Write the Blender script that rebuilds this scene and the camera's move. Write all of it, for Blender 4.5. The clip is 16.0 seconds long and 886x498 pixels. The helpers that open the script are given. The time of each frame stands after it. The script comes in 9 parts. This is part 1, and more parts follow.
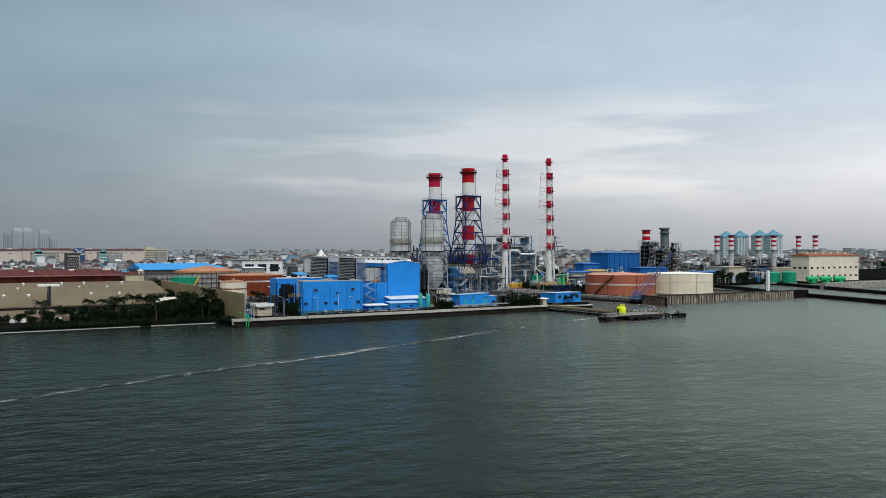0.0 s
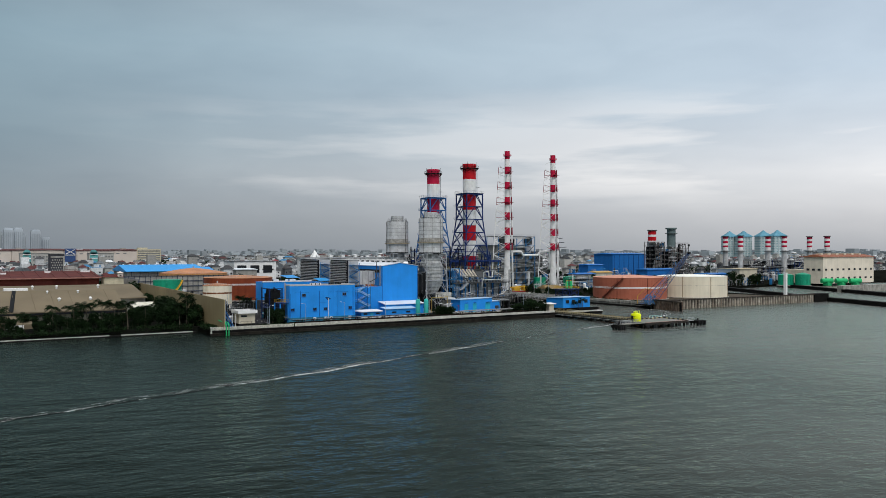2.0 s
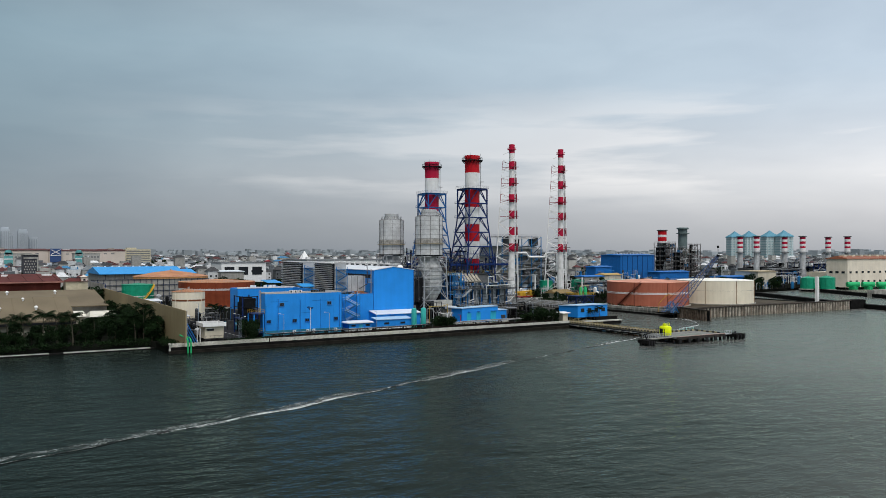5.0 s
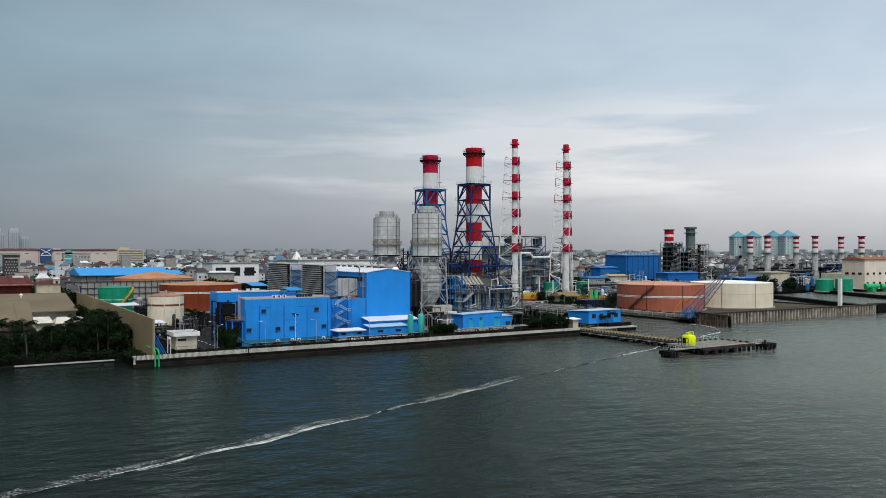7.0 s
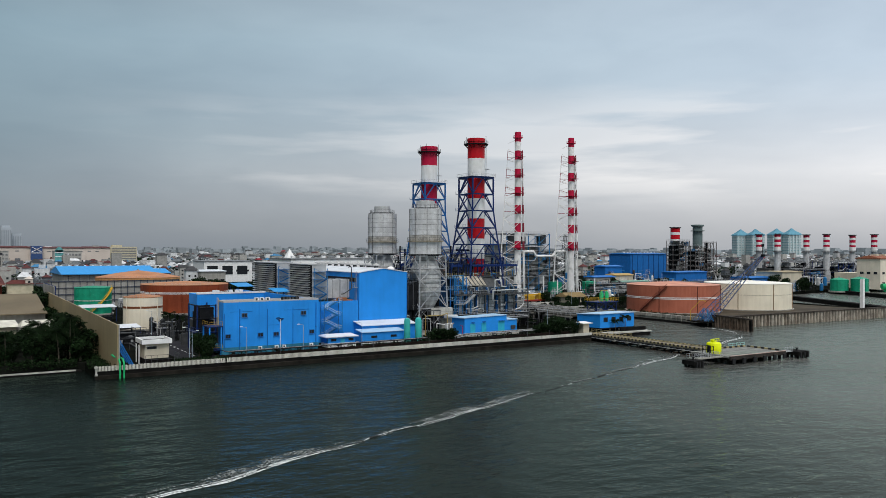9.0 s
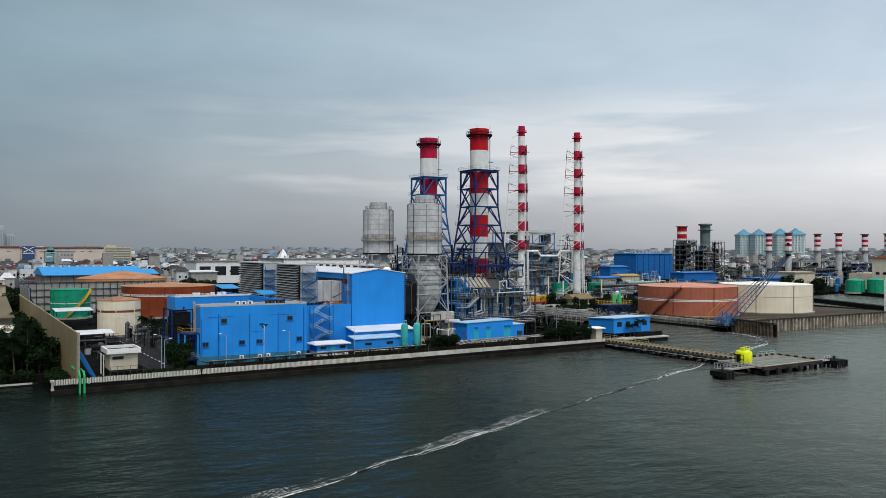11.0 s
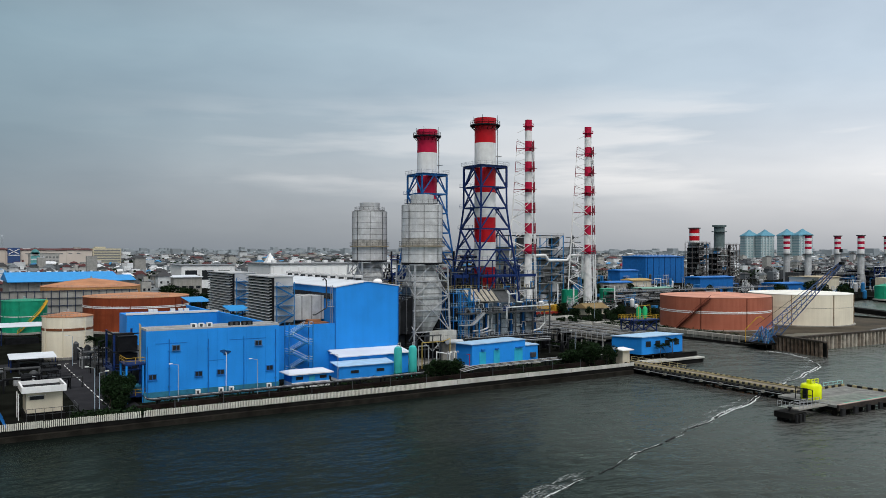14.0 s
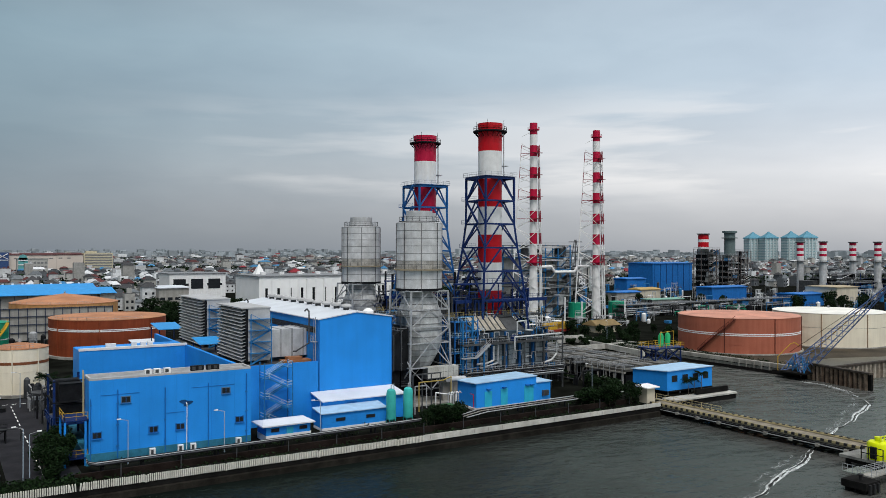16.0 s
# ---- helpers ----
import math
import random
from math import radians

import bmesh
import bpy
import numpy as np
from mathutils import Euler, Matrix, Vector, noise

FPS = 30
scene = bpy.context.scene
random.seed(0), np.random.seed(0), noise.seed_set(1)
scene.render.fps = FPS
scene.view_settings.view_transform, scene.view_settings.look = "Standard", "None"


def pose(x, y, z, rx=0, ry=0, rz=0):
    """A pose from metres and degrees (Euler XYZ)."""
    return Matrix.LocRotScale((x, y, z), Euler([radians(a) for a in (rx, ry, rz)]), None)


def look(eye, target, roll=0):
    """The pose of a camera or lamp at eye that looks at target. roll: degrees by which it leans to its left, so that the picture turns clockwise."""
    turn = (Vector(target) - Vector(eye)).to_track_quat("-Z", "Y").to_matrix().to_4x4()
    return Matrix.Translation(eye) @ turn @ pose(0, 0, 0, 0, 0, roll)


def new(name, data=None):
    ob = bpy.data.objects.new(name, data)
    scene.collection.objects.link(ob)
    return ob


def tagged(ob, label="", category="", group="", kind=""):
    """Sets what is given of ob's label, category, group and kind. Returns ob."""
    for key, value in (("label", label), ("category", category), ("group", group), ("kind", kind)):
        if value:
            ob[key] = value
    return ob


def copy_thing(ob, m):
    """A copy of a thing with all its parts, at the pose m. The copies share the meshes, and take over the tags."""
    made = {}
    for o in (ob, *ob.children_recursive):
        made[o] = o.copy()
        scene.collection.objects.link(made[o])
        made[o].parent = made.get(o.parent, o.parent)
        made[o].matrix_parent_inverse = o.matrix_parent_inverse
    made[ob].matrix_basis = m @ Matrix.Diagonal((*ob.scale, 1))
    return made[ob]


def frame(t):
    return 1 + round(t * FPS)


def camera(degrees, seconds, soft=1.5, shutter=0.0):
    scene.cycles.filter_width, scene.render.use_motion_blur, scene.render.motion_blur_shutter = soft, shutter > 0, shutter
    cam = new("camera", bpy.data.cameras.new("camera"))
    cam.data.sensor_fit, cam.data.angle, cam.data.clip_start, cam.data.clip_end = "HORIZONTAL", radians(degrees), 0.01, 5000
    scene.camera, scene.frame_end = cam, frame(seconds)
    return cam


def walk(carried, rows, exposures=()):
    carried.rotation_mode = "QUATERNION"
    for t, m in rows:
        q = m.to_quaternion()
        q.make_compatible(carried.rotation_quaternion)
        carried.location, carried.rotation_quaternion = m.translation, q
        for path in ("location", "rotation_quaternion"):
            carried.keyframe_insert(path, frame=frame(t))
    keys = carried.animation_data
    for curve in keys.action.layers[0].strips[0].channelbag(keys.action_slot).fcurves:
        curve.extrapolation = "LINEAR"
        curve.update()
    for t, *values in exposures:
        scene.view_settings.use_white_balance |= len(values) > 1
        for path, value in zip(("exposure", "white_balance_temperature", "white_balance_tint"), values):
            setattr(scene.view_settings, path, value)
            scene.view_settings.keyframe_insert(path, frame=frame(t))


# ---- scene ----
# ---- camera and flight ----
cam = camera(57.2, 16.0, soft=0.85)
PATH = [
    (0.0, 0.000, 0.000, 26.000, 90.108, 0.036, -31.693),
    (0.5, 3.318, 5.196, 26.107, 90.115, 0.029, -31.700),
    (1.0, 6.511, 10.469, 26.281, 90.114, 0.015, -31.714),
    (1.5, 9.765, 15.790, 26.374, 90.121, 0.015, -31.729),
    (2.0, 13.003, 21.035, 26.508, 90.121, 0.007, -31.743),
    (2.5, 16.211, 26.255, 26.695, 90.113, -0.000, -31.758),
    (3.0, 19.467, 31.554, 26.868, 90.113, -0.015, -31.765),
    (3.5, 22.857, 36.943, 26.989, 90.119, -0.022, -31.765),
    (4.0, 26.176, 42.420, 27.176, 90.105, -0.044, -31.780),
    (6.5, 42.417, 68.851, 27.430, 90.124, -0.051, -31.831),
    (7.0, 45.459, 73.676, 27.537, 90.102, -0.080, -31.838),
    (7.5, 48.367, 78.412, 27.523, 90.044, -0.102, -31.852),
    (8.0, 51.099, 82.888, 27.617, 89.973, -0.123, -31.874),
    (8.5, 53.743, 87.245, 27.563, 89.968, -0.138, -31.889),
    (9.0, 56.293, 91.401, 27.563, 89.963, -0.152, -31.896),
    (11.5, 68.994, 112.277, 27.069, 89.996, -0.131, -31.910),
    (12.0, 71.772, 116.725, 27.149, 89.991, -0.145, -31.903),
    (12.5, 74.610, 121.373, 27.269, 89.985, -0.145, -31.910),
    (13.0, 77.487, 126.236, 27.510, 89.995, -0.145, -31.925),
    (13.5, 80.458, 130.997, 28.111, 89.993, -0.131, -31.918),
    (14.0, 83.455, 135.850, 29.060, 89.998, -0.123, -31.925),
    (14.5, 86.425, 140.763, 30.169, 90.010, -0.109, -31.947),
    (15.0, 89.506, 145.651, 31.331, 90.008, -0.123, -31.947),
    (15.5, 92.630, 150.685, 32.547, 90.020, -0.102, -31.954),
    (16.0, 95.659, 155.692, 34.030, 90.010, -0.102, -31.969),
]
walk(cam, [(t, pose(x, y, z, rx, ry, rz)) for t, x, y, z, rx, ry, rz in PATH])

# ---- overcast sky and weak sun ----
world = bpy.data.worlds.new("overcast_sky")
scene.world = world
world.use_nodes = True
wn, wl = world.node_tree.nodes, world.node_tree.links
wn.clear()


def wnode(kind, **kw):
    nd = wn.new(kind)
    for key, value in kw.items():
        if key == "op":
            nd.operation = value
        else:
            nd.inputs[int(key[1:])].default_value = value
    return nd


def wmath(op, a, b=None, clamp=False):
    nd = wn.new("ShaderNodeMath")
    nd.operation, nd.use_clamp = op, clamp
    for i, v in enumerate((a, b)):
        if v is None:
            continue
        if isinstance(v, (int, float)):
            nd.inputs[i].default_value = v
        else:
            wl.new(v, nd.inputs[i])
    return nd.outputs[0]


def wramp(fac, stops):
    nd = wn.new("ShaderNodeValToRGB")
    els = nd.color_ramp.elements
    while len(els) < len(stops):
        els.new(0.5)
    for el, (at, col) in zip(els, stops):
        el.position, el.color = at, (*col, 1)
    wl.new(fac, nd.inputs[0])
    return nd.outputs[0]


def wmix(fac, a, b, blend="MIX"):
    nd = wn.new("ShaderNodeMix")
    nd.data_type, nd.blend_type = "RGBA", blend
    for i, v in ((0, fac), (6, a), (7, b)):
        if isinstance(v, (int, float)):
            nd.inputs[i].default_value = v
        elif isinstance(v, tuple):
            nd.inputs[i].default_value = (*v, 1)
        else:
            wl.new(v, nd.inputs[i])
    return nd.outputs[2]


SUN_UP, SUN_AZ = radians(60), radians(205)
sky = wn.new("ShaderNodeTexSky")
sky.sky_type, sky.sun_disc = "NISHITA", False
sky.sun_elevation, sky.sun_rotation = SUN_UP, SUN_AZ
tc = wn.new("ShaderNodeTexCoord")
sep = wn.new("ShaderNodeSeparateXYZ")
wl.new(tc.outputs["Generated"], sep.inputs[0])
up = sep.outputs[2]
# east-west brightness of the cloud deck: rain-grey to the west, pale to the east
east = wmath("MULTIPLY_ADD", wmath("ADD", wmath("MULTIPLY", sep.outputs[0], 0.852), wmath("MULTIPLY", sep.outputs[1], -0.523)), 0.95)
east.node.inputs[2].default_value = 0.5
east.node.use_clamp = True
# cloud layers, stretched along the horizon
stretch = wn.new("ShaderNodeVectorMath")
stretch.operation = "MULTIPLY"
wl.new(tc.outputs["Generated"], stretch.inputs[0])
stretch.inputs[1].default_value = (2.0, 2.0, 6.5)


def cloud(scale, detail, shift):
    shifted = wn.new("ShaderNodeVectorMath")
    shifted.operation = "ADD"
    wl.new(stretch.outputs[0], shifted.inputs[0])
    shifted.inputs[1].default_value = shift
    nz = wn.new("ShaderNodeTexNoise")
    nz.inputs["Scale"].default_value, nz.inputs["Detail"].default_value = scale, detail
    nz.inputs["Distortion"].default_value = 0.35
    wl.new(shifted.outputs[0], nz.inputs["Vector"])
    return nz.outputs[0]


# unseen dark west band at 0.4-0.55 is added to dim the water's reflection
west_col = wramp(up, [(0.0, (0.148, 0.176, 0.21)), (0.05, (0.166, 0.198, 0.234)), (0.13, (0.176, 0.24, 0.28)), (0.24, (0.205, 0.295, 0.345)), (0.32, (0.19, 0.25, 0.285)), (0.4, (0.08, 0.1, 0.11)), (0.55, (0.1, 0.115, 0.125)), (0.82, (0.6, 0.63, 0.66)), (1.0, (0.8, 0.84, 0.88))])
east_col = wramp(up, [(0.0, (0.355, 0.367, 0.395)), (0.04, (0.495, 0.495, 0.52)), (0.09, (0.68, 0.68, 0.70)), (0.15, (0.56, 0.61, 0.67)), (0.2, (0.49, 0.57, 0.655)), (0.3, (0.43, 0.51, 0.60)), (0.45, (0.8, 0.86, 0.92)), (0.75, (0.85, 0.9, 0.95)), (1.0, (0.8, 0.84, 0.88))])
deck = wmix(east, west_col, east_col)
big = wramp(cloud(1.3, 4.0, (3.1, 0.4, 0.2)), [(0.32, (0.92, 0.93, 0.94)), (0.68, (1.06, 1.06, 1.05))])
fine = wramp(cloud(3.4, 6.0, (0.3, 5.4, 2.2)), [(0.36, (0.96, 0.965, 0.97)), (0.66, (1.04, 1.035, 1.03))])
deck = wmix(1.0, wmix(1.0, deck, big, "MULTIPLY"), fine, "MULTIPLY")
wisp_noise = wn.new("ShaderNodeTexNoise")
wisp_noise.inputs["Scale"].default_value, wisp_noise.inputs["Detail"].default_value = 1.0, 7.0
wisp_vec = wn.new("ShaderNodeVectorMath")
wisp_vec.operation = "MULTIPLY"
wl.new(tc.outputs["Generated"], wisp_vec.inputs[0])
wisp_vec.inputs[1].default_value = (3.2, 3.2, 26.0)
wl.new(wisp_vec.outputs[0], wisp_noise.inputs["Vector"])
wisps = wramp(wisp_noise.outputs[0], [(0.5, (0, 0, 0)), (0.62, (1, 1, 1))])
band = wramp(up, [(0.045, (0, 0, 0)), (0.085, (1, 1, 1)), (0.15, (0.8, 0.8, 0.8)), (0.2, (0, 0, 0))])
wisp_amount = wmath("MULTIPLY", wmath("MULTIPLY", wisps, band), wmath("MULTIPLY_ADD", east, 0.9))
wisp_amount.node.inputs[1].links[0].from_node.inputs[2].default_value = -0.08
wisp_amount.node.inputs[1].links[0].from_node.use_clamp = True
deck = wmix(wisp_amount, deck, (0.8, 0.78, 0.77))
clear = wmix(1.0, sky.outputs[0], (0.1, 0.1, 0.1), "MULTIPLY")
total = wmix(0.93, clear, deck)
bg = wn.new("ShaderNodeBackground")
wl.new(total, bg.inputs[0])
bg.inputs[1].default_value = 1.24
wout = wn.new("ShaderNodeOutputWorld")
wl.new(bg.outputs[0], wout.inputs[0])

sun_data = bpy.data.lights.new("sun", "SUN")
sun_data.energy, sun_data.angle, sun_data.color = 2.1, radians(28), (1.0, 0.97, 0.93)
sun = new("sun", sun_data)
sun.matrix_world = look((60, 60, 300), (60 + math.sin(SUN_AZ) * -100, 60 + math.cos(SUN_AZ) * -100, 300 - 100 * math.tan(SUN_UP)))

# ---- materials ----
MATS = {}


def mat(name, col, rough=0.6, metal=0.0, var=0.18, scale=0.6, bump=0.0, streak=0.0, spec=0.22, dirt=None, fine=6.0, island=0.0, wave=None):
    """Painted or mineral surface: two scales of tone, vertical run-off streaks, small relief."""
    if name in MATS:
        return MATS[name]
    m = bpy.data.materials.new(name)
    m.use_nodes = True
    n, l = m.node_tree.nodes, m.node_tree.links
    b = n["Principled BSDF"]
    b.inputs["Roughness"].default_value, b.inputs["Metallic"].default_value = rough, metal
    b.inputs["Specular IOR Level"].default_value = spec
    geo = n.new("ShaderNodeNewGeometry")

    def nz(sc, stretch3=(1, 1, 1), detail=4.0):
        mp = n.new("ShaderNodeVectorMath")
        mp.operation = "MULTIPLY"
        l.new(geo.outputs["Position"], mp.inputs[0])
        mp.inputs[1].default_value = stretch3
        t = n.new("ShaderNodeTexNoise")
        t.inputs["Scale"].default_value, t.inputs["Detail"].default_value = sc, detail
        l.new(mp.outputs[0], t.inputs["Vector"])
        return t.outputs[0]

    def ramp(fac, lo, hi, a=0.35, c=0.65):
        r = n.new("ShaderNodeValToRGB")
        r.color_ramp.elements[0].position, r.color_ramp.elements[1].position = a, c
        r.color_ramp.elements[0].color, r.color_ramp.elements[1].color = (*lo, 1), (*hi, 1)
        l.new(fac, r.inputs[0])
        return r.outputs[0]

    def mul(a, c, fac=1.0):
        x = n.new("ShaderNodeMix")
        x.data_type, x.blend_type = "RGBA", "MULTIPLY"
        x.inputs[0].default_value = fac
        l.new(a, x.inputs[6])
        l.new(c, x.inputs[7])
        return x.outputs[2]

    d = dirt or (0.55, 0.5, 0.45)
    base = n.new("ShaderNodeRGB")
    base.outputs[0].default_value = (*col, 1)
    c = base.outputs[0]
    lo = 1 - var
    c = mul(c, ramp(nz(scale), (lo, lo, lo), (1 + var * 0.4,) * 3))
    c = mul(c, ramp(nz(fine), (1 - var * 0.5,) * 3, (1 + var * 0.25,) * 3))
    if streak:
        c = mul(c, ramp(nz(1.0, (1.1, 1.1, 0.07), 5.0), d, (1, 1, 1), 0.30, 0.62), streak)
    oi = n.new("ShaderNodeObjectInfo")
    c = mul(c, ramp(oi.outputs["Random"], (0.95,) * 3, (1.04,) * 3, 0, 1))
    if island:
        c = mul(c, ramp(geo.outputs["Random Per Island"], (1 - island,) * 3, (1 + island * 0.6,) * 3, 0, 1))
    l.new(c, b.inputs["Base Color"])
    if bump:
        bp = n.new("ShaderNodeBump")
        bp.inputs["Strength"].default_value, bp.inputs["Distance"].default_value = bump, 0.06
        if wave:
            wv = n.new("ShaderNodeTexWave")
            wv.bands_direction, wv.inputs["Scale"].default_value = wave
            l.new(geo.outputs["Position"], wv.inputs["Vector"])
            l.new(wv.outputs["Fac"], bp.inputs["Height"])
        else:
            l.new(nz(fine), bp.inputs["Height"])
        l.new(bp.outputs[0], b.inputs["Normal"])
    MATS[name] = m
    return m


BLUE = mat("blue_sheet_paint", (0.016, 0.26, 0.76), 0.55, var=0.11, scale=0.16, streak=0.2, dirt=(0.6, 0.66, 0.7), bump=0.06)
BLUE_DK = mat("deep_blue_paint", (0.010, 0.145, 0.47), 0.55, var=0.15, streak=0.2)
STEEL_BLUE = mat("blue_structural_steel", (0.004, 0.022, 0.11), 0.5, var=0.2, scale=1.5)
STEEL_CYAN = mat("light_blue_steel", (0.02, 0.17, 0.4), 0.5, var=0.25, scale=1.5)
CYAN_ROOF = mat("bright_blue_roof_sheet", (0.03, 0.27, 0.62), 0.5, var=0.1, bump=0.2)
WHITE = mat("white_paint", (0.8, 0.8, 0.79), 0.55, var=0.08, streak=0.15)
WHITE_ROOF = mat("white_roof_sheet", (0.62, 0.65, 0.69), 0.45, var=0.1, scale=0.2)
RED = mat("red_stack_paint", (0.5, 0.004, 0.012), 0.5, var=0.12, streak=0.15)
STACK_WHITE = mat("white_stack_paint", (0.78, 0.78, 0.77), 0.5, var=0.08, streak=0.25)
GALV = mat("galvanised_sheet", (0.55, 0.56, 0.57), 0.5, metal=0.15, var=0.2, scale=0.5, streak=0.35)
GALV_DK = mat("weathered_steel_grey", (0.075, 0.079, 0.083), 0.6, metal=0.2, var=0.3, scale=0.8, streak=0.3)
FRAME_GREY = mat("grey_structural_steel", (0.4, 0.41, 0.42), 0.55, metal=0.2, var=0.25, scale=1.5)
# dark steel; some strips and boxes use it in place of shade
DARK = mat("dark_machinery_and_shade", (0.013, 0.014, 0.016), 0.7, var=0.4, scale=0.7, spec=0.08)
LOUVRE = mat("light_grey_louvre", (0.45, 0.45, 0.45), 0.5, var=0.12, streak=0.2)
CONCRETE = mat("weathered_concrete", (0.33, 0.32, 0.29), 0.85, var=0.35, scale=0.35, streak=0.5, bump=0.3)
CONCRETE_LT = mat("pale_concrete", (0.5, 0.49, 0.45), 0.85, var=0.25, scale=0.4, streak=0.4, bump=0.2)
PILE = mat("stained_sheet_pile", (0.4, 0.36, 0.3), 0.85, var=0.45, scale=0.5, streak=0.8, dirt=(0.28, 0.2, 0.15), bump=0.3)
# value kept near black for wet faces and for shade under decks
DARK_CONC = mat("dark_wet_shaded_concrete", (0.012, 0.0115, 0.011), 0.8, var=0.4, scale=0.5, spec=0.03)
ASPHALT = mat("asphalt", (0.027, 0.027, 0.031), 0.85, var=0.3, scale=0.3, spec=0.04)
GROUND = mat("packed_dark_ground", (0.010, 0.011, 0.009), 0.95, var=0.5, scale=0.15, bump=0.3, spec=0.0)
TANK_RED = mat("terracotta_tank_paint", (0.40, 0.125, 0.075), 0.6, var=0.14, scale=0.12, streak=0.35, dirt=(0.6, 0.5, 0.45))
TANK_ROOF = mat("faded_salmon_roof", (0.55, 0.25, 0.17), 0.65, var=0.25, scale=0.15)
TANK_CREAM = mat("cream_tank_paint", (0.8, 0.73, 0.58), 0.6, var=0.08, scale=0.15, streak=0.18)
TANK_BROWN = mat("rust_brown_tank_paint", (0.25, 0.052, 0.019), 0.6, var=0.22, scale=0.2, streak=0.55)
TANK_BROWN_ROOF = mat("orange_brown_roof", (0.44, 0.2, 0.1), 0.65, var=0.25, scale=0.15)
GREEN = mat("green_tank_paint", (0.01, 0.30, 0.17), 0.5, var=0.15, streak=0.25)
GREEN_LT = mat("bright_green_paint", (0.02, 0.42, 0.15), 0.5, var=0.15)
TEAL = mat("turquoise_vessel_paint", (0.05, 0.46, 0.42), 0.45, var=0.15, streak=0.3)
YELLOW = mat("yellow_rail_paint", (0.55, 0.33, 0.03), 0.55, var=0.2)
NEON = mat("fluorescent_yellow_paint", (0.72, 0.8, 0.0), 0.45, var=0.12, streak=0.2)
TAN_ROOF = mat("tan_roof_sheet", (0.15, 0.12, 0.078), 0.75, var=0.16, scale=0.08, streak=0.0, bump=0.25)
TAN = mat("tan_corrugated_sheet", (0.27, 0.215, 0.12), 0.7, var=0.12, scale=0.08, streak=0.25, bump=0.25)
DARKRED = mat("dark_red_roof", (0.1, 0.022, 0.018), 0.75, var=0.3, scale=0.2)
CREAM = mat("cream_render", (0.62, 0.56, 0.44), 0.8, var=0.12, scale=0.15, streak=0.25)
GLASSY = mat("dark_window", (0.02, 0.023, 0.027), 0.2, var=0.2)
RUBBER = mat("black_rubber", (0.015, 0.015, 0.016), 0.8, var=0.2)
TIMBER = mat("weathered_deck", (0.23, 0.2, 0.15), 0.85, var=0.35, scale=0.6, bump=0.3)
BARK = mat("bark", (0.12, 0.1, 0.075), 0.9, var=0.3, scale=2.0, bump=0.4)
LEAF = mat("leaf", (0.011, 0.027, 0.008), 0.7, var=0.45, scale=0.6, island=0.6, spec=0.08)
PALM = mat("palm_frond", (0.008, 0.018, 0.006), 0.75, var=0.4, scale=0.6, island=0.5, spec=0.03)
CRIMSON = mat("crimson_stack_paint", (0.46, 0.006, 0.045), 0.5, var=0.12, streak=0.15)
SKY_STEEL = mat("sky_blue_steel", (0.012, 0.11, 0.33), 0.5, var=0.2, scale=1.5)


def foam_material(name, col, cut, scale, gaps):
    """Broken foam: a noise opens holes between the bubbles."""
    m = bpy.data.materials.new(name)
    m.use_nodes = True
    n, l = m.node_tree.nodes, m.node_tree.links
    b = n["Principled BSDF"]
    b.inputs["Base Color"].default_value, b.inputs["Roughness"].default_value = (*col, 1), 0.9
    geo = n.new("ShaderNodeNewGeometry")
    facs = []
    for sc, lo, hi in ((scale, cut, cut + 0.16), (scale * 0.1, gaps, gaps + 0.2)):
        t = n.new("ShaderNodeTexNoise")
        t.inputs["Scale"].default_value, t.inputs["Detail"].default_value = sc, 5.0
        l.new(geo.outputs["Position"], t.inputs["Vector"])
        r = n.new("ShaderNodeMapRange")
        r.inputs[1].default_value, r.inputs[2].default_value = lo, hi
        l.new(t.outputs[0], r.inputs[0])
        facs.append(r.outputs[0])
    k = n.new("ShaderNodeMath")
    k.operation = "MULTIPLY"
    l.new(facs[0], k.inputs[0])
    l.new(facs[1], k.inputs[1])
    l.new(k.outputs[0], b.inputs["Alpha"])
    MATS[name] = m
    return m


FOAM = foam_material("sea_foam", (0.58, 0.6, 0.59), 0.36, 3.0, 0.26)
FOAM_THIN = foam_material("thin_foam", (0.25, 0.265, 0.26), 0.46, 3.2, 0.36)


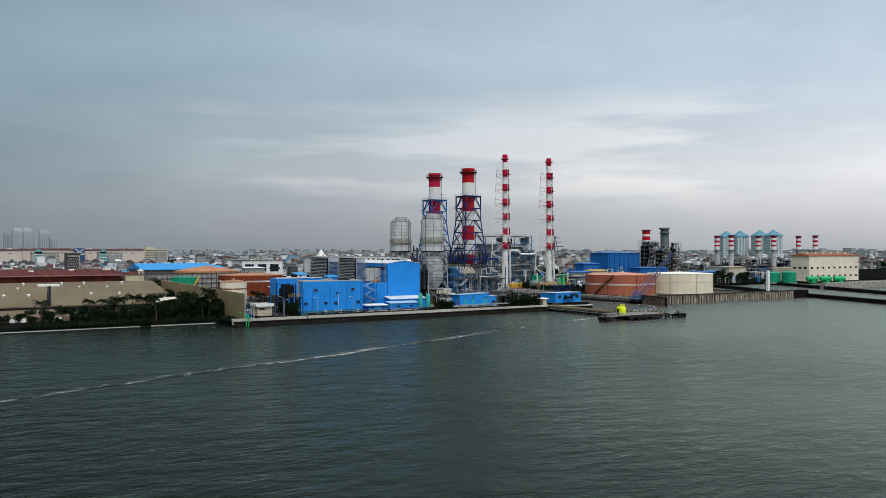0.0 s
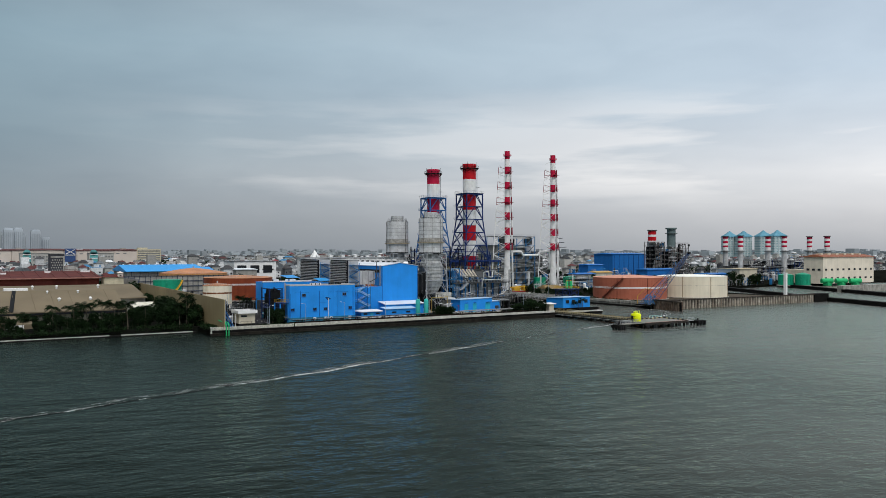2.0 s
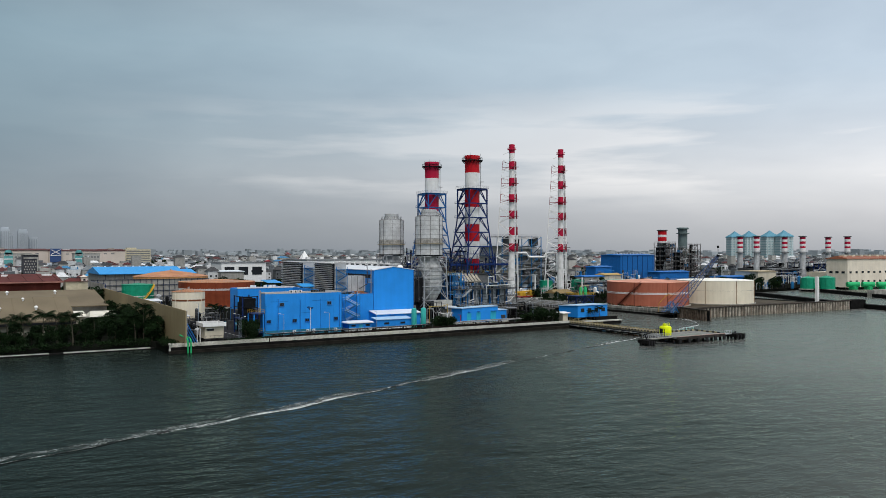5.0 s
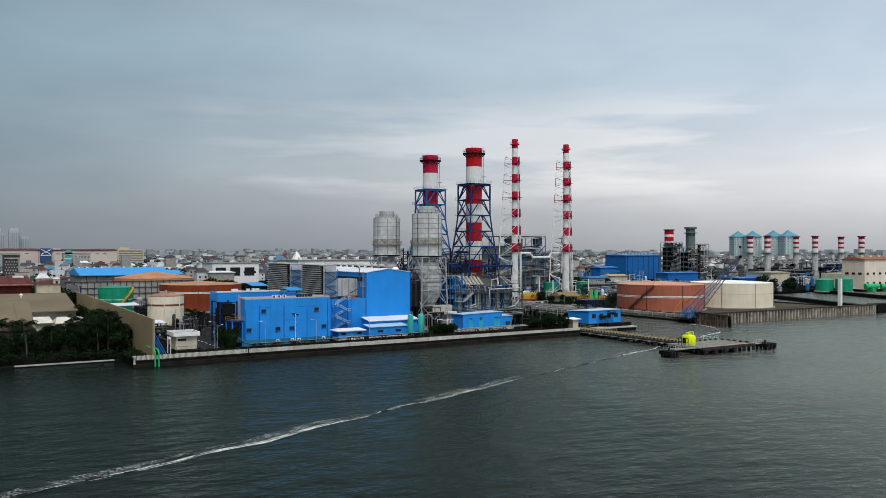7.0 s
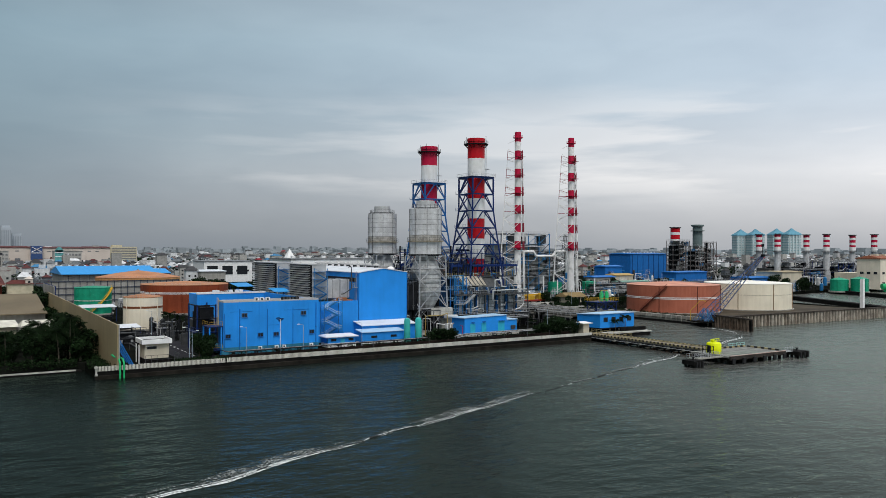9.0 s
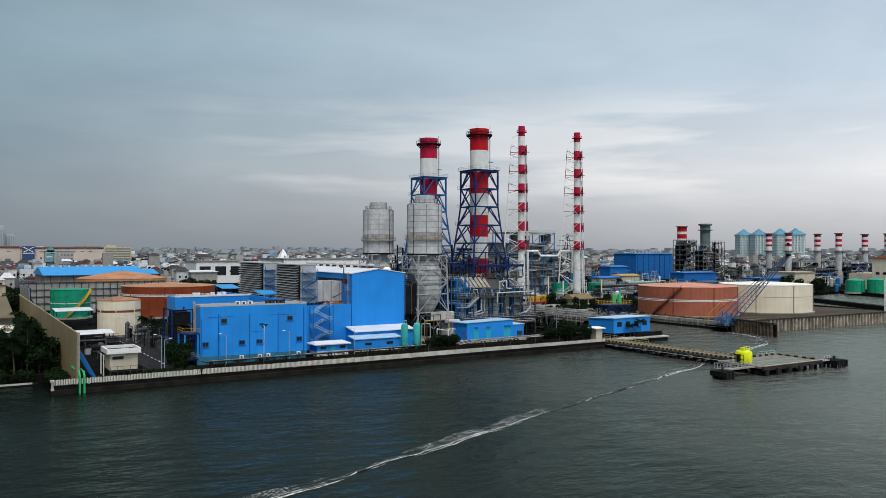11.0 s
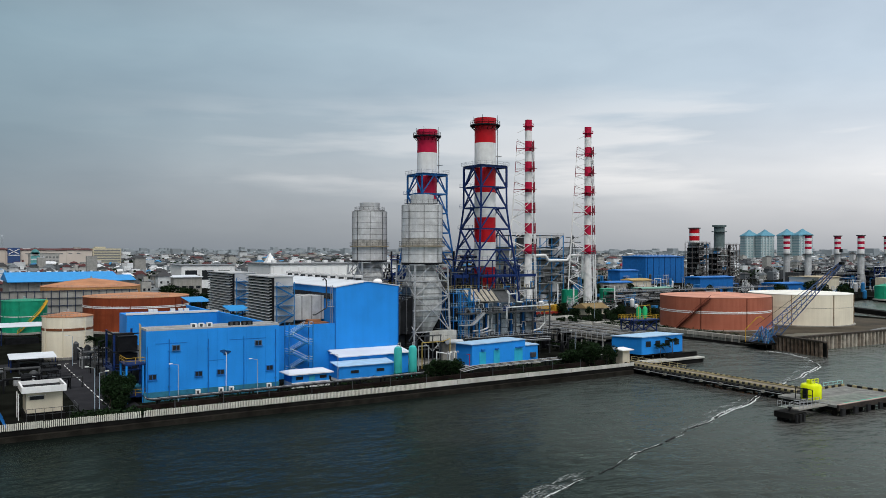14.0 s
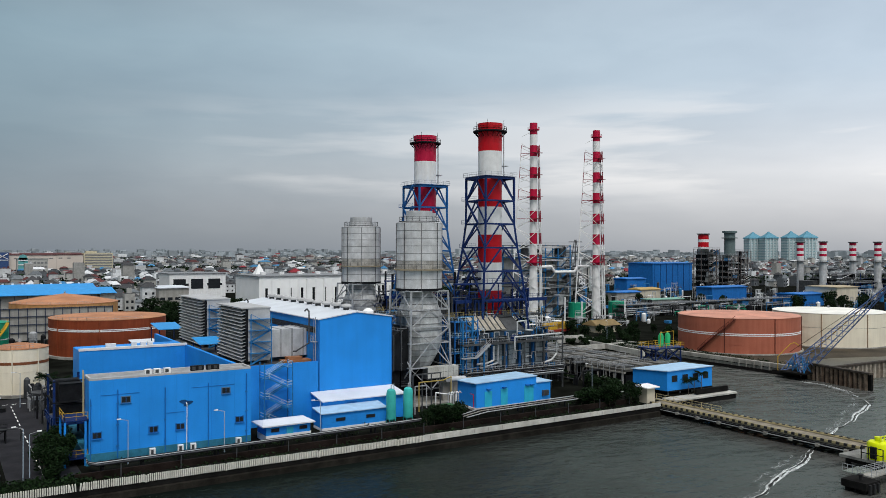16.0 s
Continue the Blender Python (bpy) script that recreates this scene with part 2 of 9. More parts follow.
def water_material():
    m = bpy.data.materials.new("estuary_water")
    m.use_nodes = True
    n, l = m.node_tree.nodes, m.node_tree.links
    n.remove(n["Principled BSDF"])
    body = n.new("ShaderNodeBsdfDiffuse")
    gloss = n.new("ShaderNodeBsdfGlossy")
    gloss.inputs["Color"].default_value, gloss.inputs["Roughness"].default_value = (0.43, 0.53, 0.47, 1), 0.2
    fres = n.new("ShaderNodeFresnel")
    fres.inputs["IOR"].default_value = 1.225
    mixer = n.new("ShaderNodeMixShader")
    l.new(fres.outputs[0], mixer.inputs[0])
    l.new(body.outputs[0], mixer.inputs[1])
    l.new(gloss.outputs[0], mixer.inputs[2])
    l.new(mixer.outputs[0], n["Material Output"].inputs[0])
    geo = n.new("ShaderNodeNewGeometry")
    mp = n.new("ShaderNodeMapping")
    mp.inputs["Rotation"].default_value = (0, 0, radians(24))
    mp.inputs["Scale"].default_value = (0.6, 1.0, 1.0)
    l.new(geo.outputs["Position"], mp.inputs[0])
    # calm slicks between rippled stretches
    calm = n.new("ShaderNodeTexNoise")
    calm.inputs["Scale"].default_value, calm.inputs["Detail"].default_value = 0.02, 3.0
    l.new(geo.outputs["Position"], calm.inputs["Vector"])
    wind = n.new("ShaderNodeMapRange")
    wind.inputs[1].default_value, wind.inputs[2].default_value, wind.inputs[3].default_value = 0.36, 0.58, 0.55
    l.new(calm.outputs[0], wind.inputs[0])
    prev = None
    for scale, dist, strength in ((0.05, 1.3, 0.6), (0.2, 0.9, 1.0), (0.62, 0.42, 1.0), (1.7, 0.13, 1.0)):
        t = n.new("ShaderNodeTexNoise")
        t.inputs["Scale"].default_value, t.inputs["Detail"].default_value = scale, 3.0
        l.new(mp.outputs[0], t.inputs["Vector"])
        bp = n.new("ShaderNodeBump")
        bp.inputs["Distance"].default_value = dist
        force = n.new("ShaderNodeMath")
        force.operation = "MULTIPLY"
        force.inputs[1].default_value = strength
        l.new(wind.outputs[0], force.inputs[0])
        l.new(force.outputs[0], bp.inputs["Strength"])
        l.new(t.outputs[0], bp.inputs["Height"])
        if prev:
            l.new(prev.outputs[0], bp.inputs["Normal"])
        prev = bp
    for shader in (body, gloss, fres):
        l.new(prev.outputs[0], shader.inputs["Normal"])
    # turbid body colour in patches; its west-east ramp stands in for brighter reflected sky
    patch_noise = n.new("ShaderNodeTexNoise")
    patch_noise.inputs["Scale"].default_value, patch_noise.inputs["Detail"].default_value = 0.009, 5.0
    l.new(geo.outputs["Position"], patch_noise.inputs["Vector"])
    dot = n.new("ShaderNodeVectorMath")
    dot.operation = "DOT_PRODUCT"
    l.new(geo.outputs["Position"], dot.inputs[0])
    dot.inputs[1].default_value = (0.88, -0.48, 0)
    drift = n.new("ShaderNodeMath")
    drift.operation = "MULTIPLY_ADD"
    l.new(patch_noise.outputs[0], drift.inputs[0])
    drift.inputs[1].default_value = 150
    l.new(dot.outputs["Value"], drift.inputs[2])
    span = n.new("ShaderNodeMapRange")
    span.inputs[1].default_value, span.inputs[2].default_value = 10, 215
    l.new(drift.outputs[0], span.inputs[0])
    r = n.new("ShaderNodeValToRGB")
    els = r.color_ramp.elements
    els.new(0.4)
    for el, (at, col) in zip(els, ((0.0, (0.002, 0.004, 0.0035)), (0.42, (0.006, 0.009, 0.008)), (1.0, (0.13, 0.127, 0.12)))):
        el.position, el.color = at, (*col, 1)
    l.new(span.outputs[0], r.inputs[0])
    l.new(r.outputs[0], body.inputs["Color"])
    MATS["water"] = m
    return m


WATER = water_material()

# ---- geometry kit ----


class Geo:
    """A bag of vertices and faces in world metres."""

    def __init__(self):
        self.v, self.f = [], []

    def add(self, vs, fs):
        o = len(self.v)
        self.v.extend(vs)
        self.f.extend([tuple(i + o for i in f) for f in fs])
        return self

    def box(self, x0, x1, y0, y1, z0, z1):
        return self.add([(x0, y0, z0), (x1, y0, z0), (x1, y1, z0), (x0, y1, z0), (x0, y0, z1), (x1, y0, z1), (x1, y1, z1), (x0, y1, z1)],
                        [(3, 2, 1, 0), (4, 5, 6, 7), (0, 1, 5, 4), (1, 2, 6, 5), (2, 3, 7, 6), (3, 0, 4, 7)])

    def lathe(self, cx, cy, prof, n=32, cap=True):
        """prof: (radius, z) from bottom to top."""
        vs, fs = [], []
        for r, z in prof:
            vs += [(cx + r * math.cos(2 * math.pi * i / n), cy + r * math.sin(2 * math.pi * i / n), z) for i in range(n)]
        for k in range(len(prof) - 1):
            fs += [(k * n + i, k * n + (i + 1) % n, (k + 1) * n + (i + 1) % n, (k + 1) * n + i) for i in range(n)]
        if cap:
            fs.append(tuple(range(n - 1, -1, -1)))
            fs.append(tuple((len(prof) - 1) * n + i for i in range(n)))
        return self.add(vs, fs)

    def cyl(self, cx, cy, z0, z1, r, n=24, r1=None):
        return self.lathe(cx, cy, [(r, z0), (r if r1 is None else r1, z1)], n)

    def ring(self, cx, cy, z0, z1, r0, r1, n=32):
        return self.lathe(cx, cy, [(r0, z0), (r1, z0), (r1, z1), (r0, z1), (r0, z0)], n, cap=False)

    def beam(self, p, q, w, d=None, sides=4):
        """A bar of w across from p to q; sides 4 is square, more is round."""
        p, q = Vector(p), Vector(q)
        ax = (q - p).normalized()
        s = ax.cross(Vector((0, 0, 1)))
        s = Vector((1, 0, 0)) if s.length < 1e-4 else s.normalized()
        t = s.cross(ax)
        d = d or w
        k = 0.7071 if sides == 4 else 0.5
        off = [s * (w * k * math.cos(a)) + t * (d * k * math.sin(a)) for a in [math.pi / 4 + 2 * math.pi * i / sides for i in range(sides)]]
        vs = [tuple(p + o) for o in off] + [tuple(q + o) for o in off]
        fs = [(i, (i + 1) % sides, sides + (i + 1) % sides, sides + i) for i in range(sides)]
        fs += [tuple(range(sides - 1, -1, -1)), tuple(range(sides, 2 * sides))]
        return self.add(vs, fs)

    def tube(self, pts, d, sides=8):
        for a, c in zip(pts, pts[1:]):
            self.beam(a, c, d, sides=sides)
        for a in pts[1:-1]:
            self.ball(a, d * 0.5, 6, 4)
        return self

    def ball(self, c, r, n=8, m=5):
        prof = [(max(1e-3, r * math.sin(math.pi * i / m)), c[2] - r * math.cos(math.pi * i / m)) for i in range(m + 1)]
        return self.lathe(c[0], c[1], prof, n)

    def poly(self, pts, z0, z1):
        """A prism over a counter-clockwise outline."""
        n = len(pts)
        return self.add([(x, y, z0) for x, y in pts] + [(x, y, z1) for x, y in pts],
                        [tuple(range(n - 1, -1, -1)), tuple(range(n, 2 * n))] + [(i, (i + 1) % n, n + (i + 1) % n, n + i) for i in range(n)])

    def loft(self, rings):
        """Closed skin over equal rings of points, bottom to top."""
        n = len(rings[0])
        vs = [p for r in rings for p in r]
        fs = [(k * n + i, k * n + (i + 1) % n, (k + 1) * n + (i + 1) % n, (k + 1) * n + i) for k in range(len(rings) - 1) for i in range(n)]
        fs += [tuple(range(n - 1, -1, -1)), tuple((len(rings) - 1) * n + i for i in range(n))]
        return self.add(vs, fs)

    def rail(self, pts, h=1.1, w=0.07, step=2.0, mid=True):
        """Posts, top rail and knee rail along points."""
        for a, c in zip(pts, pts[1:]):
            a, c = Vector(a), Vector(c)
            k = max(1, round((c - a).length / step))
            for i in range(k + 1):
                p = a.lerp(c, i / k)
                self.beam(p, p + Vector((0, 0, h)), w)
            self.beam(a + Vector((0, 0, h)), c + Vector((0, 0, h)), w)
            if mid:
                self.beam(a + Vector((0, 0, h * 0.5)), c + Vector((0, 0, h * 0.5)), w * 0.8)
        return self


ORIGIN = {}


def thing(name, at, label="", category="", group="", kind=""):
    ob = new(name)
    ob.empty_display_size = 0.5
    ob.location = at
    ORIGIN[ob.name] = Vector(at)
    return tagged(ob, label, category, group, kind)


def mesh_of(name, geo, material, origin, smooth=False):
    me = bpy.data.meshes.new(name)
    me.from_pydata([(x - origin[0], y - origin[1], z - origin[2]) for x, y, z in geo.v], [], geo.f)
    me.materials.append(material)
    if smooth:
        me.shade_smooth()
        me.set_sharp_from_angle(angle=radians(35))
    me.update()
    return me


def part(name, geo, material, parent, label="", smooth=False, kind=""):
    """One mesh under a thing or a part."""
    o = ORIGIN[parent.name]
    ob = new(name, mesh_of(name, geo, material, o, smooth))
    ob.parent = parent
    ORIGIN[ob.name] = o
    return tagged(ob, label, kind=kind)


def solid(name, geo, material, label="", category="", group="", kind="", at=None, smooth=False):
    """A top-level thing of one mesh."""
    at = Vector(at) if at else Vector((sum(v[0] for v in geo.v) / len(geo.v), sum(v[1] for v in geo.v) / len(geo.v), min(v[2] for v in geo.v)))
    ob = new(name, mesh_of(name, geo, material, at, smooth))
    ob.location = at
    ORIGIN[ob.name] = at
    return tagged(ob, label, category, group, kind)


LAND = 1.7  # height of the plant's ground over the water

# ---- water, ground, shore ----
solid("water", Geo().add([(-4800, -4000, 0), (4850, -4000, 0), (4850, 4850, 0), (-4800, 4850, 0)], [(0, 1, 2, 3)]), WATER,
      "dark grey-green rippled estuary water", "water", kind="structure", at=(0, 0, 0))
SHORE = [(-3600, 289), (84.5, 289), (84.5, 274), (229, 274), (229.5, 282), (251, 282), (252, 350), (289, 354), (291.4, 330), (292, 290), (291.6, 287), (289.9, 279.2), (396, 277.3), (408, 277.6), (405, 300), (412, 345), (468, 396), (545, 405), (4300, 420), (4300, 4650), (-3600, 4650)]
solid("ground", Geo().poly(SHORE, -4.0, LAND), GROUND, "dark packed earth ground of the plant and the city beyond", "ground", kind="structure", at=(0, 0, 0))


def road(name, x0, x1, y0, y1, label):
    solid(name, Geo().box(x0, x1, y0, y1, LAND + 0.004, LAND + 0.03), ASPHALT, label, "road", kind="structure")


road("road_1", 104, 113.5, 281, 345, "dark asphalt service road with white dashes")
road("road_2", 90, 139, 345, 352, "dark asphalt service road crossing the plant")
dash = Geo()
for i in range(16):
    dash.box(108.6, 108.8, 284 + 3.8 * i, 286 + 3.8 * i, LAND + 0.034, LAND + 0.04)
for i in range(12):
    dash.box(92 + 1.7 * i, 93 + 1.7 * i, 345.3, 345.6, LAND + 0.034, LAND + 0.04)
solid("road_marking", dash, WHITE, "worn white dashed road marking on asphalt", "road marking", kind="structure")

# sea wall: base beam, and the pale upright planks along it
WALL_Y = 273.3
seawall = thing("seawall", (150, WALL_Y, 0), "pale concrete sea wall with upright planks", "sea wall", kind="structure")
part("end_drum", Geo().lathe(84.4, 272.95, [(0.3, 0.8), (0.3, 1.1), (0.2, 1.2), (0.2, 2.3), (0.42, 2.4), (0.42, 2.75), (0.0, 2.85)], 12), CONCRETE_LT, seawall)
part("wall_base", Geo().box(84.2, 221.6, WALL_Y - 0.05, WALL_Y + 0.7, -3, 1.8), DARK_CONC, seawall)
part("plain_wall", Geo().loft([[(165.2, WALL_Y - 0.16, 1.72), (221.6, WALL_Y - 0.16, 1.95), (221.6, WALL_Y + 0.1, 1.95), (165.2, WALL_Y + 0.1, 1.72)], [(165.2, WALL_Y - 0.12, 2.74), (221.6, WALL_Y - 0.12, 2.68), (221.6, WALL_Y + 0.1, 2.68), (165.2, WALL_Y + 0.1, 2.74)]]), CONCRETE_LT, seawall)
for i in range(19):
    part("joint", Geo().box(166.5 + 3.0 * i, 166.55 + 3.0 * i, WALL_Y - 0.17, WALL_Y - 0.12, 1.9, 2.67), CONCRETE, seawall)
# toe coloured near black to read as the wall's dark reflection in the water
part("toe_ledge", Geo().loft([[(84.2, WALL_Y - 0.75, -1), (221, WALL_Y - 0.75, -1), (221, WALL_Y - 0.06, -1), (84.2, WALL_Y - 0.06, -1)], [(84.2, WALL_Y - 0.55, 0.75), (221, WALL_Y - 0.55, 0.95), (221, WALL_Y - 0.06, 1.05), (84.2, WALL_Y - 0.06, 0.85)]]), mat("toe_stain_and_reflection", (0.02, 0.018, 0.015), 0.85, var=0.5, scale=0.5, streak=0.6, spec=0.05), seawall)

# tan barrier wall and warehouse to the west
barrier = thing("barrier_wall", (89, 330, LAND), "tall tan corrugated sheet barrier wall", "wall")
part("sheet", Geo().add([(88.6, 273.6, LAND), (88.6, 402, LAND), (88.6, 402, 12.2), (88.6, 273.6, 11.2), (88.9, 273.6, LAND), (88.9, 402, LAND), (88.9, 402, 12.2), (88.9, 273.6, 11.2)],
                        [(0, 3, 2, 1), (4, 5, 6, 7), (3, 7, 6, 2), (0, 4, 7, 3), (1, 2, 6, 5)]), TAN, barrier)
for i in range(12):
    y = 274 + 11.6 * i
    part("post", Geo().box(88.9, 89.2, y, y + 0.3, LAND, 11.2 + 1.0 * (y - 273.6) / 128), FRAME_GREY, barrier)
for i in range(4):
    part("brace", Geo().beam((89.2, 275 + 3 * i, 8), (92.5, 275 + 3 * i, LAND), 0.22), BLUE_DK, barrier)

tanshed = thing("warehouse", (10, 340, LAND), "long low warehouse with a tan corrugated roof", "warehouse")
part("wall", Geo().box(-118, 67, 322, 362, LAND, 6.2), CREAM, tanshed)
part("roof", Geo().loft([[(-120, 320, 5.9), (68, 320, 5.9), (68, 364, 5.9), (-120, 364, 5.9)], [(-120, 320, 6.3), (68, 320, 6.3), (68, 364, 6.3), (-120, 364, 6.3)], [(-120, 341, 12.4), (68, 341, 12.4), (68, 342.5, 12.4), (-120, 342.5, 12.4)]]), TAN_ROOF, tanshed)
part("gutter", Geo().beam((32.6, 320.2, 6.42), (34.8, 341, 12.45), 1.3, 0.15), DARK, tanshed, "dark expansion joint across the roof")
for x in (-44, -20, 8, 19, 27, 48, 58):
    part("roof_vent", Geo().cyl(x, 330, 8.6, 9.9, 0.35, 10).lathe(x, 330, [(0.6, 9.7), (0.6, 10.0), (0.1, 10.4)], 10), WHITE, tanshed)
    part("roof_vent", Geo().cyl(x - 3, 338, 11.2, 12.1, 0.25, 8).lathe(x - 3, 338, [(0.45, 12.0), (0.45, 12.2), (0.1, 12.5)], 8), WHITE, tanshed)
for i in range(31):
    part("roof_seam", Geo().beam((-116 + 6 * i, 320.1, 6.36), (-116 + 6 * i, 340.8, 12.44), 0.14, 0.1), TAN_ROOF, tanshed)
part("lean_to", Geo().loft([[(-118, 309, LAND), (38, 309, LAND), (38, 320, LAND), (-118, 320, LAND)], [(-118, 309, 3.2), (38, 309, 3.2), (38, 320, 3.2), (-118, 320, 3.2)], [(-118, 319.6, 5.2), (38, 319.6, 5.2), (38, 320, 5.2), (-118, 320, 5.2)]]), TAN_ROOF, tanshed)
# eave shadow laid on as a dark strip
part("fascia", Geo().box(-120, 68, 319.6, 320, 5.2, 5.9), DARK, tanshed, "dark strip painted as the shadow gap under the eave")
for x in (-40, -12, 6, 22, 33):
    part("opening", Geo().box(x - 2.5, x + 2.5, 308.9, 309, LAND, 3.0), WHITE, tanshed, "pale roller door")
farshed = thing("warehouse", (10, 398, LAND), "long tan roofed warehouse with a pale gable", "warehouse")
part("wall", Geo().loft([[(-118, 369, LAND), (84.6, 369, LAND), (84.6, 423, LAND), (-118, 423, LAND)], [(-118, 369, 7.3), (84.6, 369, 7.3), (84.6, 423, 7.3), (-118, 423, 7.3)], [(-118, 399.4, 11.3), (84.6, 399.4, 11.3), (84.6, 400.6, 11.3), (-118, 400.6, 11.3)]]), mat("pale_grey_gable", (0.4, 0.39, 0.36), 0.8, var=0.2, scale=0.2, streak=0.4), farshed)
part("roof", Geo().add([(-120, 367, 7.2), (85, 367, 7.2), (85, 400, 11.6), (-120, 400, 11.6), (85, 425, 8.0), (-120, 425, 8.0), (-120, 367, 7.5), (85, 367, 7.5), (85, 400, 11.9), (-120, 400, 11.9), (85, 425, 8.3), (-120, 425, 8.3)],
                       [(3, 2, 1, 0), (5, 4, 2, 3), (6, 7, 8, 9), (9, 8, 10, 11), (0, 1, 7, 6), (4, 5, 11, 10), (1, 2, 8, 7), (2, 4, 10, 8), (0, 6, 9, 3), (3, 9, 11, 5)]), TAN_ROOF, farshed)
for x in (30, 45, 54, 70):
    part("roof_vent", Geo().cyl(x, 392, 10.6, 11.8, 0.35, 10).lathe(x, 392, [(0.6, 11.6), (0.6, 11.9), (0.1, 12.3)], 10), WHITE, farshed)
part("dormer", Geo().box(33, 41, 362.5, 366.8, LAND, 12.4), WHITE, farshed, "white rooftop stair house")

redroof = thing("dark_red_warehouse", (0, 450, LAND), "low warehouse with a dark red ribbed roof", "warehouse")
part("wall", Geo().box(-160, 76.5, 431, 478, LAND, 14.0), mat("dark_red_cladding", (0.16, 0.035, 0.025), 0.75, var=0.3, scale=0.2, streak=0.3), redroof)
part("roof", Geo().loft([[(-162, 429, 13.8), (77.5, 429, 13.8), (77.5, 480, 13.8), (-162, 480, 13.8)], [(-162, 429, 14.1), (77.5, 429, 14.1), (77.5, 480, 14.1), (-162, 480, 14.1)], [(-162, 462, 16.6), (77.5, 462, 16.6), (77.5, 463, 16.6), (-162, 463, 16.6)]]), DARKRED, redroof)
for i in range(40):
    part("roof_rib", Geo().beam((-158 + 6 * i, 429.2, 14.2), (-158 + 6 * i, 461.8, 16.7), 0.4, 0.25), DARKRED, redroof)
part("eave_flashing", Geo().box(-162, 77.5, 428.6, 429, 13.7, 14.2), mat("faded_red_flashing", (0.34, 0.16, 0.13), 0.7, var=0.3), redroof, "paler flashing along the eave")
r0 = random.Random(8)
for i in range(14):
    x, y = -140 + 16 * i + r0.uniform(-4, 4), r0.uniform(446, 460)
    z = 14.1 + 2.5 * (y - 429) / 33
    part("roof_vent", Geo().box(x, x + r0.uniform(2, 5), y, y + 2, z - 0.2, z + 0.7), WHITE, redroof)
gate = thing("gate_house", (82, 430, LAND), "cream gate house with a dark red roof", "house")
part("wall", Geo().box(77.9, 86.4, 425.5, 434, LAND, 14.2), mat("pale_yellow_render", (0.52, 0.47, 0.34), 0.8), gate)
part("roof", Geo().loft([[(77.7, 425, 14.2), (86.8, 425, 14.2), (86.8, 434.4, 14.2), (77.7, 434.4, 14.2)], [(79.5, 429, 15.5), (85, 429, 15.5), (85, 430, 15.5), (79.5, 430, 15.5)]]), DARKRED, gate)
part("turret", Geo().box(83.8, 86.2, 425.4, 428, 13.9, 16.0).loft([[(83.5, 425.1, 16.0), (86.5, 425.1, 16.0), (86.5, 428.3, 16.0), (83.5, 428.3, 16.0)], [(84.9, 426.6, 16.9), (85.1, 426.6, 16.9), (85.1, 426.8, 16.9), (84.9, 426.8, 16.9)]]), mat("pale_cream_render", (0.62, 0.54, 0.47), 0.8, var=0.1, scale=0.03), gate)
part("window", Geo().box(84.6, 85.4, 425.3, 425.4, 14.5, 15.2), GLASSY, gate)

# ---- blue turbine house ----
lowb = thing("blue_control_building", (127, 290, LAND), "bright blue clad plant building with small windows", "building")
part("front_block", Geo().box(115, 139.7, 286, 290.2, 3.4, 14.3), BLUE, lowb)
part("plinth", Geo().box(114.6, 139.7, 285.9, 325, LAND - 0.2, 3.4), mat("teal_blue_plinth", (0.03, 0.19, 0.3), 0.7, var=0.25, streak=0.3), lowb)
part("roof", Geo().box(115.35, 139.35, 286.35, 289.85, 14.3, 14.42), mat("grey_flat_roof_sheet", (0.3, 0.31, 0.32), 0.7, var=0.3, scale=0.4), lowb)
for g in (Geo().box(115, 139.7, 286, 286.25, 14.3, 14.6), Geo().box(115, 139.7, 289.9, 290.2, 14.3, 14.75), Geo().box(115, 115.3, 286.25, 289.9, 14.3, 14.7), Geo().box(139.4, 139.7, 286.25, 289.9, 14.3, 14.7)):
    part("parapet", g, LOUVRE, lowb, "weathered pale parapet")
part("back_block", Geo().box(119, 139.3, 324.6, 333, LAND, 14.3), BLUE, lowb)
part("parapet", Geo().box(118.9, 139.3, 324.5, 325.2, 14.3, 14.75), WHITE, lowb)
part("side_wall", Geo().box(138.9, 139.5, 290.3, 324.5, LAND, 14.4), BLUE, lowb)
part("rear_wall", Geo().box(138.9, 139.5, 333.1, 352, LAND, 14.2), BLUE, lowb)
part("court_roof", Geo().box(116.5, 138.8, 290.3, 324.4, LAND, 7.6), GALV_DK, lowb)
for x, z in ((116.1, 6.1), (124.25, 6.1), (128.3, 6.1), (137.8, 6.2), (120.2, 11.1), (135.55, 11.1)):
    high = z > 9
    win = part("window", Geo().box(x - 0.74, x + 0.74, 285.93, 286.0, z - 0.54, z + 0.54), mat("dull_blue_frame", (0.08, 0.17, 0.3), 0.6) if high else BLUE_DK, lowb)
    part("pane", Geo().box(x - 0.58, x + 0.58, 285.88, 285.93, z - 0.4, z + 0.4), GLASSY, win)
    part("mullion", Geo().box(x - 0.03, x + 0.03, 285.86, 285.88, z - 0.4, z + 0.4), BLUE_DK, win)
    part("sill", Geo().box(x - 0.82, x + 0.82, 285.8, 285.93, z - 0.62, z - 0.54), BLUE_DK, win)
for x, top, w in ((119.0, 12.7, 0.2), (126.0, 12.4, 0.15), (132.7, 12.6, 0.11), (138.95, 13.6, 0.2), (115.2, 11.6, 0.12)):
    part("downpipe", Geo().beam((x, 285.86, top), (x, 285.86, 2.4), w, sides=6), BLUE_DK, lowb)
    for k in range(3):
        part("pipe_clip", Geo().box(x - w, x + w, 285.8, 286.0, 4.2 + 3.2 * k, 4.3 + 3.2 * k), STEEL_CYAN, lowb)
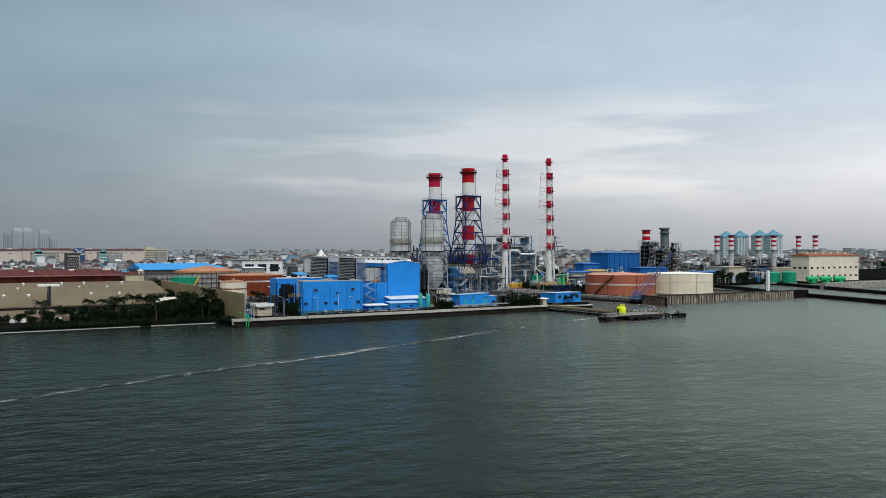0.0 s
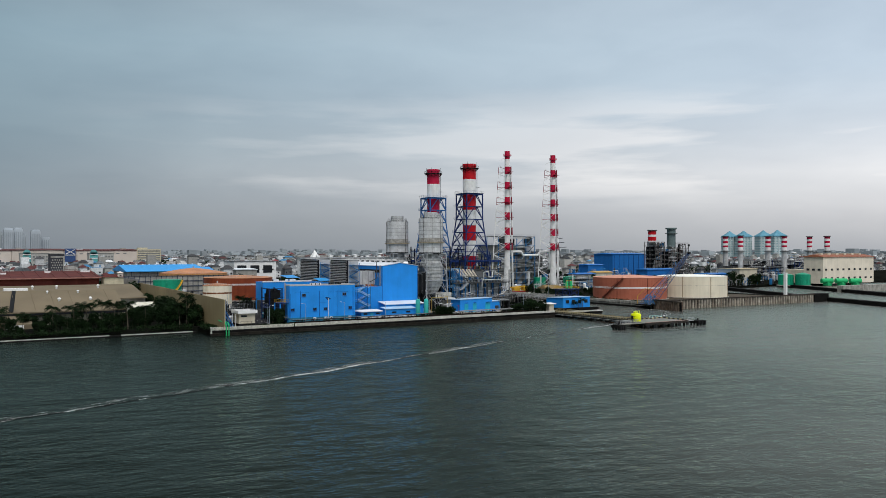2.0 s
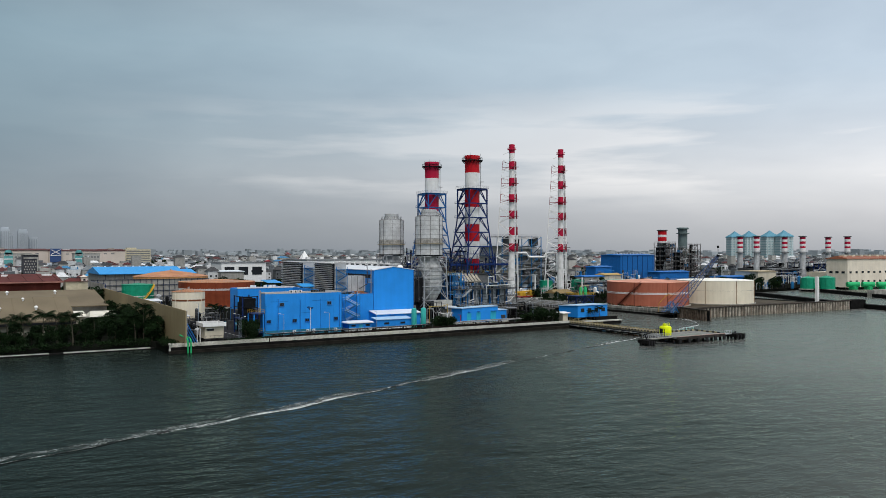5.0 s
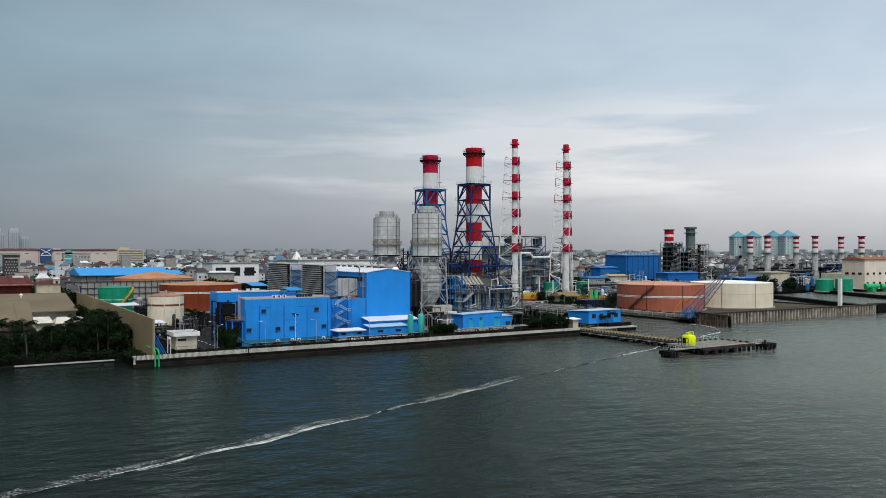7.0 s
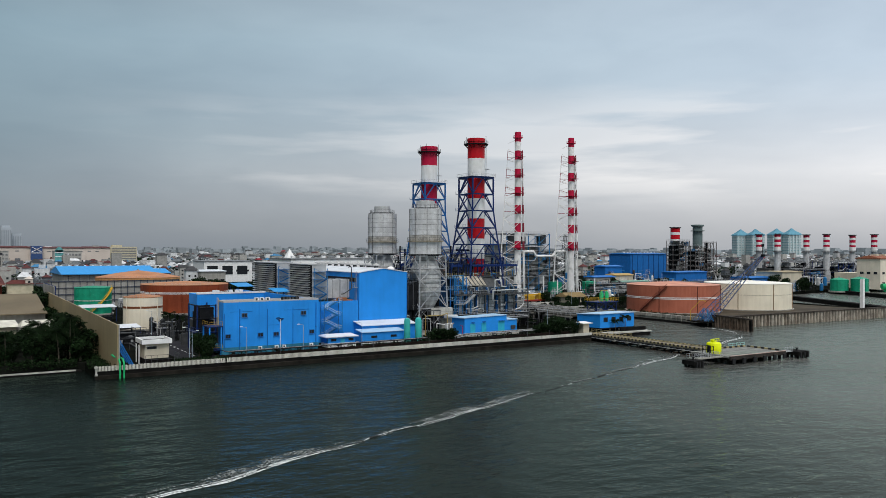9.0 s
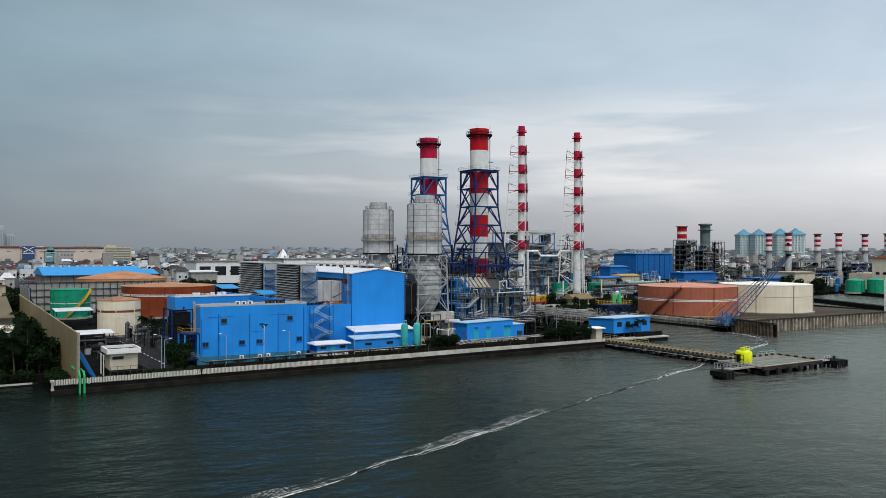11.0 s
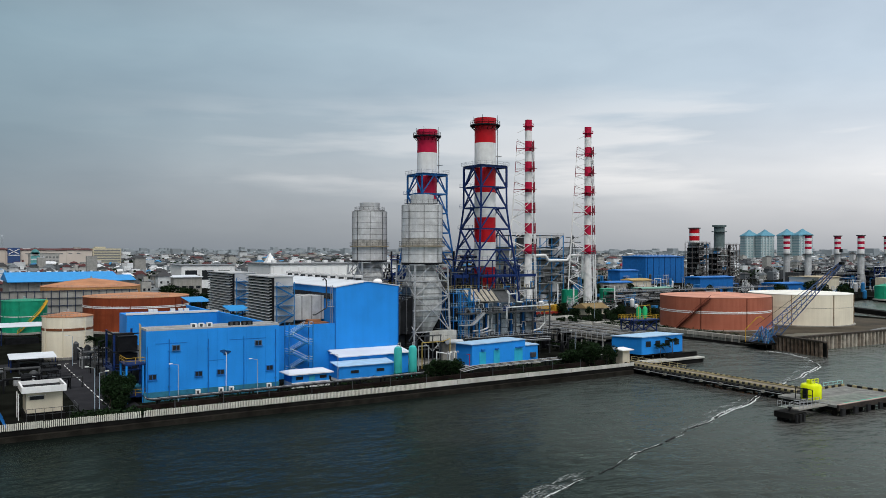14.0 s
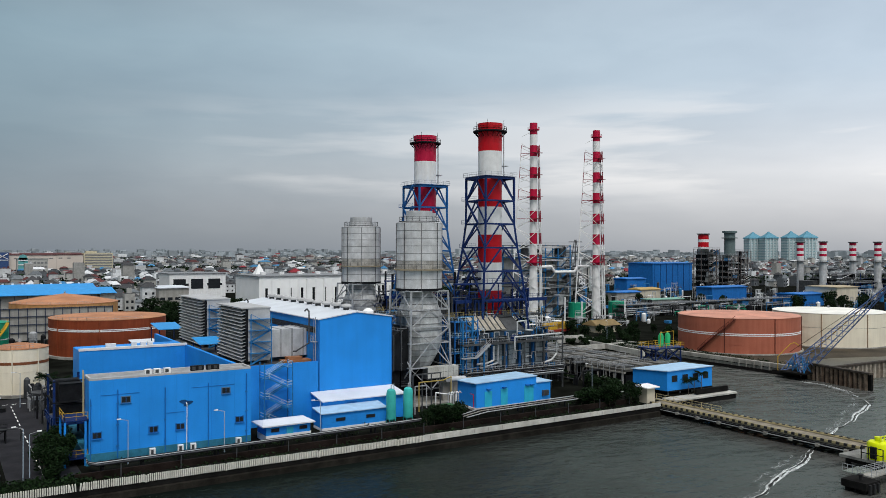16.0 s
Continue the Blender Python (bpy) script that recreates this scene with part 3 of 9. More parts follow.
for x0, x1, z in ((116.6, 122.2, 11.95), (130.0, 137.0, 11.95), (126.2, 129.0, 8.35)):
    part("seam", Geo().box(x0, x1, 285.95, 285.99, z, z + 0.07), BLUE_DK, lowb)
for i in range(13):
    part("sheet_joint", Geo().box(116.6 + 1.85 * i, 116.63 + 1.85 * i, 285.975, 286.0, 3.45, 14.2), BLUE, lowb)
stain = [(129.25 + (0.75 + 0.35 * math.sin(3 * a) + 0.2 * math.sin(5 * a + 1)) * math.cos(a), 285.955, 9.6 + (0.7 + 0.25 * math.cos(2 * a + 0.6)) * math.sin(a)) for a in [2 * math.pi * i / 22 for i in range(22)]]
part("exhaust_stain", Geo().add(stain, [tuple(range(22))]), mat("soot_on_blue", (0.006, 0.07, 0.22), 0.8, var=0.5, scale=2.0), lowb, "dark stain round the exhaust pipe")
part("exhaust_pipe", Geo().tube([(129.25, 285.9, 9.75), (129.25, 285.55, 9.5), (129.25, 285.7, 2.4)], 0.13), WHITE, lowb)
for z in (8.4, 2.8):
    part("stair_platform", Geo().box(111.6, 115, 286.3, 292, z, z + 0.2), STEEL_BLUE, lowb)
for x, y in ((111.8, 286.5), (111.8, 291.8), (114.6, 286.5)):
    part("platform_post", Geo().beam((x, y, LAND), (x, y, 8.5), 0.3), BLUE, lowb)
for z in (8.6, 3.0):
    part("platform_rail", Geo().rail([(114.9, 286.4, z), (111.7, 286.4, z), (111.7, 292, z)]), YELLOW, lowb, "yellow handrail")
part("ladder", Geo().beam((114.8, 290, 8.6), (114.8, 290, 15.4), 0.1).beam((114.8, 290.7, 8.6), (114.8, 290.7, 15.4), 0.1).beam((114.7, 289.0, 8.6), (114.7, 289.0, 15.2), 0.14), mat("pale_tan_steel", (0.45, 0.36, 0.2), 0.6), lowb)
for i, x in enumerate((123.8, 125.2, 126.7, 130.9, 131.9, 133.4, 134.4)):
    unit = part("condenser", Geo().box(x - 0.5, x + 0.5, 287.4, 288.2, 14.44, 15.2), WHITE if i < 3 else DARK, lowb)
    part("grille", Geo().box(x - 0.35, x + 0.15, 287.36, 287.4, 14.55, 15.1), GALV_DK, unit)
for x in (124.0, 128.25, 130.2, 137.5):
    unit = part("condenser", Geo().box(x - 0.42, x + 0.42, 285.2, 285.8, 2.3, 3.3), WHITE, lowb)
    part("grille", Geo().box(x - 0.28, x + 0.12, 285.17, 285.2, 2.45, 3.15), GALV_DK, unit)
for x in (124.5, 125.4, 129.3, 131.1, 132.4):
    part("condenser", Geo().box(x - 0.5, x + 0.5, 326, 326.8, 14.3, 15.3), WHITE, lowb)

hall = thing("turbine_hall", (165, 320, LAND), "tall bright blue clad turbine hall with a white roof", "turbine hall")
HX0, HX1, HY0, HY1, EAVE, RIDGE = 157.0, 172.5, 298.0, 351.0, 20.6, 21.7
HM = (HX0 + HX1) / 2
part("wall", Geo().loft([[(HX0, HY0, LAND), (HX1, HY0, LAND), (HX1, HY1, LAND), (HX0, HY1, LAND)], [(HX0, HY0, EAVE), (HX1, HY0, EAVE), (HX1, HY1, EAVE), (HX0, HY1, EAVE)], [(HM - 0.1, HY0, RIDGE), (HM + 0.1, HY0, RIDGE), (HM + 0.1, HY1, RIDGE), (HM - 0.1, HY1, RIDGE)]]), BLUE, hall)
part("roof", Geo().add([(HX0 - 0.3, HY0 - 0.15, EAVE + 0.02), (HM, HY0 - 0.15, RIDGE + 0.08), (HX1 + 0.3, HY0 - 0.15, EAVE + 0.02), (HX0 - 0.3, HY1, EAVE + 0.02), (HM, HY1, RIDGE + 0.08), (HX1 + 0.3, HY1, EAVE + 0.02),
                        (HX0 - 0.3, HY0 - 0.15, EAVE + 0.2), (HM, HY0 - 0.15, RIDGE + 0.26), (HX1 + 0.3, HY0 - 0.15, EAVE + 0.2), (HX0 - 0.3, HY1, EAVE + 0.2), (HM, HY1, RIDGE + 0.26), (HX1 + 0.3, HY1, EAVE + 0.2)],
                       [(0, 3, 4, 1), (1, 4, 5, 2), (6, 7, 10, 9), (7, 8, 11, 10), (0, 1, 7, 6), (1, 2, 8, 7), (3, 9, 10, 4), (4, 10, 11, 5), (0, 6, 9, 3), (2, 5, 11, 8)]), WHITE_ROOF, hall)
part("corner_trim", Geo().box(HX0 - 0.06, HX0 + 0.12, HY0 - 0.06, HY0, LAND, EAVE), BLUE_DK, hall)
part("corner_trim", Geo().box(HX1 - 0.12, HX1 + 0.06, HY0 - 0.06, HY0, LAND, EAVE), BLUE_DK, hall)
part("window_band", Geo().box(HX0 - 0.06, HX0, 299.5, 327, 18.0, 19.2), GLASSY, hall, "dark window band under the eave")
for i in range(10):
    y = 303 + 4.7 * i
    part("roof_ventilator", Geo().lathe(HM + 0.2, y, [(0.95, RIDGE + 0.75), (1.05, RIDGE + 0.8), (1.05, RIDGE + 1.1), (0.8, RIDGE + 1.35), (0.15, RIDGE + 1.45)], 14), LOUVRE, hall, smooth=True)
    part("vent_neck", Geo().cyl(HM + 0.2, y, RIDGE, RIDGE + 0.78, 0.6, 12), GALV_DK, hall)
part("roof_hood", Geo().lathe(168.6, 300.6, [(1.0, 21.2), (1.1, 21.7), (0.6, 22.2), (0.1, 22.3)], 12), WHITE, hall, smooth=True)
for x, y in ((156.6, 302), (156.6, 338)):
    part("vent_pipe", Geo().tube([(x, y, 18.6), (x, y, 22), (x - 0.4, y, 22.5), (x - 0.9, y, 22.1)], 0.3), GALV_DK, hall)
part("drain_pipe", Geo().tube([(156.6, 302, 18.6), (156.4, 301.5, 16), (153.8, 301.5, 14.6), (153.2, 301.5, 14.6)], 0.28), GALV_DK, hall)
part("caged_ladder", Geo().rail([(156.7, 299, 12.6), (156.7, 299, 21)], 0.1).beam((156.5, 298.7, 12.6), (156.5, 298.7, 21), 0.09).beam((156.5, 299.4, 12.6), (156.5, 299.4, 21), 0.09).box(155.9, 156.9, 298.5, 299.7, 16.4, 16.5).rail([(155.9, 298.5, 16.5), (155.9, 299.7, 16.5)]), FRAME_GREY, hall)
midb = thing("turbine_hall_wing", (148, 310, LAND), "lower bright blue wing with machinery on its flat roof", "building")
part("wall", Geo().box(139.8, 156.9, 298.1, 352, LAND, 12.5), BLUE, midb)
part("roof", Geo().box(140.1, 156.6, 298.5, 351, 12.5, 12.62), GALV_DK, midb)
part("parapet", Geo().box(139.8, 156.9, 298.1, 298.4, 12.5, 12.9), BLUE, midb)

annex = thing("pump_annex", (163, 293, LAND), "low blue annex with a white lean-to roof", "building")
part("wall", Geo().loft([[(155.5, 292.9, LAND), (172.3, 292.9, LAND), (172.3, 298, LAND), (155.5, 298, LAND)], [(155.5, 292.9, 6.1), (172.3, 292.9, 6.1), (172.3, 298, 6.9), (155.5, 298, 6.9)]]), BLUE, annex)
part("roof", Geo().loft([[(155.2, 292.4, 6.12), (172.6, 292.4, 6.12), (172.6, 297.94, 7.0), (155.2, 297.94, 7.0)], [(155.2, 292.4, 6.3), (172.6, 292.4, 6.3), (172.6, 297.94, 7.2), (155.2, 297.94, 7.2)]]), WHITE_ROOF, annex)
part("window", Geo().box(160.4, 162.4, 292.84, 292.9, 4.6, 5.7), BLUE_DK, annex)
lean = thing("blue_lean_to", (160, 290, LAND), "small blue lean-to with a white sheet roof", "building")
part("wall", Geo().box(153.7, 166.4, 289, 292.8, LAND + 0.5, 4.7), BLUE, lean)
part("plinth", Geo().box(153.7, 166.5, 288.9, 292.8, LAND - 0.1, LAND + 0.5), WHITE, lean)
part("roof", Geo().loft([[(153.4, 288.7, 4.7), (166.7, 288.7, 4.7), (166.7, 292.8, 5.2), (153.4, 292.8, 5.2)], [(153.4, 288.7, 4.85), (166.7, 288.7, 4.85), (166.7, 292.8, 5.4), (153.4, 292.8, 5.4)]]), mat("pale_blue_roof_sheet", (0.36, 0.54, 0.72), 0.5, var=0.12), lean)
for x in (157.3, 163.3):
    part("window", Geo().box(x - 0.9, x + 0.9, 288.93, 289, 3.2, 3.8), GLASSY, lean)
kiosk = thing("guard_kiosk", (146, 288, LAND), "small blue kiosk with a shallow white roof", "kiosk")
part("wall", Geo().box(142.4, 150.3, 286.2, 290.5, LAND + 1.1, 4.3), BLUE, kiosk)
part("plinth", Geo().box(142.4, 150.4, 286.1, 290.5, LAND - 0.1, LAND + 1.1), WHITE, kiosk)
part("roof", Geo().loft([[(141.6, 285.6, 4.3), (151, 285.6, 4.3), (151, 291.3, 4.3), (141.6, 291.3, 4.3)], [(141.6, 285.6, 4.5), (151, 285.6, 4.5), (151, 291.3, 4.5), (141.6, 291.3, 4.5)], [(142.6, 288, 5.0), (150, 288, 5.0), (150, 289, 5.0), (142.6, 289, 5.0)]]), WHITE_ROOF, kiosk)
part("door", Geo().box(146, 147.2, 286.13, 286.2, LAND + 0.1, 3.9), mat("light_blue_door", (0.04, 0.4, 0.6), 0.5), kiosk)
for x in (144, 149):
    part("window", Geo().box(x - 0.7, x + 0.7, 286.13, 286.2, 3.3, 3.9), GLASSY, kiosk)
for x in (167.0, 170.6):
    v = thing("gas_vessel", (x, 288, LAND), "upright turquoise gas storage vessel", "vessel", "vessels by the annex")
    part("shell", Geo().lathe(x, 288, [(0.5, 2.4), (0.85, 2.7), (0.9, 3.0), (0.9, 7.4), (0.75, 8.0), (0.3, 8.25)], 18), TEAL, v, smooth=True)
    for dx, dy in ((-0.6, -0.6), (0.6, -0.6), (0.6, 0.6), (-0.6, 0.6)):
        part("leg", Geo().beam((x + dx, 288 + dy, LAND), (x + dx, 288 + dy, 3), 0.14), TEAL, v)
    part("pipe", Geo().tube([(x, 288, 8.2), (x, 288, 8.9), (x + 0.9, 288.6, 8.9), (x + 1.2, 288.6, LAND)], 0.16), FRAME_GREY, v)


def stair_tower(x0, x1, y0, y1, z0, levels, h):
    s = thing("stair_tower", ((x0 + x1) / 2, y0, z0), "light blue steel zigzag stair tower", "stairs")
    for x in (x0, x1):
        for y in (y0, y1):
            part("post", Geo().beam((x, y, z0), (x, y, z0 + levels * h + 1), 0.16), STEEL_CYAN, s)
    for k in range(levels):
        a, b = (x0 + 0.9, x1 - 0.9)
        za = z0 + k * h
        left = k % 2 == 0
        p, q2 = ((b, za), (a, za + h)) if left else ((a, za), (b, za + h))
        yy = y0 + 0.35 if left else y1 - 0.35
        g, r = Geo(), Geo()
        n = 9
        for i in range(n):
            xx = p[0] + (q2[0] - p[0]) * (i + 0.5) / n
            zz = p[1] + h * (i + 1) / n
            g.box(xx - 0.14, xx + 0.14, yy - 0.4, yy + 0.4, zz - 0.05, zz)
        for o in (-0.42, 0.42):
            g.beam((p[0], yy + o, p[1]), (q2[0], yy + o, q2[1]), 0.08, 0.22)
            r.beam((p[0], yy + o, p[1] + 1), (q2[0], yy + o, q2[1] + 1), 0.07)
            r.beam((p[0], yy + o, p[1] + 0.5), (q2[0], yy + o, q2[1] + 0.5), 0.06)
        part("flight", g, STEEL_CYAN, s)
        xe = (x0, a) if left else (b, x1)
        part("landing", Geo().box(xe[0], xe[1], y0, y1, za + h - 0.08, za + h), STEEL_CYAN, s)
        r.rail([(xe[0] if left else xe[1], y0, za + h), (xe[0] if left else xe[1], y1, za + h)], 1.05, 0.07)
        r.rail([(xe[0], y0, za + h), (xe[1], y0, za + h)], 1.05, 0.07)
        part("handrail", r, mat("pale_blue_rail", (0.42, 0.58, 0.68), 0.5), s)
    return s


stair_tower(145.3, 150.6, 295.2, 297.6, LAND, 6, 1.82)


def louvre_house(x0, x1, y0, y1, z0, z1):
    s = thing("air_intake_filter_house", (x0, (y0 + y1) / 2, z0 - 1), "grey air intake filter house with hooded louvres", "air intake", "gas turbine air intakes")
    part("body", Geo().box(x0 + 1.3, x1, y0, y1, z0, z1), LOUVRE, s)
    part("roof", Geo().box(x0 - 0.1, x1 + 0.1, y0 - 0.1, y1 + 0.1, z1, z1 + 0.25), LOUVRE, s)
    n = 15
    for i in range(n):
        z = z0 + (z1 - z0) * i / n
        part("louvre", Geo().add([(x0, y0, z), (x0, y1, z), (x0 + 0.75, y1, z + 0.3), (x0 + 0.75, y0, z + 0.3), (x0, y0, z + 0.06), (x0, y1, z + 0.06), (x0 + 0.75, y1, z + 0.36), (x0 + 0.75, y0, z + 0.36)],
                                 [(0, 1, 2, 3), (7, 6, 5, 4), (0, 4, 5, 1), (1, 5, 6, 2), (2, 6, 7, 3), (3, 7, 4, 0)]), LOUVRE, s)
    # filter face set forward in near black to give louvre gaps their shade
    part("filter_face", Geo().box(x0 + 0.72, x0 + 1.3, y0 + 0.1, y1 - 0.1, z0, z1 - 0.1), DARK, s)
    for x in (x0 + 0.4, x1 - 0.4):
        for y in (y0 + 0.4, (y0 + y1) / 2, y1 - 0.4):
            part("leg", Geo().beam((x, y, 12.6), (x, y, z0), 0.35), GALV_DK, s)
    for x in (x0 + 1.4, x1 - 0.2):
        part("stair_post", Geo().beam((x, y0 - 1.2, 12.6), (x, y0 - 1.2, z1 - 1), 0.16), STEEL_CYAN, s)
    zz = 12.6
    k = 0
    while zz + 2.1 < z1:
        a, b = (x0 + 1.4, x1 - 0.2) if k % 2 == 0 else (x1 - 0.2, x0 + 1.4)
        part("stair_flight", Geo().beam((a, y0 - 0.8, zz), (b, y0 - 0.8, zz + 2.1), 0.1, 0.3), STEEL_CYAN, s)
        part("handrail", Geo().beam((a, y0 - 1.3, zz + 1), (b, y0 - 1.3, zz + 3.1), 0.07), STEEL_CYAN, s)
        part("landing", Geo().box(x0 + 1.3, x1 - 0.1, y0 - 1.3, y0 - 0.02, zz + 2.05, zz + 2.12), STEEL_CYAN, s)
        zz += 2.1
        k += 1
    return s


louvre_house(143.4, 148.9, 302.2, 317.6, 13.2, 22.9)
louvre_house(144.2, 150.6, 332.0, 351.0, 13.2, 22.9)
SEAM_GREY = mat("dull_flange_grey", (0.33, 0.335, 0.34), 0.6, var=0.25)
duct = thing("intake_duct", (153, 307, 12.6), "grey ribbed steel intake duct on the wing roof", "duct")
part("body", Geo().box(149.3, 156.9, 304, 311, 13.4, 18.6), GALV, duct)
for i in range(4):
    part("rib", Geo().box(149.2 + 2.3 * i, 149.5 + 2.3 * i, 303.9, 311.1, 13.4, 18.7), SEAM_GREY, duct)
for x in (150, 156):
    part("leg", Geo().box(x - 0.2, x + 0.2, 304.4, 304.8, 12.62, 13.4), GALV_DK, duct)
part("skid", Geo().box(151, 156.5, 300.5, 303.2, 12.62, 13.0).box(152, 154.8, 300.9, 302.6, 13.0, 13.6), mat("rusty_skid", (0.3, 0.13, 0.06), 0.7), duct)
for (x0, x1, y0, y1, z) in ((141.0, 146.2, 321.5, 327.5, 15.4), (140.5, 146.5, 355, 364, 15.6)):
    c = thing("blue_canopy", ((x0 + x1) / 2, y0, LAND), "bright blue sheet canopy on steel posts", "canopy")
    part("roof", Geo().loft([[(x0, y0, z - 0.9), (x1, y0, z - 0.9), (x1, y1, z), (x0, y1, z)], [(x0, y0, z - 0.8), (x1, y0, z - 0.8), (x1, y1, z + 0.1), (x0, y1, z + 0.1)]]), CYAN_ROOF, c)
    for x in (x0 + 0.3, x1 - 0.3):
        for y in (y0 + 0.3, y1 - 0.3):
            part("post", Geo().beam((x, y, LAND), (x, y, z - 0.9), 0.2), STEEL_BLUE, c)

# ---- gas turbine exhaust stacks ----


SHELL = mat("pale_aluminium_cladding", (0.58, 0.585, 0.59), 0.5, metal=0.05, var=0.2, scale=0.5, streak=0.3)
SEAM = mat("dull_seam_steel", (0.2, 0.2, 0.2), 0.6, var=0.3)


def exhaust_stack(cx, cy):
    s = thing("exhaust_stack", (cx, cy, LAND), "round weathered grey steel exhaust silencer stack on a lattice frame", "exhaust stack", "gas turbine exhaust stacks")
    r = 4.8
    bands = (25.8, 27.7, 29.7, 31.6, 33.1, 34.7, 36.3, 37.9, 39.5)
    for k, (z0, z1) in enumerate(zip(bands, bands[1:])):
        part("shell_course", Geo().lathe(cx, cy, [(r, z0 + 0.03), (r, z1 - 0.03)], 40), mat("stained_course", (0.42, 0.405, 0.375), 0.55, metal=0.15, var=0.35, scale=0.7, streak=0.5) if k == 2 else SHELL, s, "brown stained course" if k == 2 else "", smooth=True)
        part("seam_ring", Geo().ring(cx, cy, z1 - 0.05, z1 + 0.05, r - 0.1, r + 0.03, 40), SEAM, s)
    part("crown", Geo().lathe(cx, cy, [(r, 39.5), (r - 0.4, 39.7), (3.6, 39.75), (3.6, 39.9), (2.8, 39.95), (2.8, 42.0), (2.5, 42.05), (2.5, 40.8)], 36), GALV, s, smooth=True)
    deck = part("crown_deck", Geo().ring(cx, cy, 39.72, 39.9, 2.8, 4.3, 36), GALV_DK, s)
    part("crown_railing", Geo().rail([(cx + 4.2 * math.cos(2 * math.pi * i / 18), cy + 4.2 * math.sin(2 * math.pi * i / 18), 39.9) for i in range(19)], 0.9, 0.05), GALV_DK, deck)
    for k in range(8):
        a = 2 * math.pi * (k + 0.45) / 8
        part("stiffener", Geo().beam((cx + (r + 0.08) * math.cos(a), cy + (r + 0.08) * math.sin(a), 25.8), (cx + (r + 0.08) * math.cos(a), cy + (r + 0.08) * math.sin(a), 39.5), 0.11), SEAM if k % 2 else GALV_DK, s)
    part("walkway", Geo().ring(cx, cy, 29.6, 29.85, r, r + 0.75, 40), mat("rust_stained_walkway", (0.3, 0.25, 0.17), 0.8, var=0.3, scale=1.0), s)
    part("railing", Geo().rail([(cx + (r + 0.75) * math.cos(2 * math.pi * i / 20), cy + (r + 0.75) * math.sin(2 * math.pi * i / 20), 29.85) for i in range(21)], 1.0, 0.045), GALV_DK, s)
    part("base_ring", Geo().ring(cx, cy, 25.3, 25.8, r - 0.5, r + 0.2, 40), DARK, s)

    def ringpts(hx, hy, z):
        c = 0.5
        return [(cx + sx * hx, cy + sy * hy, z) for sx, sy in ((-1, -c), (-c, -1), (c, -1), (1, -c), (1, c), (c, 1), (-c, 1), (-1, c))]

    prof = [(9.2, 2.1), (12.6, 3.8), (14.6, 4.3), (20.4, 4.3), (25.3, 2.5)]
    part("transition_duct", Geo().loft([ringpts(h, h, z) for z, h in prof]), mat("pale_duct_sheet", (0.5, 0.51, 0.51), 0.55, var=0.3, scale=0.6, streak=0.4), s)
    for k in range(11):
        z = 10.4 + 1.35 * k
        for (za, ha), (zb, hb) in zip(prof, prof[1:]):
            if za <= z <= zb:
                h = ha + (hb - ha) * (z - za) / (zb - za) + 0.07
        part("duct_rib", Geo().loft([ringpts(h, h, z - 0.08), ringpts(h, h, z + 0.08)]), SEAM, s)
    ht, hb = 4.45, 5.0

    def corner(k, z):
        h = ht + (hb - ht) * (25.3 - z) / 20
        sx, sy = ((-1, -1), (1, -1), (1, 1), (-1, 1))[k % 4]
        return (cx + sx * h, cy + sy * h, z)

    zs = (25.3, 21.5, 17.9, 14.6, 9.6, 5.0)
    for k in range(4):
        part("leg", Geo().beam(corner(k, LAND), corner(k, 25.3), 0.34), FRAME_GREY, s)
        for z in zs[:-1]:
            part("girder", Geo().beam(corner(k, z), corner(k + 1, z), 0.24), FRAME_GREY, s)
        for z1, z0 in zip(zs, zs[1:]):
            a, b = Vector(corner(k, z0)), Vector(corner(k + 1, z0))
            m = (Vector(corner(k, z1)) + Vector(corner(k + 1, z1))) / 2 if z1 in (21.5, 14.6, 25.3) else None
            if m is not None:
                part("brace", Geo().beam(a, m, 0.16), FRAME_GREY, s)
                part("brace", Geo().beam(b, m, 0.2), FRAME_GREY, s)
            else:
                m = (a + b) / 2
                part("brace", Geo().beam(corner(k, z1), m, 0.16), FRAME_GREY, s)
                part("brace", Geo().beam(corner(k + 1, z1), m, 0.2), FRAME_GREY, s)
        for f in (0.3, 0.7):
            a, b = Vector(corner(k, 25.3)), Vector(corner(k + 1, 25.3))
            p = a.lerp(b, f)
            part("hanger", Geo().beam(p, (p.x, p.y, 21.5), 0.14), FRAME_GREY, s)
    for k in range(5):
        z = 6 + 3.6 * k
        part("side_stage", Geo().box(cx - 6.4, cx - 4.6, cy - 3.5, cy + 3.5, z - 0.1, z), GALV_DK, s)
        part("stage_rail", Geo().rail([(cx - 6.4, cy + 3.5, z), (cx - 6.4, cy - 3.5, z), (cx - 4.6, cy - 3.5, z)], 1.0, 0.06, 1.4), FRAME_GREY if k % 2 else GALV_DK, s)
        part("stage_post", Geo().beam((cx - 6.3, cy - 3.4, LAND), (cx - 6.3, cy - 3.4, z), 0.18), GALV_DK, s)
    part("inlet_duct", Geo().box(cx - 8.0, cx - 3.2, cy - 2.6, cy + 2.6, 3.5, 9.6), DARK, s)
    part("plinth", Geo().box(cx - 5.5, cx + 5.5, cy - 5.5, cy + 5.5, LAND - 0.2, LAND + 0.5), CONCRETE, s)
    return s


exhaust_stack(182.5, 304.35)
exhaust_stack(187.3, 341.8)

# ---- boilers with banded flue stacks in lattice towers ----


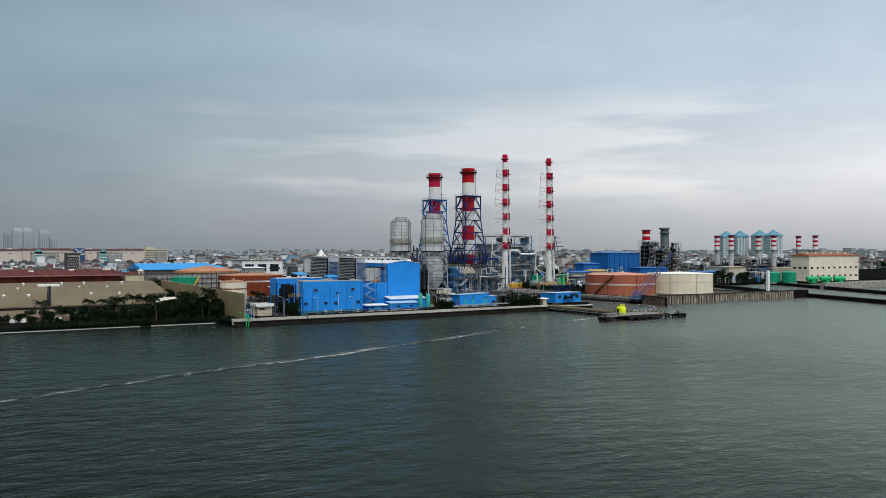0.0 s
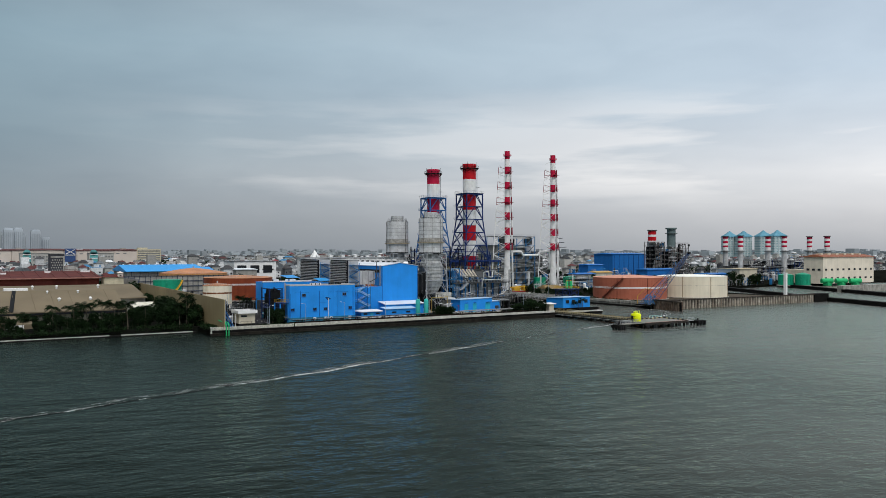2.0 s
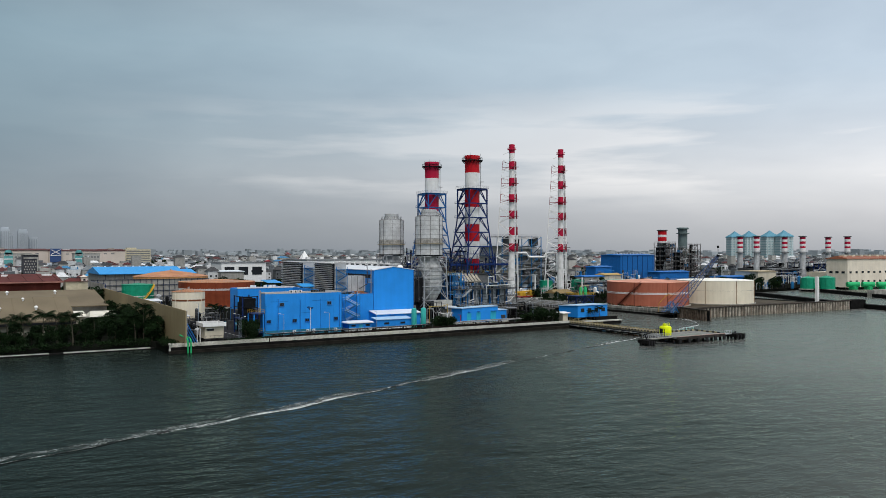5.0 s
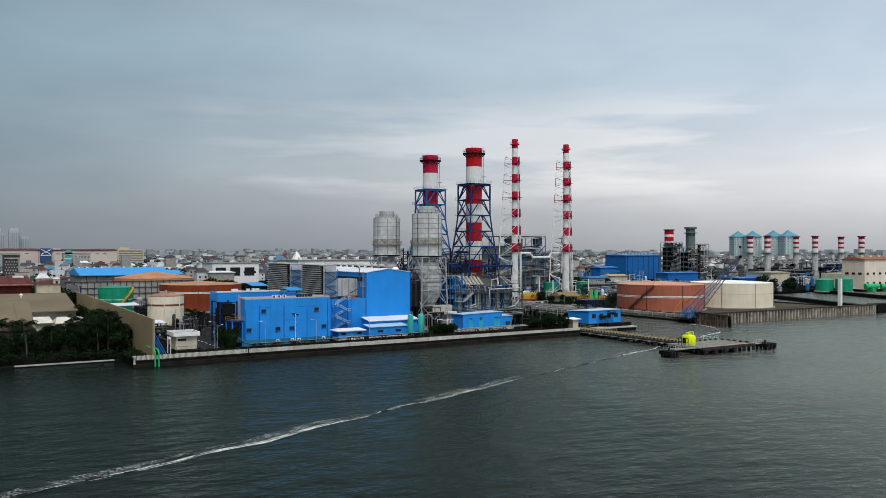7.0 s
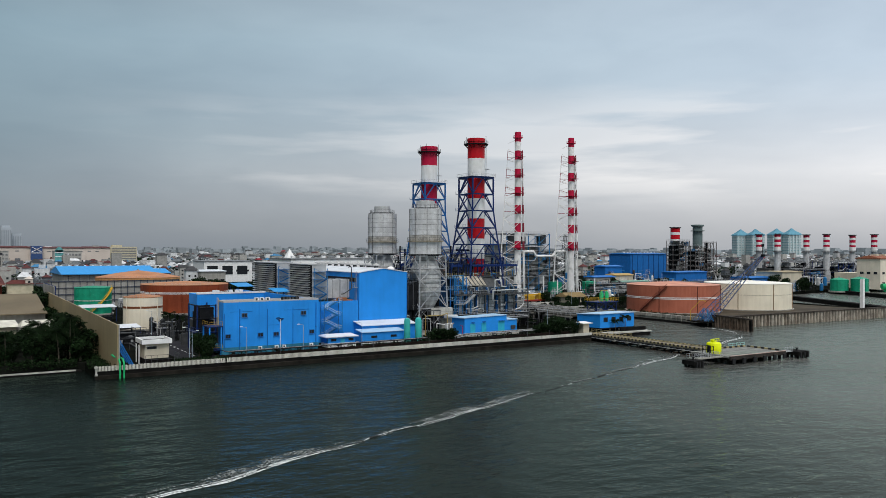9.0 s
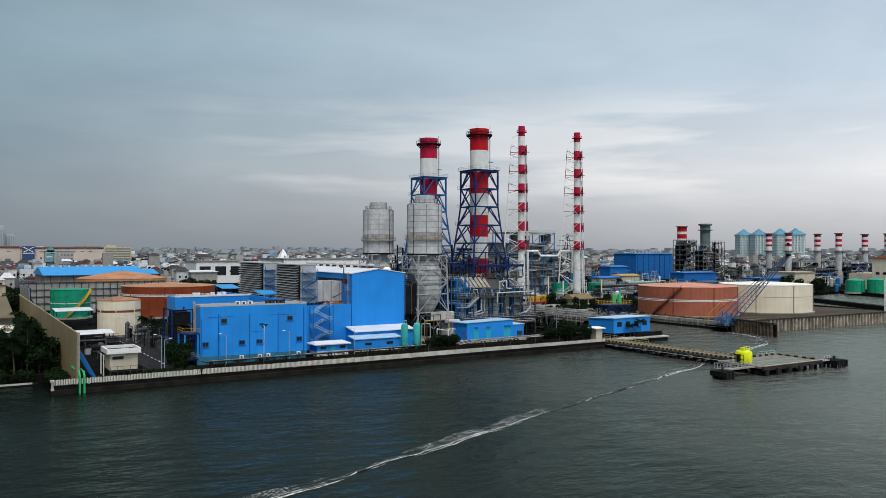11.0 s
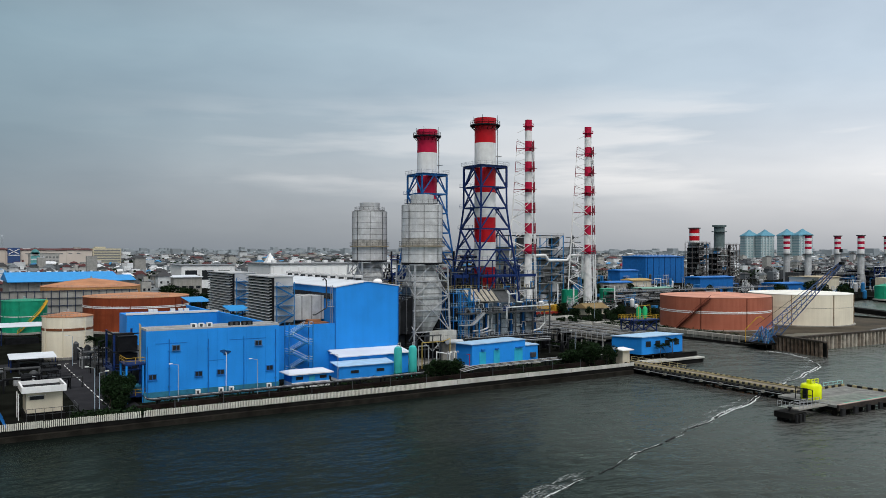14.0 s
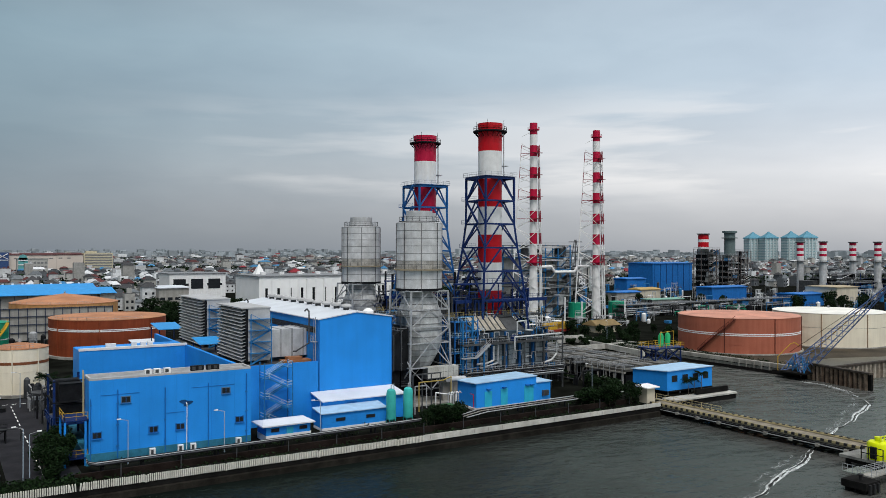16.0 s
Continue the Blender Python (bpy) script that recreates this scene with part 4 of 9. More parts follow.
def flue_stack(cx, cy, top, RED=RED, STEEL_BLUE=STEEL_BLUE):
    s = thing("flue_stack", (cx, cy, LAND), "broad red and white banded flue stack in a blue lattice tower", "flue stack", "banded flue stacks")
    R1 = 2.85
    zs = [top - 6.5 - 6.63 * k for k in range(7)]
    edges = [top] + zs
    for k in range(len(edges) - 1):
        part("shaft_band", Geo().lathe(cx, cy, [(R1, edges[k + 1]), (R1, edges[k])], 40), RED if k % 2 == 0 else STACK_WHITE, s, "red painted band" if k % 2 == 0 else "white painted band", smooth=True)
    part("shaft_base", Geo().lathe(cx, cy, [(R1 + 1.2, 6), (R1 + 1.2, 14), (R1, edges[-1])], 32), RED, s, smooth=True)
    part("rim", Geo().ring(cx, cy, top - 0.9, top + 0.15, R1 - 0.4, R1 + 0.16, 40), RED, s)
    part("top_deck", Geo().ring(cx, cy, top - 1.9, top - 1.6, R1, R1 + 1.2, 32), DARK, s)
    g = Geo()
    g.rail([(cx + (R1 + 1.15) * math.cos(2 * math.pi * i / 16), cy + (R1 + 1.15) * math.sin(2 * math.pi * i / 16), top - 1.6) for i in range(17)], 0.9, 0.06)
    for i in range(16):
        a = 2 * math.pi * i / 16
        g.beam((cx + R1 * math.cos(a), cy + R1 * math.sin(a), top - 3.0), (cx + (R1 + 1.1) * math.cos(a), cy + (R1 + 1.1) * math.sin(a), top - 1.9), 0.12)
    part("deck_railing", g, DARK, s)
    for a in (0.6, 2.2, 3.9, 5.4):
        part("lightning_rod", Geo().beam((cx + 3.4 * math.cos(a), cy + 3.4 * math.sin(a), top - 1.6), (cx + 3.4 * math.cos(a), cy + 3.4 * math.sin(a), top + 0.9), 0.07), DARK, s)
    part("caged_ladder", Geo().beam((cx + 2.9, cy - 1.5, 51), (cx + 2.9, cy - 1.5, top - 2), 0.12).beam((cx + 3.3, cy - 1.1, 51), (cx + 3.3, cy - 1.1, top - 2), 0.12).box(cx + 2.6, cx + 4.0, cy - 2.0, cy - 0.8, top - 10, top - 9.8), FRAME_GREY, s)
    lv = [(top - 13.0, 4.1), (top - 18.4, 4.1), (top - 23.9, 4.15), (top - 29.5, 4.7), (top - 35.0, 5.35), (top - 41.7, 6.1)]
    base = (14.0, 6.7)
    lv2 = lv + [base]

    def cs(z, h):
        return [(cx - h, cy - h, z), (cx + h, cy - h, z), (cx + h, cy + h, z), (cx - h, cy + h, z)]

    for k in range(4):
        for (za, ha), (zb, hb) in zip(lv2, lv2[1:]):
            part("tower_leg", Geo().beam(cs(za, ha)[k], cs(zb, hb)[k], 0.44), STEEL_BLUE, s)
    for i, (z, h) in enumerate(lv):
        c = cs(z, h)
        for k in range(4):
            part("tower_girder", Geo().beam(c[k], c[(k + 1) % 4], 0.4 if i else 0.55), STEEL_BLUE, s)
        if i < len(lv2) - 1:
            zb, hb = lv2[i + 1]
            d = cs(zb, hb)
            for k in range(4):
                m = tuple((c[k][j] + c[(k + 1) % 4][j]) / 2 for j in range(3))
                part("tower_brace", Geo().beam(m, d[k], 0.28), STEEL_BLUE, s)
                part("tower_brace", Geo().beam(m, d[(k + 1) % 4], 0.28), STEEL_BLUE, s)
        for k in range(4):
            m = tuple((c[k][j] + c[(k + 1) % 4][j]) / 2 for j in range(3))
            part("stay", Geo().beam(m, (cx + (m[0] - cx) * 0.62, cy + (m[1] - cy) * 0.62, z), 0.2), STEEL_BLUE, s)
    z, h = lv[0]
    part("tower_deck", Geo().box(cx - h - 0.5, cx + h + 0.5, cy - h - 0.5, cy - R1, z + 0.3, z + 0.4).box(cx - h - 0.5, cx + h + 0.5, cy + R1, cy + h + 0.5, z + 0.3, z + 0.4).box(cx - h - 0.5, cx - R1, cy - R1, cy + R1, z + 0.3, z + 0.4).box(cx + R1, cx + h + 0.5, cy - R1, cy + R1, z + 0.3, z + 0.4), STEEL_BLUE, s)
    q4 = [(cx - h - 0.5, cy - h - 0.5, z + 0.4), (cx + h + 0.5, cy - h - 0.5, z + 0.4), (cx + h + 0.5, cy + h + 0.5, z + 0.4), (cx - h - 0.5, cy + h + 0.5, z + 0.4)]
    part("tower_railing", Geo().rail(q4 + q4[:1], 0.95, 0.05), FRAME_GREY, s)
    # stair run up one side of the tower
    g = Geo()
    for i, ((za, ha), (zb, hb)) in enumerate(zip(lv, lv[1:])):
        x = cx - hb - 1.0
        g.beam((x, cy - 2.5 if i % 2 else cy + 2.5, zb), (x, cy + 2.5 if i % 2 else cy - 2.5, za), 0.25, 0.5)
        g.box(x - 0.7, x + 1.1, cy - 3.6, cy - 2.4, zb, zb + 0.12).box(x - 0.7, x + 1.1, cy + 2.4, cy + 3.6, zb, zb + 0.12)
        g.rail([(x - 0.7, cy - 3.5, zb), (x - 0.7, cy + 3.5, zb)], 0.9, 0.05)
    part("tower_stair", g, STEEL_BLUE, s)
    return s


flue_stack(208.4, 315.1, 63.9)
flue_stack(203.2, 336.8, 63.1, CRIMSON, SKY_STEEL)


def boiler(x0, x1, y0, y1):
    s = thing("heat_recovery_boiler", ((x0 + x1) / 2, y0, LAND), "boiler block with grey panels, blue columns, decks and pipes", "boiler", "heat recovery boilers")
    part("casing", Geo().box(x0 + 2, x1 - 3, y0 + 1, y1, 6.6, 15.2), mat("dark_boiler_casing", (0.045, 0.07, 0.095), 0.7, var=0.3, scale=0.5, streak=0.4), s)
    part("upper_casing", Geo().loft([[(x0 + 4, y0 + 2.6, 15.2), (x1 - 8, y0 + 2.6, 15.2), (x1 - 8, y1 - 2, 15.2), (x0 + 4, y1 - 2, 15.2)], [(x0 + 5, y0 + 5, 18.4), (x1 - 10, y0 + 5, 18.4), (x1 - 10, y1 - 4, 18.4), (x0 + 5, y1 - 4, 18.4)]]), GALV_DK, s)
    part("sloped_roof", Geo().loft([[(x0 + 5, y0 + 0.8, 15.6), (x0 + 14, y0 + 0.8, 15.6), (x0 + 14, y0 + 4.6, 18.5), (x0 + 5, y0 + 4.6, 18.5)], [(x0 + 5, y0 + 0.7, 15.8), (x0 + 14, y0 + 0.7, 15.8), (x0 + 14, y0 + 4.5, 18.7), (x0 + 5, y0 + 4.5, 18.7)]]), mat("faded_tan_sheet", (0.36, 0.33, 0.27), 0.7, var=0.25, scale=0.6), s)
    for i in range(7):
        part("roof_batten", Geo().beam((x0 + 5.2 + 1.45 * i, y0 + 0.66, 15.86), (x0 + 5.2 + 1.45 * i, y0 + 4.46, 18.76), 0.22), GALV_DK, s)
    n = 7
    for i in range(n):
        x = x0 + 2 + (x1 - 5 - x0) * i / (n - 1)
        part("column", Geo().beam((x, y0 + 0.7, LAND), (x, y0 + 0.7, 15.2), 0.5), SKY_STEEL, s)
        if i < n - 1:
            part("casing_panel", Geo().box(x + 0.9, x + 2.9, y0 + 0.82, y0 + 1.0, 7.2, 12.6), mat("grey_boiler_panel", (0.42, 0.47, 0.5), 0.6, var=0.35, scale=0.6, streak=0.6), s)
            for k in range(5):
                part("panel_rib", Geo().box(x + 0.8, x + 3.0, y0 + 0.74, y0 + 0.82, 7.6 + 1.15 * k, 7.72 + 1.15 * k), GALV_DK, s)
    for z, y, m in ((13.2, y0 - 2.2, GALV_DK), (7.0, y0 - 2.8, DARK), (18.6, y0 + 4.6, GALV_DK)):
        part("deck", Geo().box(x0, x1, y, y1 if z > 18 else y0 + 1, z - 0.15, z), m, s)
        part("deck_edge", Geo().box(x0, x1, y - 0.06, y, z - 0.35, z + 0.12), GALV_DK, s)
        part("deck_railing", Geo().rail([(x0, y0 + 1, z), (x0, y, z), (x1, y, z), (x1, y0 + 4, z)], 1.1, 0.07, 1.6), FRAME_GREY if z < 18 else mat("dull_yellow_rail", (0.34, 0.27, 0.1), 0.6), s)
    for i in range(6):
        x = x0 + 0.2 + (x1 - x0 - 0.4) * i / 5
        part("deck_post", Geo().beam((x, y0 - 2.0, LAND), (x, y0 - 2.0, 18.4 if i in (0, 5) else 13.1), 0.3), STEEL_CYAN if i < 2 else GALV_DK, s)
    for pts, d in (([(x0 + 9, y0 - 1.2, 12.4), (x0 + 9, y0 - 1.2, 9.2), (x0 + 7, y0 - 1.2, 8.6), (x0 + 4.5, y0 - 1.2, 8.6)], 0.55),
                   ([(x0 + 9.9, y0 - 1.6, 12.8), (x0 + 9.9, y0 - 1.6, 8.6), (x0 + 6, y0 - 1.6, 7.9)], 0.45),
                   ([(x1 - 1.5, y0 - 1.4, 13), (x1 - 1.5, y0 - 1.4, 9.6), (x1 - 3, y0 - 1.4, 8.2), (x1 - 6, y0 - 1.4, 7.6)], 0.55),
                   ([(x0 + 14, y0 - 2.4, 11.2), (x0 + 14, y0 - 2.4, 14.2), (x1 - 1, y0 - 2.4, 14.4)], 0.5),
                   ([(x0 + 16.5, y0, 14.3), (x0 + 16.5, y0, 17.4), (x0 + 19, y0, 17.6), (x0 + 19, y0, 15.4), (x0 + 21, y0, 15.2)], 0.5),
                   ([(x0 + 20, y0 + 0.5, 18.2), (x0 + 22.5, y0 + 0.5, 18.2), (x0 + 22.5, y0 + 0.5, 14)], 0.45)):
        part("pipe", Geo().tube(pts, d * 0.75, 10), FRAME_GREY if d < 0.5 else mat("pale_pipe_lagging", (0.6, 0.61, 0.61), 0.5, metal=0.1, var=0.25, scale=1.0, streak=0.3), s, smooth=True)
    rb = random.Random(int(x0))
    for z, ya in ((10.2, y0 - 1.6), (16.0, y0 - 1.0)):
        part("deck", Geo().box(x0 + 0.5, x0 + 6 if z > 12 else x0 + 3.5, ya, y0 + 0.6, z - 0.12, z), STEEL_CYAN, s)
        part("deck", Geo().box(x1 - 7, x1 - 1, ya, y0 + 0.6, z - 0.12, z), GALV_DK, s)
        part("deck_railing", Geo().rail([(x1 - 7, ya, z), (x1 - 1, ya, z)], 1.0, 0.07, 1.2), FRAME_GREY, s)
        part("deck_railing", Geo().rail([(x0 + 0.5, ya, z), (x0 + 6, ya, z)], 1.0, 0.07, 1.2), STEEL_CYAN, s)
    for i in range(70):
        x, z = rb.uniform(x0 + 1, x1 - 2), rb.choice((6.2, 9.0, 12.0, 13.4, 14.4, 18.8))
        h, dx = rb.uniform(0.6, 2.0), rb.uniform(-1.8, 1.8)
        yy = y0 - rb.uniform(0.2, 1.8)
        part("small_pipe", Geo().tube([(x, yy, z), (x, yy, z + h), (x + dx, yy, z + h), (x + dx, yy, z + h * 0.4)], rb.uniform(0.1, 0.22), 6), rb.choice((FRAME_GREY, FRAME_GREY, GALV, STEEL_CYAN, DARK, GALV_DK)), s)
    for i in range(12):
        x = rb.uniform(x0 + 1, x1 - 4)
        part("valve_box", Geo().box(x, x + rb.uniform(0.6, 1.6), y0 - 1.4, y0 - 0.4, 13.2, 13.2 + rb.uniform(0.6, 1.6)), rb.choice((DARK, STEEL_CYAN, GALV_DK, STEEL_BLUE)), s)
    for i in range(12):
        x, yy = rb.uniform(x0 + 4, x1 - 6), rb.uniform(y0 + 6, y1 - 2)
        part("duct_box", Geo().box(x, x + rb.uniform(1, 2.6), yy, yy + rb.uniform(1, 2.6), 18.6, 18.6 + rb.uniform(1.2, 4)), rb.choice((DARK, GALV_DK, GALV_DK)), s)
    for i in range(26):
        x, yy, h = rb.uniform(x0 + 2, x1 - 5), rb.uniform(y0 + 4.6, y0 + 9), rb.uniform(1.5, 6)
        dx = rb.uniform(-4, 4)
        part("riser_pipe", Geo().tube([(x, yy, 18.6), (x, yy, 18.6 + h), (x + dx, yy, 18.6 + h), (x + dx, yy + 1, 18.6 + h * 0.5)], rb.uniform(0.15, 0.45), 6), rb.choice((FRAME_GREY, GALV_DK, GALV_DK, DARK, STEEL_BLUE)), s)
    for i in range(24):
        x, yy, z = rb.uniform(x0 + 5, x1 - 6), rb.uniform(y0 + 9, y1 - 1), rb.uniform(19, 27)
        if rb.random() < 0.5:
            part("dark_header", Geo().beam((x, yy, z), (x + rb.uniform(3, 8), yy, z), rb.uniform(0.3, 0.8), sides=8), rb.choice((DARK, GALV_DK)), s)
        else:
            part("dark_riser", Geo().beam((x, yy, 18.6), (x, yy, z + 2), rb.uniform(0.25, 0.7), sides=8), rb.choice((DARK, GALV_DK, DARK)), s)
    for z in (22.4, 26.2):
        xa, xb, ya = x0 + 3, x1 + (1.0 if z < 24 else -5.0), y0 + 5.2
        part("upper_walkway", Geo().box(xa, xb, ya, ya + 1.2, z - (0.75 if z < 24 else 0.3), z), STEEL_BLUE, s)
        part("upper_railing", Geo().rail([(xa, ya, z), (xb, ya, z)], 1.0, 0.06, 1.5), STEEL_BLUE, s)
        for k in range(6):
            part("walkway_post", Geo().beam((xa + (xb - xa) * k / 5, ya + 0.6, 18.6), (xa + (xb - xa) * k / 5, ya + 0.6, z), 0.2), STEEL_BLUE, s)
    for k in range(5):
        xa = x0 - 1.2 + 1.5 * k
        part("side_post", Geo().beam((xa, y0 - 1.0, LAND), (xa, y0 - 1.0, 18.5), 0.2), STEEL_CYAN if k % 2 else BLUE_DK, s)
        part("side_tie", Geo().beam((x0 - 1.2, y0 - 1.0, 4.5 + 3.4 * k), (x0 + 4.8, y0 - 1.0, 4.5 + 3.4 * k), 0.16), STEEL_CYAN, s)
        part("side_post", Geo().beam((x0 - 1.2, y0 + 1.5 + 1.2 * k, LAND), (x0 - 1.2, y0 + 1.5 + 1.2 * k, 18.5), 0.18), SKY_STEEL, s)
        part("side_brace", Geo().beam((x0 - 1.2 + 1.5 * (k % 4), y0 - 1.05, 4.5 + 3.0 * (k % 4)), (x0 + 0.3 + 1.5 * (k % 4), y0 - 1.05, 7.9 + 3.0 * (k % 4)), 0.12), STEEL_CYAN, s)
        part("side_deck", Geo().box(x0 - 1.3, x0 + 2.4, y0 - 1.0, y0 + 2.0, 4.4 + 3.4 * k, 4.5 + 3.4 * k), SKY_STEEL, s)
        part("side_rail", Geo().rail([(x0 - 1.3, y0 + 2.0, 4.5 + 3.4 * k), (x0 - 1.3, y0 - 1.1, 4.5 + 3.4 * k), (x0 + 2.4, y0 - 1.1, 4.5 + 3.4 * k)], 1.0, 0.06, 1.0), mat("pale_blue_rail", (0.42, 0.58, 0.68), 0.5), s)
    for k in range(7):
        part("header_pipe", Geo().beam((x0 + 1, y0 - 2.9, 5.2 + 0.32 * k), (x1 - 0.5, y0 - 2.9, 5.2 + 0.32 * k), 0.14, sides=6), (FRAME_GREY, GALV_DK, DARK)[k % 3], s)
    for i in range(9):
        x = x0 + 3 + (x1 - x0 - 8) * i / 8
        part("roof_post", Geo().beam((x, y0 + 5, 18.6), (x, y0 + 5, 22 + (i % 3)), 0.22), STEEL_BLUE, s)
    part("upper_frame", Geo().beam((x0 + 1, y0 + 1, 13), (x0 + 1, y0 + 1, 19), 0.25).beam((x0 + 5, y0 + 1, 13), (x0 + 5, y0 + 1, 19), 0.25).beam((x0 + 1, y0 + 1, 19), (x0 + 5, y0 + 1, 19), 0.25).beam((x0 + 1, y0 + 1, 16), (x0 + 5, y0 + 1, 16), 0.2).beam((x0 + 1, y0 + 1, 13), (x0 + 5, y0 + 1, 16), 0.18).beam((x0 + 5, y0 + 1, 16), (x0 + 1, y0 + 1, 19), 0.18), STEEL_CYAN, s)
    g = Geo()
    g.beam((x0 + 3, y0 - 2.7, 10.4), (x0 + 6.6, y0 - 2.7, 13.2), 0.2, 0.35).beam((x0 + 3, y0 - 3.4, 10.4), (x0 + 6.6, y0 - 3.4, 13.2), 0.2, 0.35)
    g.beam((x0 + 3, y0 - 3.4, 11.5), (x0 + 6.6, y0 - 3.4, 14.3), 0.08).beam((x0 + 3, y0 - 3.4, 11), (x0 + 6.6, y0 - 3.4, 13.8), 0.07)
    g.box(x0 - 0.5, x0 + 3, y0 - 3.4, y0 - 2.2, 10.25, 10.4).rail([(x0 - 0.5, y0 - 3.4, 10.4), (x0 + 3, y0 - 3.4, 10.4)], 1.1, 0.07, 1.2)
    part("stair", g, FRAME_GREY, s)
    return s


boiler(192.5, 221.0, 305.0, 326.0)
boiler(187.5, 216.0, 329.0, 349.0)

# ---- slim stacks far back ----
RIGHT, AWAY = Vector((0.851, -0.525, 0)), Vector((0.525, 0.851, 0))


MAST_RED = mat("faded_mast_red", (0.24, 0.03, 0.045), 0.6, var=0.2)


def slim_stack(cx, cy, top, RED=CRIMSON):
    s = thing("slim_stack", (cx, cy, LAND), "slim red and white banded stack braced by a painted lattice mast", "chimney", "slim banded stacks")
    R1 = 1.7
    z, k = top, 0
    hs = [5.2, 4.8] + [4.85] * 11
    spans = []
    for h in hs:
        spans.append((z - h, z, k % 2 == 0))
        part("shaft_band", Geo().lathe(cx, cy, [(R1, z - h), (R1, z)], 24), RED if k % 2 == 0 else STACK_WHITE, s, "red painted band" if k % 2 == 0 else "white painted band", smooth=True)
        z -= h
        k += 1
    part("shaft_base", Geo().lathe(cx, cy, [(R1 + 0.5, LAND), (R1, z)], 24), STACK_WHITE, s, smooth=True)
    part("top_deck", Geo().ring(cx, cy, top - 3.2, top - 2.9, R1, R1 + 0.9, 20), RED, s)
    part("top_rail", Geo().ring(cx, cy, top - 2.0, top - 1.9, R1 + 0.8, R1 + 0.9, 20), RED, s)
    for i in range(10):
        a = 2 * math.pi * i / 10
        part("rail_post", Geo().beam((cx + (R1 + 0.85) * math.cos(a), cy + (R1 + 0.85) * math.sin(a), top - 2.9), (cx + (R1 + 0.85) * math.cos(a), cy + (R1 + 0.85) * math.sin(a), top - 1.95), 0.09), RED, s)
    c = Vector((cx, cy, 0))

    def foot(i, z):
        f = (z - LAND) / (top - 8 - LAND)
        if i == 0:
            return c - RIGHT * (10.2 - 4.9 * f) + Vector((0, 0, z))
        return c + RIGHT * (3.6 - 1.4 * f) + AWAY * ((3.2 - 1.2 * f) * (1 if i == 1 else -1)) + Vector((0, 0, z))

    lows = [LAND, top - 76, top - 66, top - 57, top - 46.6, top - 37]
    for a, b in zip(lows, lows[1:]):
        part("mast_leg", Geo().beam(foot(0, a), foot(0, b), 0.5), STACK_WHITE, s)
        mid = (foot(1, (a + b) / 2) + foot(2, (a + b) / 2)) / 2 - RIGHT * 1.4
        part("mast_brace", Geo().beam(foot(0, a), mid, 0.34), STACK_WHITE, s)
        part("mast_brace", Geo().beam(mid, foot(0, b), 0.34), STACK_WHITE, s)
    for lo, hi, isred in spans + [(LAND, spans[-1][0], False)]:
        if hi > top - 6:
            continue
        for i in (1, 2):
            part("mast_leg", Geo().beam(foot(i, lo), foot(i, hi), 0.4), MAST_RED if isred else STACK_WHITE, s)
        part("mast_brace", Geo().beam(foot(1, lo), foot(2, hi), 0.24), MAST_RED if isred else STACK_WHITE, s)
        part("mast_brace", Geo().beam(foot(2, lo), foot(1, hi), 0.24), MAST_RED if isred else STACK_WHITE, s)
    for lo, hi, isred in spans:
        if hi > top - 6 or lo < top - 40:
            continue
        paint = MAST_RED if isred else STACK_WHITE
        part("mast_leg", Geo().beam(foot(0, lo), foot(0, hi), 0.26), paint, s)
        part("mast_brace", Geo().beam(foot(0, lo), foot(1, (lo + hi) / 2), 0.18), paint, s)
        part("mast_brace", Geo().beam(foot(0, hi), foot(1, (lo + hi) / 2), 0.18), paint, s)
    for a, b in zip(lows, lows[1:]):
        part("mast_brace", Geo().beam(foot(0, a), foot(2, b), 0.24), STACK_WHITE, s)
        part("mast_brace", Geo().beam(foot(0, b), foot(2, a), 0.24), STACK_WHITE, s)
    for m in (top - 17.8, top - 27.4, top - 8.4):
        part("mast_brace", Geo().beam(foot(0, m - 2.4), c + Vector((0, 0, m - 5.5)), 0.2), STACK_WHITE, s)
        part("mast_brace", Geo().beam(foot(0, m + 2.4), c + Vector((0, 0, m + 4.8)), 0.2), STACK_WHITE, s)
    for lo, hi, r in spans[2:9:2]:
        m = (lo + hi) / 2
        low = m - 1.0
        part("outrigger", Geo().beam(foot(0, low), c + Vector((0, 0, low)), 0.26), MAST_RED, s)
        part("outrigger", Geo().beam(foot(1, low), foot(2, low), 0.26), MAST_RED, s)
        part("outrigger", Geo().beam(foot(1, low), c + Vector((0, 0, low)), 0.22), MAST_RED, s)
        part("outrigger", Geo().beam(foot(2, low), c + Vector((0, 0, low)), 0.22), MAST_RED, s)
        part("mast_arm", Geo().beam(c + Vector((0, 0, low + 0.2)), foot(0, low + 4.4), 0.2), STACK_WHITE, s)
        part("mast_arm", Geo().beam(c + Vector((0, 0, low - 0.4)), foot(0, low - 3.4), 0.2), STACK_WHITE, s)
        part("arm_platform", Geo().box(cx - R1 - 1.3, cx + R1 + 1.3, cy - R1 - 1.3, cy - R1, low, low + 0.18), MAST_RED, s)
    for m in (top - 33, top - 62):
        part("walkway", Geo().ring(cx, cy, m, m + 0.3, R1, R1 + 1.6, 20), RED, s)
    return s


slim_stack(320.9, 440.7, 90.1)
slim_stack(359.2, 441.8, 89.9)

# ---- storage tanks ----


